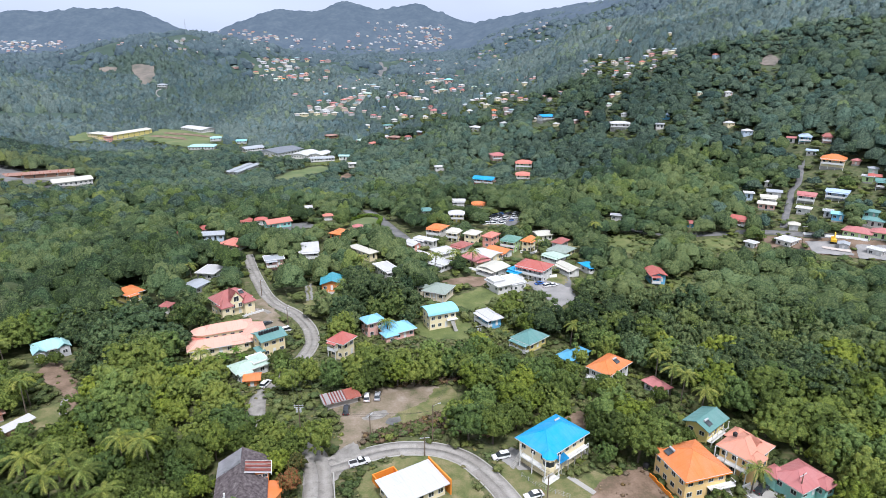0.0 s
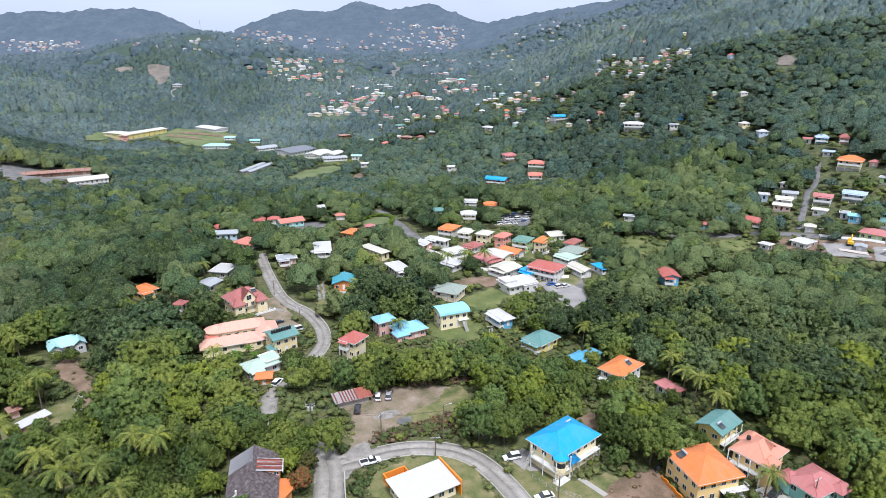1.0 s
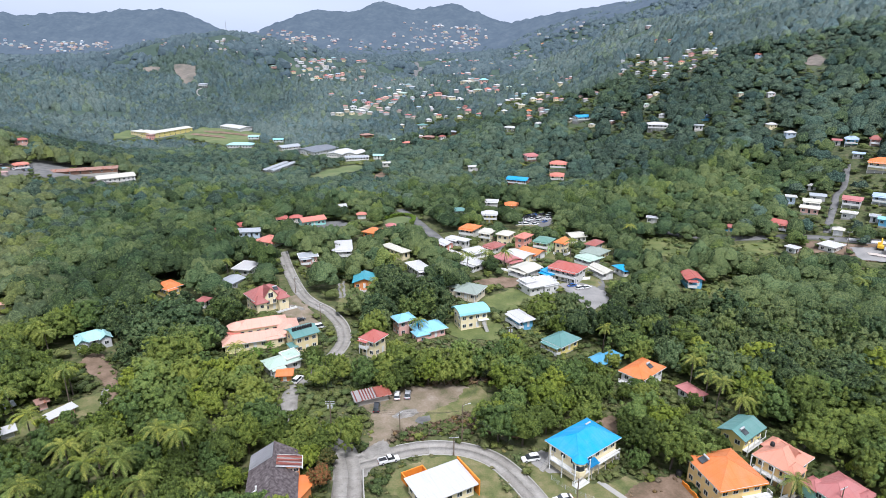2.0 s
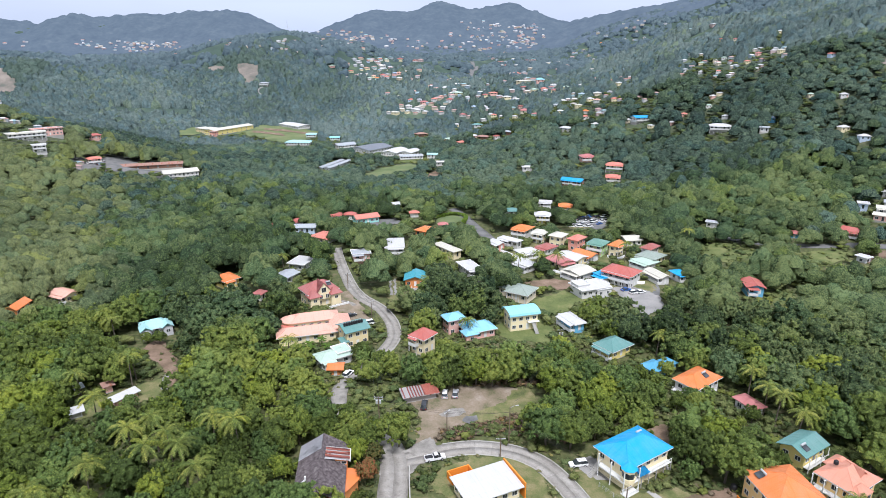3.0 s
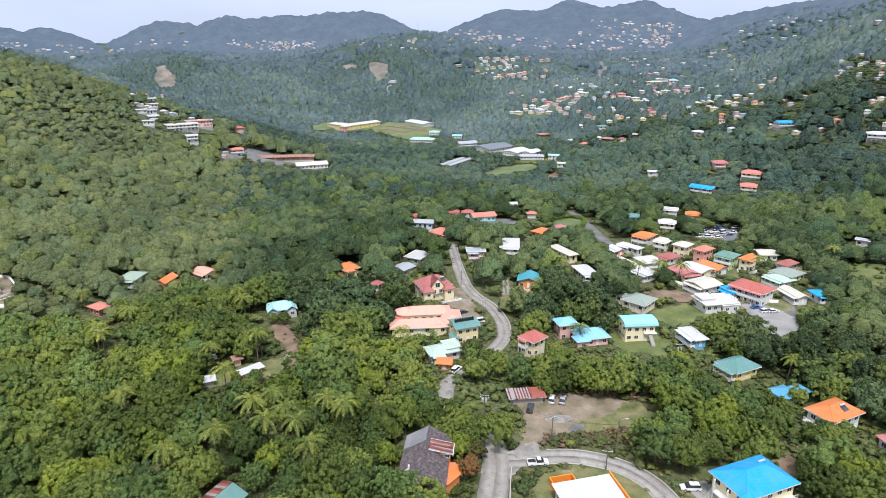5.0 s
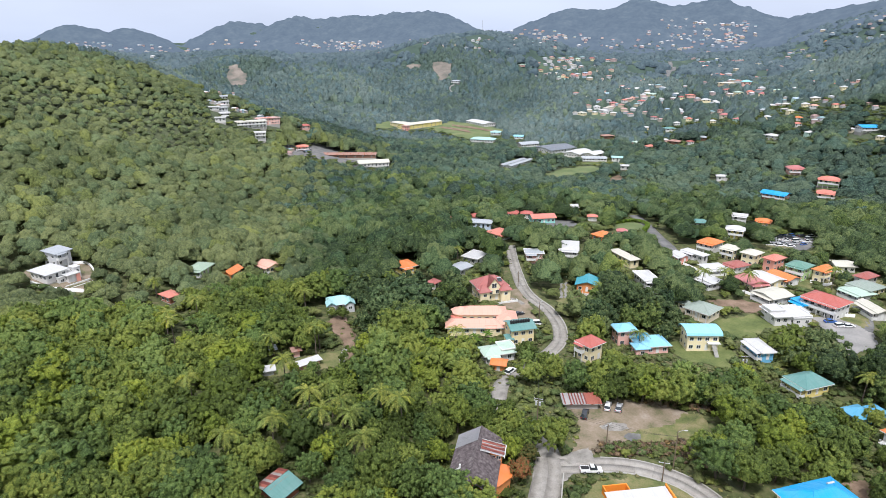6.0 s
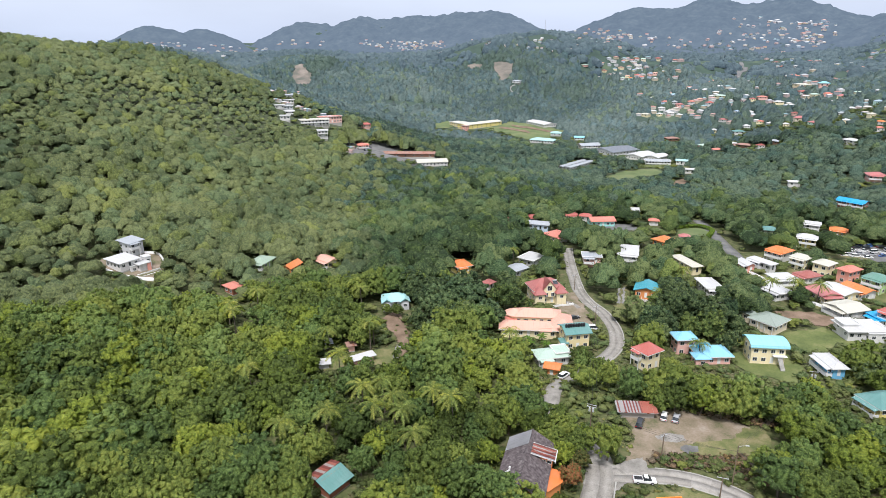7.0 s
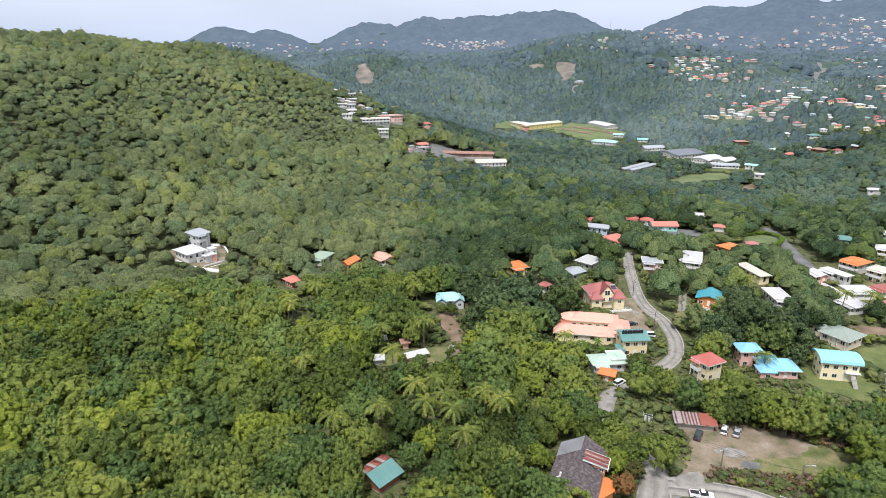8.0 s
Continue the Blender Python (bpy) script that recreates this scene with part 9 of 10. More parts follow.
    slab(h, "dormer_beam", 6.22, 6.38, 1.15, 5.6, 6.62, 6.98, TRIM)
    for i in range(3):
        add_window(h, 2.4 + i * 1.25, 1.9, 6.1, 0, 0.9, 0.7)
    # annex with a cut-off outer corner
    outline = [(w / 2, 2.7), (8.2, 2.7), (8.3, -0.9), (5.7, -5.2), (w / 2, -5.2)]
    prism(h, "annex_wall", [(w / 2, 2.4), (7.8, 2.4), (7.9, -0.8), (5.5, -4.9), (w / 2, -4.9)], -0.8, 3.6, 0.0, WALLS["orange_wall"])
    prism(h, "annex_roof", outline, 4.0, 4.14, -0.13, ROOFS["orange"])
    bm = bmesh.new()
    tube(bm, [(-4.9, -5.2, 5.85), (-4.7, -5.1, 6.0), (-3.1, -4.7, 7.0), (-2.9, -4.65, 7.2), (-2.85, -4.6, 8.1)], [0.2, 0.2, 0.2, 0.22, 0.22], 8)
    part("vent_pipe", bm, TRIM, h)
    # white-roofed house: orange parapets, an open walled yard beside
    h, w, d = white_house, 12.2, 7.7
    slab(h, "parapet", w / 2 + 0.86, w / 2 + 1.16, -d / 2 - 0.8, d / 2 + 1.0, -0.3, 4.2, ORANGE)
    for x0, x1, y0, y1 in ((-5.6, 0.0, 8.4, 8.65), (-5.6, -5.35, 6.1, 8.4), (-0.25, 0.0, 6.1, 8.4), (-5.6, 0.0, 5.85, 6.1)):
        slab(h, "yard_wall", x0, x1, y0, y1, -0.5, 2.1, ORANGE)
    slab(h, "yard_floor", -5.35, -0.25, 6.1, 8.4, -0.4, 0.1, ROOFS["dark_grey_roof"])
    # teal shed: rusty sheets on the far slope
    h = tealshed_house
    for i in range(9):
        bm = bmesh.new()
        x0 = -3.85 + i * 0.856
        v = [bm.verts.new(p) for p in ((x0, 2.2, 4.12), (x0 + 0.84, 2.2, 4.12), (x0 + 0.84, 5.2, 3.5), (x0, 5.2, 3.5))]
        bm.faces.new(v)
        bmesh.ops.solidify(bm, geom=bm.faces[:], thickness=0.04)
        part("roof_sheet", bm, ROOFS[("rust", "red_brown", "coral_roof")[i * 2 % 3]], h)
    slab(h, "back_wall", -3.05, 3.05, 1.37, 4.6, -1.5, 3.45, WALLS["rust_wall"])
    # block shed: narrow loose sheets
    h, w, d = shed_house, 9.0, 2.9
    for i in range(26):
        bm = bmesh.new()
        x0 = -w / 2 - 0.8 + i * 0.408
        v = [bm.verts.new(p) for p in ((x0, -d / 2 - 0.9, 2.18), (x0 + 0.4, -d / 2 - 0.9, 2.18), (x0 + 0.4, d / 2 + 0.9, 2.84), (x0, d / 2 + 0.9, 2.84))]
        bm.faces.new(v)
        bmesh.ops.solidify(bm, geom=bm.faces[:], thickness=0.03)
        bmesh.ops.translate(bm, verts=bm.verts, vec=(0, 0.1 * math.sin(i * 2.1), 0.07 + 0.015 * (i % 2)))
        part("roof_sheet", bm, ROOFS["coral_roof" if i > 15 else ("rust" if i % 7 == 3 else ("red_brown" if i % 2 else "white_roof"))], h)
    # house on stilts: balcony, posts and a roof heater
    h = stilt_house
    slab(h, "balcony", -7.1, -5.5, -3.3, 3.3, 1.2, 1.36, TRIM)
    railing(h, [(-5.5, -3.2), (-7.0, -3.2), (-7.0, 3.2)], 1.36)
    slab(h, "balcony", -5.5, 3.2, -4.6, -3.32, 1.2, 1.36, TRIM)
    railing(h, [(-5.5, -4.5), (3.1, -4.5)], 1.36)
    for i in range(5):
        column(h, -5.4 + 2.1 * i, -4.45, -2.0, 4.0, 0.1, TRIM)
    solar_heater(h, 1.0, -1.6, 5.55, 0, 25)
    wing(sky_house, 5.6, -0.4, 3.2, 3.6, 3.0, "hip", 1.1, "sky_blue", "sky_roof", 0.5)
    # pale cyan hips: two cross gables at the ends
    wing(cyanhip_house, -3.4, -2.2, 3.0, 4.4, 3.3, "gable", 1.4, "pale_grey", "pale_cyan", 0.5)
    wing(cyanhip_house, 3.4, -2.2, 3.0, 4.4, 3.3, "gable", 1.4, "pale_grey", "pale_cyan", 0.5)
    # cyan-roofed house: outside stair
    h = cyan_house
    stair(h, 3.2, -7.9, 0.0, 3.2, 0, 4.4, 1.3, 14)
    slab(h, "balcony", 1.2, 5.3, -4.4, -3.15, 3.2, 3.35, TRIM)
    railing(h, [(1.2, -3.2), (1.2, -4.3)], 3.35)


dress_orange_house()
dress_salmon_house()
dress_small_things()


# ---- walls and kerbs along the lanes ----
def strip_wall(pts, off, thick, tall, mat, name, label, kind_name, step=1.2):
    """A low wall or kerb that follows a line at a distance from it."""
    line = spline(pts, step)
    tan = np.gradient(line, axis=0)
    side = np.stack([tan[:, 1], -tan[:, 0]], 1) / np.hypot(*tan.T)[:, None]
    rows = []
    for o, dz in ((off - thick / 2, -0.3), (off - thick / 2, tall), (off + thick / 2, tall), (off + thick / 2, -0.3)):
        q = line + side * o
        rows.append(np.stack([q[:, 0], q[:, 1], surface(q[:, 0], q[:, 1]) + 0.12 + dz], 1))
    v = np.stack(rows, 1).reshape(-1, 3)
    i = (np.arange(len(line) - 1)[:, None] * 4 + np.arange(3)[None]).ravel()
    me = mesh_from(name, v, np.stack([i, i + 1, i + 5, i + 4], 1))
    return tagged(put(name, me, mat), label, kind_name, kind="structure")


strip_wall(LANE_EAST[2:], -2.65, 0.22, 0.14, CONCRETE, "kerb", "low concrete kerb along the lane", "kerb")
strip_wall(LANE_EAST[2:], 2.65, 0.22, 0.10, CONCRETE, "kerb", "low concrete kerb along the lane", "kerb")
strip_wall(LANE_NORTH[6:], 2.45, 0.3, 0.35, CONCRETE, "low_wall", "low concrete wall beside the lane", "wall")
strip_wall([(-25.0, 119.6), (-24.0, 114.4), (-22.6, 108.0)], 0.0, 0.3, 0.9, CONCRETE, "low_wall", "grey concrete boundary wall by the junction", "wall")


# ---- terrace, site machine and yard walls ----
def build_terrace():
    """A raised concrete deck with a low parapet before the aqua house."""
    OPEN_SPOTS.append((70.6, 113.6, 5.0, 1.0, 0.26))
    ob = thing("terrace", 71.2, 114.0, ground(71.2, 114.0), 28, "pale grey concrete parking terrace beside an aqua house", "terrace")
    slab(ob, "deck", -4.2, 4.4, -3.2, 3.4, -2.5, 0.14, CONCRETE)
    for x0, x1, y0, y1 in ((-4.2, -4.0, -3.2, 3.4), (-4.0, 4.4, 3.2, 3.4), (-4.0, 4.4, -3.2, -3.0)):
        slab(ob, "parapet", x0, x1, y0, y1, 0.144, 0.75, TRIM)


build_terrace()


def digger(x, y, turn):
    """A small yellow excavator: tracks, house with cab, boom, stick and bucket."""
    yellow = paint("machine_yellow", (0.70, 0.42, 0.03), 0.5, 0.3)
    ob = thing("excavator", x, y, float(surface(x, y)) + 0.6, turn, "yellow tracked excavator standing in a gravel yard", "excavator")
    for side in (-1.1, 1.1):
        bm = bmesh.new()
        box(bm, -1.9, 1.9, side - 0.3, side + 0.3, 0.0, 0.8)
        bmesh.ops.bevel(bm, geom=bm.edges[:], offset=0.2, segments=2, affect="EDGES")
        part("track", bm, BLACK, ob)
    slab(ob, "engine_house", -1.9, 1.2, -1.2, 1.2, 0.9, 2.0, yellow)
    cab = slab(ob, "cab", 0.0, 1.4, 0.1, 1.2, 2.0, 3.0, yellow)
    slab(cab, "cab_window", 0.1, 1.45, 0.2, 1.1, 2.2, 2.8, GLASS)
    bm = bmesh.new()
    tube(bm, [(1.0, -0.3, 1.7), (2.6, -0.3, 4.0), (4.2, -0.3, 4.2)], [0.3, 0.34, 0.22], 6)
    part("boom", bm, yellow, ob)
    bm = bmesh.new()
    tube(bm, [(4.2, -0.3, 4.3), (5.0, -0.3, 1.4)], [0.24, 0.16], 6)
    part("stick", bm, yellow, ob)
    slab(ob, "bucket", 4.3, 5.2, -0.8, 0.2, 0.4, 1.4, BLACK)


digger(184.2, 279.5, 60)
for line in [[(177.7, 293.9), (185.3, 288.1), (193.1, 283.1), (198.8, 277.5)], [(15.4, 260.6), (21.1, 252.9), (26.9, 248.4)], [(37.6, 285.5), (42.4, 282.7), (47.0, 288.0)], [(-17.9, 292.5), (-10.7, 285.7), (-4.3, 278.3)], [(4.1, 265.5), (11.6, 260.6), (16.0, 257.5)], [(24.2, 301.3), (30.0, 295.2), (35.7, 291.2)], [(38.4, 253.4), (44.0, 249.7), (49.0, 250.3)], [(-241.0, 137.2), (-229.8, 139.1), (-220.5, 144.3)], [(-247.6, 159.0), (-243.2, 163.1), (-231.4, 158.0)], [(-22.8, 249.0), (-20.1, 244.9), (-15.2, 243.5)], [(-60.3, 279.4), (-51.1, 273.1), (-42.7, 269.6)]]:
    strip_wall(line, 0.0, 0.3, 1.3, TRIM, "low_wall", "low white boundary wall between houses", "wall", 2.0)


def mast(x, y, tall):
    """A slender lattice mast on a hilltop."""
    ob = thing("mast", x, y, float(surface(x, y)), 0, "slender steel lattice mast on a wooded hilltop", "mast")
    for i in range(3):
        bm = bmesh.new()
        a = i * 2.094
        tube(bm, [(1.6 * math.cos(a), 1.6 * math.sin(a), 0), (0.3 * math.cos(a), 0.3 * math.sin(a), tall)], [0.22, 0.12], 4)
        part("leg", bm, STEEL, ob)
    for k in range(6):
        z = tall * (k + 1) / 7
        w = 1.6 - 1.3 * z / tall
        bm = bmesh.new()
        ring = [(w * math.cos(i * 2.094), w * math.sin(i * 2.094), z) for i in range(3)]
        for i in range(3):
            tube(bm, [ring[i], ring[(i + 1) % 3]], [0.1, 0.1], 4)
        part("brace", bm, STEEL, ob)


mast(-581, 1480, 32)


# ---- steps and wire fence in the yard below the blue-roofed house ----
def garden_steps(ax, ay, bx, by, n):
    ob = thing("garden_steps", (ax + bx) / 2, (ay + by) / 2, ground((ax + bx) / 2, (ay + by) / 2), math.degrees(math.atan2(by - ay, bx - ax)), "weathered concrete garden steps down a grassy yard", "steps")
    long = math.hypot(bx - ax, by - ay)
    for i in range(n):
        x = -long / 2 + long * i / n
        wx, wy = ax + (bx - ax) * i / n, ay + (by - ay) * i / n
        z = ground(wx, wy) - ground((ax + bx) / 2, (ay + by) / 2)
        slab(ob, "step", x, x + long / n * 0.94, -0.7, 0.7, z - 0.3, z + 0.22, CONCRETE)


garden_steps(29.2, 119.6, 34.0, 113.9, 12)


def wire_fence(pts):
    line = spline(pts, 1.8)
    ob = thing("wire_fence", line[0][0], line[0][1], ground(*line[0]), 0, "low wire fence on thin grey posts across a yard", "fence")
    x0, y0, z0 = line[0][0], line[0][1], ground(*line[0])
    tops = []
    for x, y in line:
        bm = bmesh.new()
        z = ground(x, y) - z0
        tube(bm, [(x - x0, y - y0, z - 0.3), (x - x0, y - y0, z + 1.3)], [0.06, 0.05], 6)
        part("post", bm, STEEL, ob)
        tops.append((x - x0, y - y0, z))
    for h in (0.4, 0.8, 1.2):
        bm = bmesh.new()
        tube(bm, [(a, b, c + h) for a, b, c in tops], [0.015] * len(tops), 4)
        part("wire", bm, STEEL, ob)


wire_fence([(18.4, 119.6), (21.2, 116.5), (25.2, 113.9), (28.1, 112.4)])

# where the palms stand
PALMS_WEST = [(-96.1, 87.6, 11), (-89.4, 96.8, 11.5), (-81.5, 106.2, 11), (-86.4, 116.8, 10.5), (-73.7, 107.4, 11), (-66.7, 101.6, 10.5), (-66.0, 117.8, 11.5), (-73.7, 120.5, 10), (-80.2, 112.5, 10.5), (-90.8, 113.0, 10), (-108.9, 125.4, 9)]
PALMS_FAR = [(-155.9, 128.5, 9), (-134.4, 169.4, 7), (-73.0, 166.7, 6), (-112.6, 147.6, 8), (-164.2, 146.5, 8), (-193.8, 154.9, 6), (-105.1, 242.9, 7), (-110.7, 143.0, 9), (-123.1, 104.5, 9), (-121.5, 136.0, 7), (-163.2, 132.3, 8)]
PALMS_EAST = [(66.1, 150.4, 8), (64.5, 154.5, 8), (63.1, 162.8, 7.5), (69.1, 144.0, 7), (146.1, 226.7, 8), (82.2, 135.1, 6), (68.7, 114.2, 5), (-35.1, 250.6, 8), (-38.2, 225.1, 6), (12.9, 261.4, 7), (-3.5, 253.9, 8), (-18.4, 190.5, 5), (42.4, 185.6, 6), (77.0, 303.4, 8), (4.1, 261.5, 7), (44.3, 277.3, 8), (46.0, 188.0, 6)]
for px, py, ph in PALMS_WEST:
    OPEN_SPOTS.append((px, py, 1.6, ph * 0.85 + 2.0, 0.2))
for px, py, ph in PALMS_FAR + PALMS_EAST:
    OPEN_SPOTS.append((px, py, 1.2, ph * 0.85 + 2.0, 0.2))

# single trees beside the houses and the lane
HOUSE_TREES = [(-29.2, 127.3, 9.5), (42.2, 128.3, 11), (46.8, 125.0, 12), (53.0, 131.6, 10), (46.2, 135.2, 11), (39.4, 134.0, 8), (-34.2, 222.2, 10), (-28.0, 219.4, 10), (-42.3, 163.0, 7), (-49.2, 168.8, 7), (-19.4, 157.1, 9), (-13.0, 159.0, 9), (-26.0, 157.8, 6.5), (-8.1, 159.0, 8), (34.3, 152.5, 9)]
LANE_TREES = [(42.6, 171.2, 6), (-105.2, 133.6, 4.2), (-110.6, 131.4, 3.8), (-119.6, 171.0, 4.5), (-123.6, 170.6, 4.0), (-36.4, 126.0, 6.5), (-40.4, 129.0, 7.5), (-44.2, 132.8, 7.5), (-35.6, 131.0, 5), (60.4, 150.8, 4.5), (47.0, 158.6, 5), (51.4, 160.2, 4.5), (23.4, 154.0, 9), (28.7, 157.0, 10), (42.1, 153.4, 6), (47.1, 152.8, 6.5), (56.6, 147.6, 3.5), (60.3, 130.5, 5), (38.2, 164.1, 6), (34.4, 166.8, 6), (-58.5, 115.5, 6.5), (-52.9, 111.3, 6.5), (-55.2, 120.6, 6), (-56.6, 108.1, 6.5), (-84.8, 97.8, 5), (-67.3, 118.2, 7), (-42.6, 98.2, 10.2), (-37.8, 97.4, 9.4), (-47.4, 99.4, 9.6)]
RED_TREES = [(-33.4, 113.0, 6.5), (-33.8, 121.2, 5)]

# ---- trees and woods ----
rng = np.random.default_rng(7)


def leaf_quads(centres, normals, size, curl=0.35):
    """One bent-over square leaf spray at each place, turned roughly to its normal."""
    n = normals + rng.normal(0, curl, normals.shape)
    n /= np.linalg.norm(n, axis=1)[:, None]
    a = np.cross(n, rng.normal(0, 1, n.shape))
    a /= np.linalg.norm(a, axis=1)[:, None]
    b = np.cross(n, a)
    s = (size * rng.uniform(0.65, 1.35, len(n)))[:, None]
    droop = np.array([0, 0, -1.0]) * s * 0.25
    w = s * rng.uniform(0.30, 0.48, (len(n), 1))
    v = np.stack([centres - a * s * 0.62, centres - b * w + a * s * 0.08, centres + a * s * 0.62 + droop, centres + b * w], 1)
    return v.reshape(-1, 3), np.arange(len(n) * 4).reshape(-1, 4), n


def set_normals(me, normals):
    me.polygons.foreach_set("use_smooth", np.ones(len(me.polygons), bool))
    me.normals_split_custom_set_from_vertices(np.asarray(normals, np.float32))


def leaf_clump():
    """A small four-sided mound of five quads."""
    a = np.arange(4) * math.tau / 4
    low = np.stack([np.cos(a), np.sin(a), np.full(4, -0.3)], 1)
    top = np.stack([0.66 * np.cos(a + 0.5), 0.66 * np.sin(a + 0.5), np.full(4, 0.74)], 1)
    return np.concatenate([low, top]), np.array([[k, (k + 1) % 4, 4 + (k + 1) % 4, 4 + k] for k in range(4)] + [[4, 5, 6, 7]])


def hex_dome():
    """A rounded six-sided mound of fourteen quads."""
    a = np.arange(6) * math.tau / 6
    rings = [np.stack([w * np.cos(a + t), w * np.sin(a + t), np.full(6, z)], 1) for w, z, t in ((1.0, -0.3, 0.0), (0.84, 0.42, 0.25), (0.40, 0.90, 0.5))]
    f = [[6 * j + k, 6 * j + (k + 1) % 6, 6 * j + 6 + (k + 1) % 6, 6 * j + 6 + k] for j in (0, 1) for k in range(6)]
    return np.concatenate(rings), np.array(f + [[12, 13, 14, 15], [12, 15, 16, 17]])


def crown_template(lobes, lobe_size, sprays, spray_size, squash=0.8, low=0.56, uneven=0.16, core=True, up_light=0.15, dome=0.4, even=False):
    """A crown of unit radius and unit height over the ground: rough leafy clumps over an uneven dome, with loose
    leaf sprays on them. Gives places, quads and the directions in which the leaves catch the light."""
    unit_v, unit_f = hex_dome() if even else leaf_clump()
    k = np.arange(lobes) + rng.uniform(-0.4, 0.4, lobes)
    up = 1 - 1.28 * (k + 0.5) / lobes
    turn = k * 2.39996 + rng.uniform(0, 6)
    flat = np.sqrt(np.clip(1 - up * up, 0.02, 1))
    d = np.stack([flat * np.cos(turn), flat * np.sin(turn), up], 1)
    wave = rng.normal(0, 2.3, (5, 3))
    swell = 1 + uneven * np.sin(d @ wave.T + rng.uniform(0, 6, 5)).sum(1) * 0.7
    swell *= rng.uniform(0.84, 1.1, lobes)
    size = lobe_size * rng.uniform(0.65, 1.4, lobes)
    c = d * ((1 - size * 0.8) * swell)[:, None]
    vs, fs, ns, start = [], [], [], 0
    for i in range(lobes):
        v = unit_v * size[i] * rng.uniform(0.8 if even else 0.62, 1.18 if even else 1.3, (len(unit_v), 1))
        a = rng.uniform(0, math.tau)
        v = np.stack([v[:, 0] * math.cos(a) - v[:, 1] * math.sin(a), v[:, 0] * math.sin(a) + v[:, 1] * math.cos(a), v[:, 2] * 0.95], 1)
        vs.append(v + c[i])
        fs.append(unit_f + start)
        ns.append(v / np.linalg.norm(v, axis=1)[:, None] + d[i] * dome + rng.normal(0, 0.25 if dome < 1 else 0.14, v.shape))
        start += len(v)
    if sprays:
        which = rng.integers(0, lobes, sprays)
        e = rng.normal(0, 1, (sprays, 3)) + d[which] * 1.3
        e /= np.linalg.norm(e, axis=1)[:, None]
        p = c[which] + e * size[which][:, None] * rng.uniform(0.9, 1.5, (sprays, 1))
        v, f, facing = leaf_quads(p, e + np.array([0, 0, 0.7]), np.full(sprays, spray_size), 0.6)
        vs.append(v)
        fs.append(f + start)
        ns.append(np.repeat(facing * 1.2 + e * 0.5, 4, 0))
        start += len(v)
    if core:
        inner, inner_f = hex_dome()
        vs.append(inner * 0.7)
        fs.append(inner_f + start)
        ns.append(inner)
    v, f, n = np.concatenate(vs), np.concatenate(fs), np.concatenate(ns)
    v = v * np.array([1, 1, squash * 0.5]) + np.array([0, 0, low])
    v[:, 2] = np.maximum(v[:, 2], 0.02)
    n = n + np.array([0, 0, up_light])
    return v, f, n / np.linalg.norm(n, axis=1)[:, None]


def rough_dome():
    v, f = hex_dome()
    n = v / np.linalg.norm(v, axis=1)[:, None] + np.array([0, 0, 0.3]) + rng.normal(0, 0.2, v.shape)
    return v * rng.uniform(0.6, 1.3, (len(v), 1)), f, n / np.linalg.norm(n, axis=1)[:, None]


FOREGROUND = [(-33, 92), (52, 92), (60, 112), (-31, 113)]


def free_of_things(x, y, tall):
    """Which places may carry a tree of that height: off roads, yards and houses, and not where it hides them from the
    camera.
    """
    ok = np.ones(len(x), bool)
    for poly in OPEN_GROUND + [FOREGROUND]:
        ok &= ~inside(poly, x, y)
    spots = [(a, b, c, d * 0.5, e) for a, b, c, d, e in OPEN_SPOTS] + [(*p, 0.24 if p[3] < 50 else 0.02) for p in ROAD_POINTS]
    for px, py, rad, hidden, margin in spots:
        r = math.hypot(px, py)
        ux, uy = -px / r, -py / r
        long = np.maximum(tall * 0.92 - hidden, 0) * r / 95.0
        if r > 900:
            long = np.minimum(long, 15.0)
        elif 325 < r < 540:
            long = np.minimum(long, 34.0)
        dx, dy = x - px, y - py
        near = np.flatnonzero(np.abs(dx) + np.abs(dy) < 130)
        dx, dy, long, t = dx[near], dy[near], long[near], tall[near]
        room = np.where((t < 3) & (margin != 0.24), rad * 0.7, rad)
        s = np.clip(dx * ux + dy * uy, 0, long)
        ok[near] &= np.hypot(dx - s * ux, dy - s * uy) > room + t * np.where(s > 0, margin * 0.72, min(margin, 0.22))
    return ok


def scatter(r0, r1, cell, tall0, tall1):
    """Jittered places in the ring between two distances, inside the wide arc that the camera sweeps."""
    n = int(r1 / cell) + 2
    gx, gy = np.meshgrid(np.arange(-n, n) * cell, np.arange(-3, n) * cell)
    x = (gx + rng.uniform(-0.45, 0.45, gx.shape) * cell).ravel()
    y = (gy + rng.uniform(-0.45, 0.45, gy.shape) * cell).ravel()
    r, az = np.hypot(x, y), np.degrees(np.arctan2(-x, y))
    keep = (r > r0) & (r <= r1) & (az > (-42 if r1 < 240 else -38)) & (az < (78 if r1 < 240 else 74.5))
    x, y = x[keep], y[keep]
    tall = rng.uniform(tall0, tall1, len(x)) * (1 + 0.22 * value_noise(x, y, 40, 31) + 0.2 * value_noise(x, y, 90, 32))
    if r1 > 300:     # taller and lower groves, and open glades on the hills
        tall = tall * np.clip(1 + 0.26 * value_noise(x, y, 48, 33) + 0.28 * value_noise(x, y, 130, 34), 0.55, 1.5)
        glade = value_noise(x, y, 120, 71) + 0.6 * value_noise(x, y, 42, 72)
        keep = (glade < 0.86) | (np.hypot(x, y) < 420) | (tall < 3)
        x, y, tall = x[keep], y[keep], tall[keep]
    ok = free_of_things(x, y, tall) & ~(inside(TOWN_GROUND, x, y) & (tall > 5) & (rng.uniform(0, 1, len(x)) < 0.75))
    return x[ok], y[ok], tall[ok]


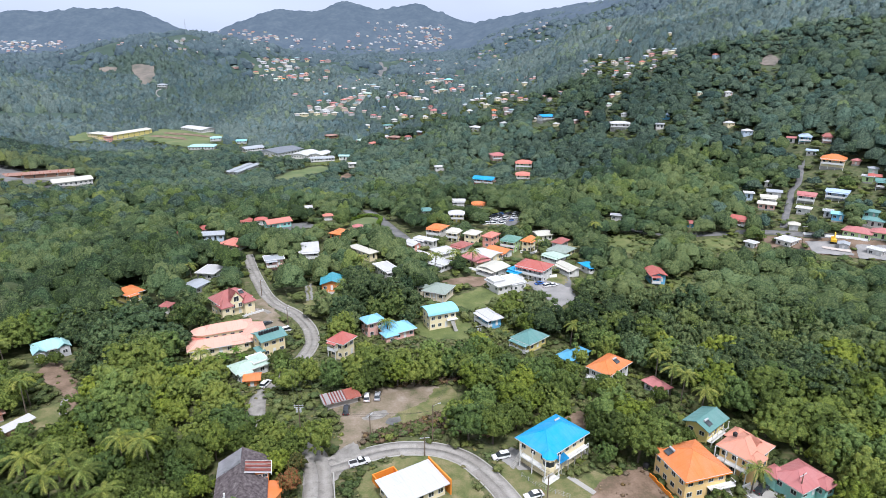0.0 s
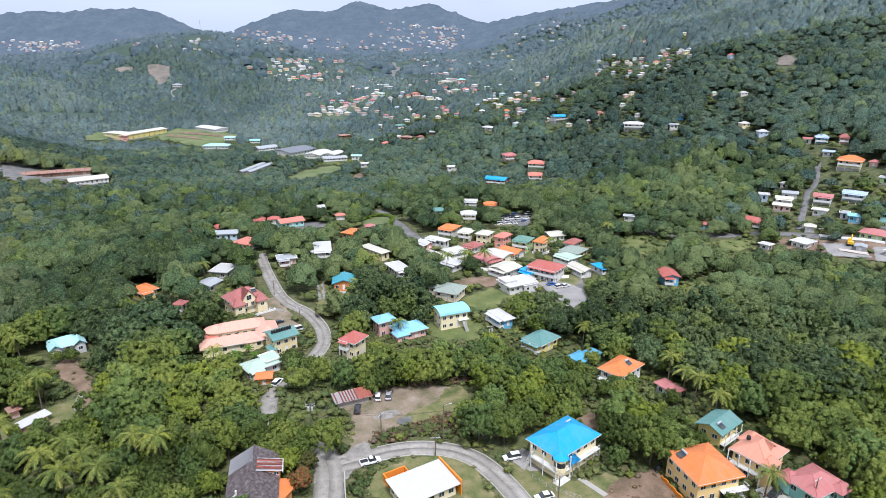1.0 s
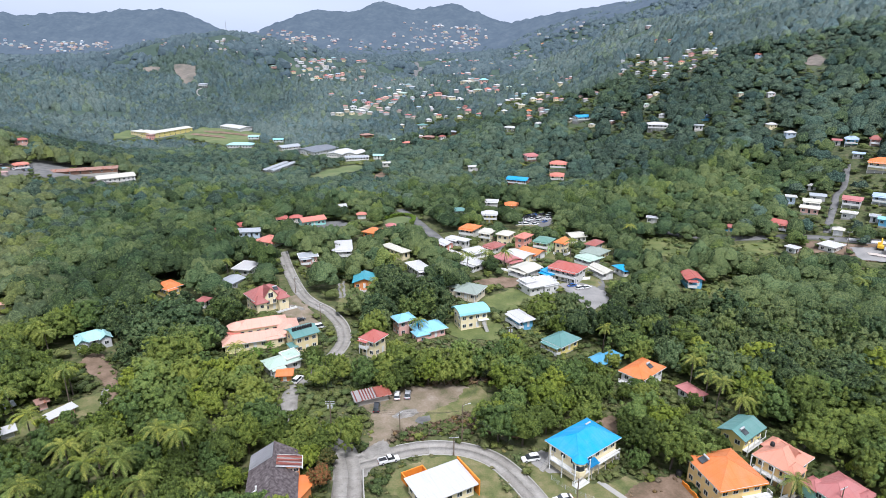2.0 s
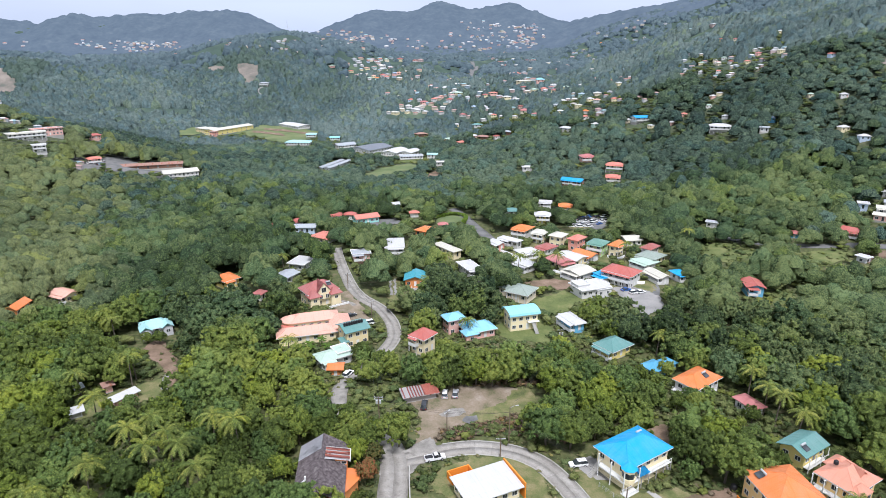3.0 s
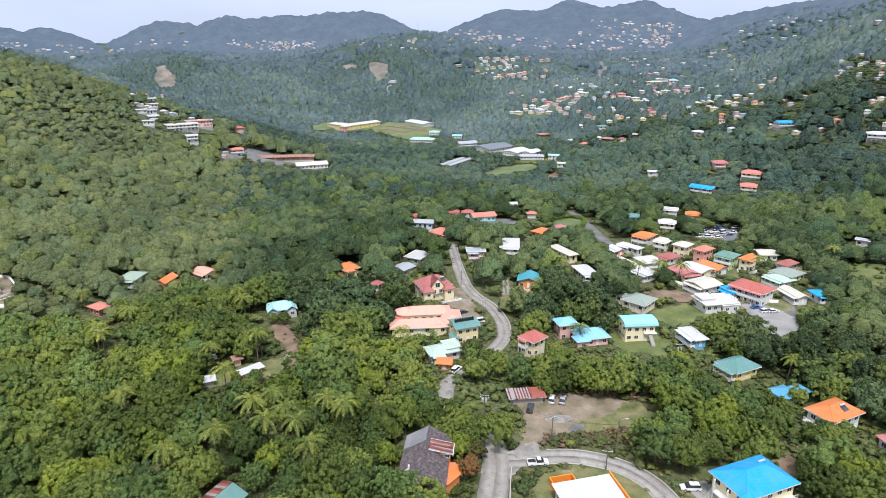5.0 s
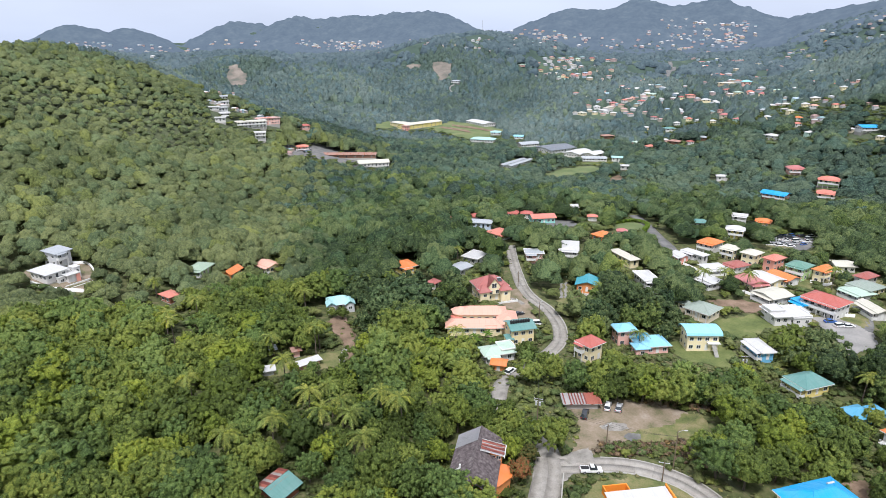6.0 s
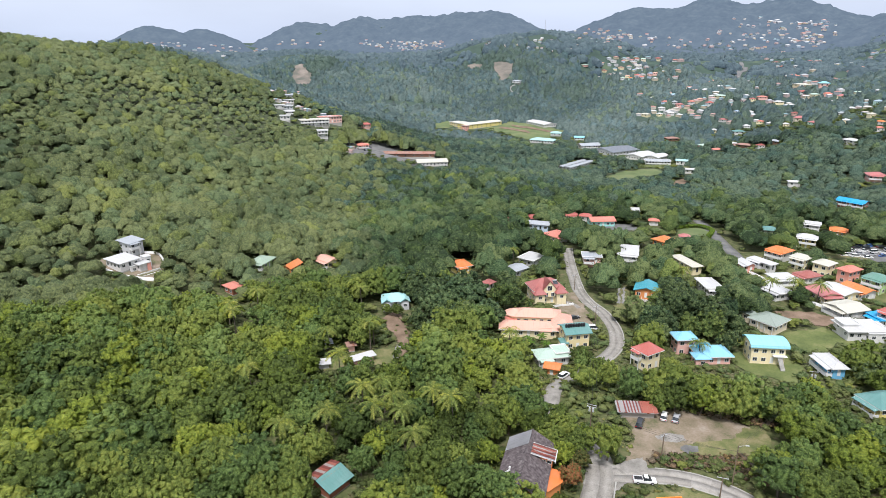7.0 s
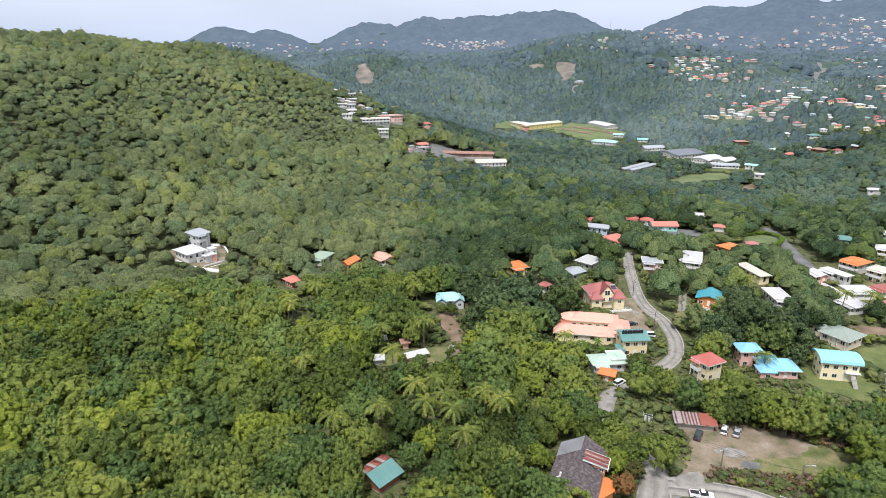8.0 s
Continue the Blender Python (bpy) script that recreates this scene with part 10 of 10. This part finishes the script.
def plant(name, templates, x, y, tall, width, mat, label, lift=0.0):
    """Many crowns joined into one mesh."""
    z = surface(x, y) + lift
    vs, fs, ns, tones, start = [], [], [], [], 0
    pick = rng.integers(0, len(templates), len(x))
    turn = rng.uniform(0, math.tau, len(x))
    # trees of a kind stand together: the tone follows groves, with strays
    wide = np.clip((np.hypot(x, y) - 300) / 400, 0, 1)
    near_tone = 0.38 * value_noise(x, y, 26, 81) + 0.30 * value_noise(x, y, 75, 82)
    far_tone = 0.40 * value_noise(x, y, 62, 83) + 0.52 * value_noise(x, y, 190, 84)
    grove = np.clip(0.5 + near_tone * (1 - wide) + far_tone * wide + rng.normal(0, 0.19, len(x)) * (1 - 0.35 * wide), 0, 1)
    for k, (tv, tf, tn) in enumerate(templates):
        m = pick == k
        if not m.any():
            continue
        c, s = np.cos(turn[m])[:, None], np.sin(turn[m])[:, None]
        w = width[m][:, None] * rng.uniform(0.85, 1.15, (m.sum(), 1))
        vx = x[m][:, None] + w * (c * tv[:, 0] - s * tv[:, 1])
        vy = y[m][:, None] + w * (s * tv[:, 0] + c * tv[:, 1])
        vz = z[m][:, None] + tv[:, 2] * tall[m][:, None]
        vs.append(np.stack([vx, vy, vz], 2).reshape(-1, 3))
        tones.append(np.repeat(grove[m], len(tv)))
        ns.append(np.stack([c * tn[:, 0] - s * tn[:, 1], s * tn[:, 0] + c * tn[:, 1], np.broadcast_to(tn[:, 2], (m.sum(), len(tn)))], 2).reshape(-1, 3))
        fs.append((tf[None] + (start + np.arange(m.sum()) * len(tv))[:, None, None]).reshape(-1, 4))
        start += m.sum() * len(tv)
    me = mesh_from(name, np.concatenate(vs), np.concatenate(fs))
    set_normals(me, np.concatenate(ns))
    me.attributes.new("tone", "FLOAT", "POINT").data.foreach_set("value", np.concatenate(tones).astype(np.float32))
    return tagged(put(name, me, mat), label, "woodland", kind="stuff")


def tree_things(x, y, tall, leaf=None, words=None):
    """The nearest trees, each a thing with trunk and crown."""
    kinds = []
    for i in range(8 if leaf is None else 2):
        v, f, n = crown_template(135, 0.135, 760, 0.058, rng.uniform(0.72, 1.0), 0.56, 0.18)
        me = mesh_from("crown", v * np.array([0.5, 0.5, 1]), f)
        set_normals(me, n)
        me.materials.append(leaf or LEAF_TREE)
        bm = bmesh.new()
        tube(bm, [(0, 0, -0.12), (0.01, 0, 0.1), (0.03, 0.02, 0.28), (0.02, 0, 0.5)], [0.035, 0.028, 0.022, 0.012], 7)
        for k in range(4):
            a = k * 1.6 + i
            tube(bm, [(0.02, 0, 0.22 + 0.03 * k), (0.12 * math.cos(a), 0.12 * math.sin(a), 0.4), (0.24 * math.cos(a), 0.24 * math.sin(a), 0.55)], [0.016, 0.011, 0.004], 5)
        tm = bpy.data.meshes.new("trunk")
        bm.to_mesh(tm)
        bm.free()
        tm.materials.append(BARK)
        kinds.append((tm, me))
    labels = ["broad-crowned green tree with a dense leafy canopy", "spreading mango tree with dark green foliage", "rounded light green tree in a thicket"] if words is None else [words]
    for i, (px, py, t) in enumerate(zip(x, y, tall)):
        ob = thing("tree", px, py, float(surface(px, py)), float(rng.uniform(0, 360)), labels[i % len(labels)], "tree", "broadleaf trees")
        w = t * float(rng.uniform(0.78, 1.08))
        ob.scale = (w, w, t)
        tm, me = kinds[i % len(kinds)]
        put("trunk", tm, BARK, ob)
        put("crown", me, None, ob)


def build_woods():
    x, y, tall = scatter(70, 235, 6.2, 6.0, 11.5)
    order = np.argsort(np.hypot(x, y))
    x, y, tall = x[order], y[order], tall[order]
    px, py, pt = np.array(HOUSE_TREES + LANE_TREES).T
    x, y, tall = np.append(px, x), np.append(py, y), np.append(pt, tall)
    tree_things(x[:300], y[:300], tall[:300])
    tree_things(*np.array(RED_TREES).T, FLAME_LEAF, "small tree with rust-red blossom among green leaves")
    near = [crown_template(92, 0.155, 240, 0.072, rng.uniform(0.85, 1.1), 0.52, 0.18) for _ in range(12)]
    x, y, tall = x[300:], y[300:], tall[300:]
    away = np.hypot(x, y) + 35 * value_noise(x, y, 45, 55) + rng.uniform(-20, 20, len(x)) > 205
    west = x / np.hypot(x, y) + 0.08 * value_noise(x, y, 60, 61) < -0.58
    for m, mat in ((~away | west, LEAF), (away & ~west, LEAF_WOOD)):
        plant("wood", near, x[m], y[m], tall[m], tall[m] * rng.uniform(0.46, 0.60, m.sum()), mat, "dense green broadleaf wood round the houses")
    x, y, tall = scatter(235, 700, 6.6, 5.6, 9.8)
    r = np.hypot(x, y) + 60 * value_noise(x, y, 110, 51) + rng.uniform(-35, 35, len(x))
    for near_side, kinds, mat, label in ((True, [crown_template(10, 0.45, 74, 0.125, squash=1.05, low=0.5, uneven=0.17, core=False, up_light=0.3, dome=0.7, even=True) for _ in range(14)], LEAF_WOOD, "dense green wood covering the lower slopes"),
                                         (False, [crown_template(5, 0.60, 20, 0.17, squash=1.05, low=0.5, uneven=0.15, core=False, up_light=0.4, dome=0.8, even=True) for _ in range(14)], LEAF_SLOPE_HAZE, "dense green wood on the hillsides and valley floor")):
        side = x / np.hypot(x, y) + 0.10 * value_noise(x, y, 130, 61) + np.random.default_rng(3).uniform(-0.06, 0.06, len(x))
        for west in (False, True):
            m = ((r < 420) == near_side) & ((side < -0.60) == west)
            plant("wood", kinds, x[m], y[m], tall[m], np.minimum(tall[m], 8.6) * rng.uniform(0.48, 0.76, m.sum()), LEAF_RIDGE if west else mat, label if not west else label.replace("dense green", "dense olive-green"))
    x, y, tall = scatter(700, 2500, 8.2, 8, 12)
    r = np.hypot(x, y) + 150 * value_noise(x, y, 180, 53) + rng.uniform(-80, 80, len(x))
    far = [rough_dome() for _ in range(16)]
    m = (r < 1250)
    plant("far_wood", far, x[m], y[m], tall[m] * 0.85, np.minimum(tall[m], 10) * 0.72, LEAF_FAR_HAZE, "far wooded hillsides")
    # the crowns beyond carry painted haze in colour and glow
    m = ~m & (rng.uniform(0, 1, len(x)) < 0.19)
    plant("backdrop", far, x[m], y[m], tall[m] * 0.95, tall[m] * 1.2, LEAF_DISTANT_HAZE, "distant wooded hills, pale with painted haze")["kind"] = "structure"
    # rough grass where no tree can stand, beside lanes and yards
    x, y, tall = scatter(80, 190, 1.6, 0.25, 0.7)
    m = ~free_of_things(x, y, np.full(len(x), 8.0))
    blades = [crown_template(1, 0.35, 9, 0.55) for _ in range(5)]
    plant("rough_grass", blades, x[m], y[m], tall[m], tall[m] * 0.8 + 0.25, GRASS_BLADE, "rough yellowish grass beside lanes and yards", -0.1)
    # low shrubs and creepers over all ground that is neither road nor yard
    spots = []
    for r0, r1, cell, low, high, every in ((80, 205, 2.4, 0.7, 2.2, True), (205, 300, 4.8, 1.6, 4.0, False), (300, 460, 5.2, 1.6, 4.2, False), (460, 800, 6.6, 2.0, 4.8, False)):
        px, py, pt = scatter(r0, r1, cell, low, high)
        if not every:
            bare = ~free_of_things(px, py, np.full(len(px), 12.0))
            px, py, pt = px[bare], py[bare], pt[bare]
        else:
            thin = ~free_of_things(px, py, np.full(len(px), 13.0)) | (rng.uniform(0, 1, len(px)) < 0.1)
            px, py, pt = px[thin], py[thin], pt[thin]
        spots.append((px, py, pt))
    x, y, tall = (np.concatenate(c) for c in zip(*spots))
    r = np.hypot(x, y)
    for m, kinds in ((r < 205, [crown_template(8, 0.25, 18, 0.2) for _ in range(8)]), (r >= 205, [crown_template(3, 0.5, 12, 0.36) for _ in range(8)])):
        plant("shrubs", kinds, x[m], y[m], tall[m], tall[m] * 0.75 + 0.4, BUSH_LEAF, "low tangled green shrubs and creepers", -0.15)
    # dry brown brush on the banks round the parking ground, and tufts on the meadows
    for poly, cell, mat, label, low, high in ((BRUSH_BANK, 0.9, DRY_BRUSH, "dry reddish-brown brush and cut branches on a bank", 0.4, 1.3), (BRUSH_BACK, 0.9, DRY_BRUSH, "dry reddish-brown brush and cut branches on a bank", 0.4, 1.2),
                                              (CLEARING_LEFT, 3.4, BUSH_LEAF, "weeds on a bare earth clearing", 0.3, 0.9), (RED_BANK, 2.6, DRY_BRUSH, "dry twigs and weeds on a bare earth bank", 0.4, 1.0), (MEADOW_EAST, 3.0, BUSH_LEAF, "tufts and low shrubs on a meadow", 0.5, 2.4),
                                              (MEADOW_BANK, 1.5, BUSH_LEAF, "thick green weeds and low shrubs on a bank", 0.6, 2.6), (MEADOW_EAST2, 2.4, BUSH_LEAF, "tufts and low shrubs on a meadow", 0.5, 2.0), (MEADOW_EAST3, 3.0, BUSH_LEAF, "tufts and low shrubs on a meadow", 0.5, 2.4)):
        xs, ys = zip(*poly)
        gx, gy = np.meshgrid(np.arange(min(xs), max(xs), cell), np.arange(min(ys), max(ys), cell))
        x = (gx + rng.uniform(-0.5, 0.5, gx.shape) * cell).ravel()
        y = (gy + rng.uniform(-0.5, 0.5, gy.shape) * cell).ravel()
        m = inside(poly, x, y) & (rng.uniform(0, 1, len(x)) < 0.62)
        x, y = x[m], y[m]
        tall = rng.uniform(low, high, len(x))
        plant("brush" if mat is DRY_BRUSH else "meadow_tufts", [crown_template(3, 0.16, 30, 0.34, uneven=0.4) for _ in range(8)], x, y, tall, tall * 0.8 + 0.2, mat, label, -0.05)


build_woods()


def build_backdrop():
    """The farthest range, lying on the ground sheet like a close cover of trees."""
    az = np.radians(np.linspace(-44, 80, 620))
    r = np.concatenate([np.linspace(2350, 3000, 30), np.linspace(3020, 4300, 30)])
    ga, gr = np.meshgrid(az, r)
    x, y = -np.sin(ga) * gr, np.cos(ga) * gr
    z = height(x, y) + 9 + 5 * value_noise(x, y, 24, 41) + 3 * value_noise(x, y, 11, 42)
    z[0] -= 40
    z[-1] -= 40
    n = len(az)
    i = (np.arange(len(r) - 1)[:, None] * n + np.arange(n - 1)[None]).ravel()
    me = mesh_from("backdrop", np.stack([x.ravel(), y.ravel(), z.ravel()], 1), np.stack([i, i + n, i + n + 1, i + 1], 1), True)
    tagged(put("backdrop", me, HAZED_HILLS), "far wooded mountain range, blue-grey with painted haze", "hills", kind="structure")
    w = mesh_from("water", [(-9000, -2000, -30), (9000, -2000, -30), (9000, 9000, -30), (-9000, 9000, -30)], [[0, 1, 2, 3]])
    mat, nodes, links, b = material("sea_water", 0.15)
    b.inputs["Base Color"].default_value = (0.10, 0.17, 0.22, 1)
    bump(nodes, links, b, noise_node(nodes, links, 12.0, 5, "World"), 0.6, 0.4)
    tagged(put("water", w, mat), "pale grey sea beyond the hills", "sea", kind="structure")


build_backdrop()

# ---- single plants ----
def palm_template(long):
    """Meshes of a coconut palm's fronds: arched rib with drooping leaflets on both sides."""
    made = []
    for k in range(3):
        v, f = [], []
        n = 18
        rise = (0.85, 0.50, 0.20)[k]
        rib = []
        for i in range(n + 1):
            t = i / n
            rib.append(np.array([long * t * (1 - 0.12 * t), 0, rise * long * t - (0.55 + 0.5 * rise) * long * t * t]))
        for i in range(1, n):
            t = i / n
            w = long * 0.12 * math.sin(math.pi * (0.12 + 0.84 * t)) + 0.1
            d = (rib[i + 1] - rib[i]) * 0.78
            for s in (-1, 1):
                a = rib[i]
                tip = a + d * 1.9 + np.array([0, s * w, -0.5 * w])
                b = len(v)
                v += [a, a + d, tip + d * 0.3, tip]
                f.append([b, b + 1, b + 2, b + 3])
        b = len(v)
        for p in rib:
            v += [p + np.array([0, -0.035, 0.02]), p + np.array([0, 0.035, 0.02])]
        for i in range(n):
            f.append([b + 2 * i, b + 2 * i + 1, b + 2 * i + 3, b + 2 * i + 2])
        me = mesh_from("frond", np.array(v), np.array(f))
        me.materials.append(PALM_LEAF)
        made.append(me)
    return made


FRONDS = palm_template(4.1)


def palm(x, y, tall, size=1.0, lean=0.6):
    ob = thing("coconut_palm", x, y, float(surface(x, y)), float(rng.uniform(0, 360)), "coconut palm with a slender trunk and yellow-green fronds", "palm tree", "coconut palms")
    bm = bmesh.new()
    tube(bm, [(0, 0, -0.5), (lean * 0.15, 0, tall * 0.35), (lean * 0.5, 0, tall * 0.7), (lean, 0, tall)], [0.24, 0.17, 0.14, 0.11], 7)
    part("trunk", bm, BARK, ob)
    for i in range(17):
        ring = i % 3
        q = new("frond", FRONDS[ring])
        q.parent = ob
        q.matrix_basis = pose(lean, 0, tall, float(rng.uniform(-12, 12)), 0, i * 137.5 + float(rng.uniform(-10, 10))) @ Matrix.Scale(size * float(rng.uniform(0.85, 1.1)), 4)
    return ob


for px, py, ph in PALMS_WEST:
    palm(px, py, ph, 1.15)
for px, py, ph in PALMS_FAR + PALMS_EAST:
    palm(px, py, ph + 1.6)


def banana_leaf():
    v, f = [], []
    n = 7
    for i in range(n + 1):
        t = i / n
        c = np.array([2.2 * t, 0, 1.5 * t - 1.6 * t * t])
        w = 0.38 * math.sin(math.pi * min(1, 0.08 + t * 0.9))
        v += [c + (0, -w, -0.12), c, c + (0, w, -0.12)]
    for i in range(n):
        for k in (0, 1):
            f.append([3 * i + k, 3 * i + k + 1, 3 * i + k + 4, 3 * i + k + 3])
    me = mesh_from("banana_leaf", np.array(v), np.array(f), True)
    me.materials.append(BANANA_LEAF)
    return me


BANANA_LEAF = leaves("banana_leaves", (0.06, 0.12, 0.02), (0.11, 0.19, 0.03), (0.19, 0.27, 0.05))
BANANA = banana_leaf()
for px, py in [(-72.3, 170.7), (-68.9, 173.6), (-65.7, 177.3), (-62.4, 172.5), (-69.1, 168.9), (-67.0, 171.0), (-34.1, 208.9), (-37.1, 201.5), (-33.0, 212.7), (-35.5, 205.0)]:
    ob = thing("banana_plant", px, py, float(surface(px, py)), float(rng.uniform(0, 360)), "banana plant with broad arching green leaves", "banana plant", "banana plants")
    bm = bmesh.new()
    tube(bm, [(0, 0, -0.3), (0, 0, 1.2), (0, 0, 2.4)], [0.16, 0.13, 0.07], 7)
    part("stem", bm, BANANA_LEAF, ob)
    for i in range(8):
        q = new("leaf", BANANA)
        q.parent = ob
        q.matrix_basis = pose(0, 0, 2.3 + 0.05 * i, float(rng.uniform(-15, 15)), -20 + 8 * (i % 3), i * 137.5)

def clipped_hedge(pts, wide, tall, label):
    """A clipped hedge with a leafy, slightly uneven surface."""
    line = spline(pts, 1.0)
    n = len(line) * 40
    k = rng.integers(0, len(line), n)
    c = np.stack([line[k, 0] + rng.uniform(-wide / 2, wide / 2, n), line[k, 1] + rng.uniform(-wide / 2, wide / 2, n), np.zeros(n)], 1)
    c[:, 2] = surface(c[:, 0], c[:, 1]) + tall * np.sqrt(rng.uniform(0, 1, n))
    nrm = np.stack([rng.normal(0, 0.4, n), rng.normal(-0.3, 0.4, n), np.ones(n)], 1)
    v, f, _ = leaf_quads(c, nrm, np.full(n, 0.7))
    tagged(put("hedge", mesh_from("hedge", v, f), HEDGE_LEAF), label, "hedge")


HEDGE_LEAF = leaves("hedge_leaves", (0.08, 0.14, 0.02), (0.15, 0.22, 0.03), (0.24, 0.29, 0.05))


clipped_hedge([(-57.0, 344.0), (-56.0, 352.0), (-46.0, 365.5), (-37.5, 358.0), (-37.0, 342.0)], 2.2, 2.2, "bright green clipped hedge round a lawn")
clipped_hedge([(-50.0, 246.0), (-44.0, 250.0), (-38.0, 253.0)], 1.6, 1.6, "yellow-green clipped hedge behind a house")


# ---- the slabs of the lanes ----
road_slabs(lane_east, LANE_EAST, 5.0, 4.6, 0.135)
road_slabs(lane_south, LANE_SOUTH[:4], 6.2, 4.6, 0.145)
road_slabs(lane_north, LANE_NORTH[:3], 4.6, 4.6, 0.125)
road_slabs(lane_north, LANE_NORTH[6:], 4.4, 5.0, 0.125)
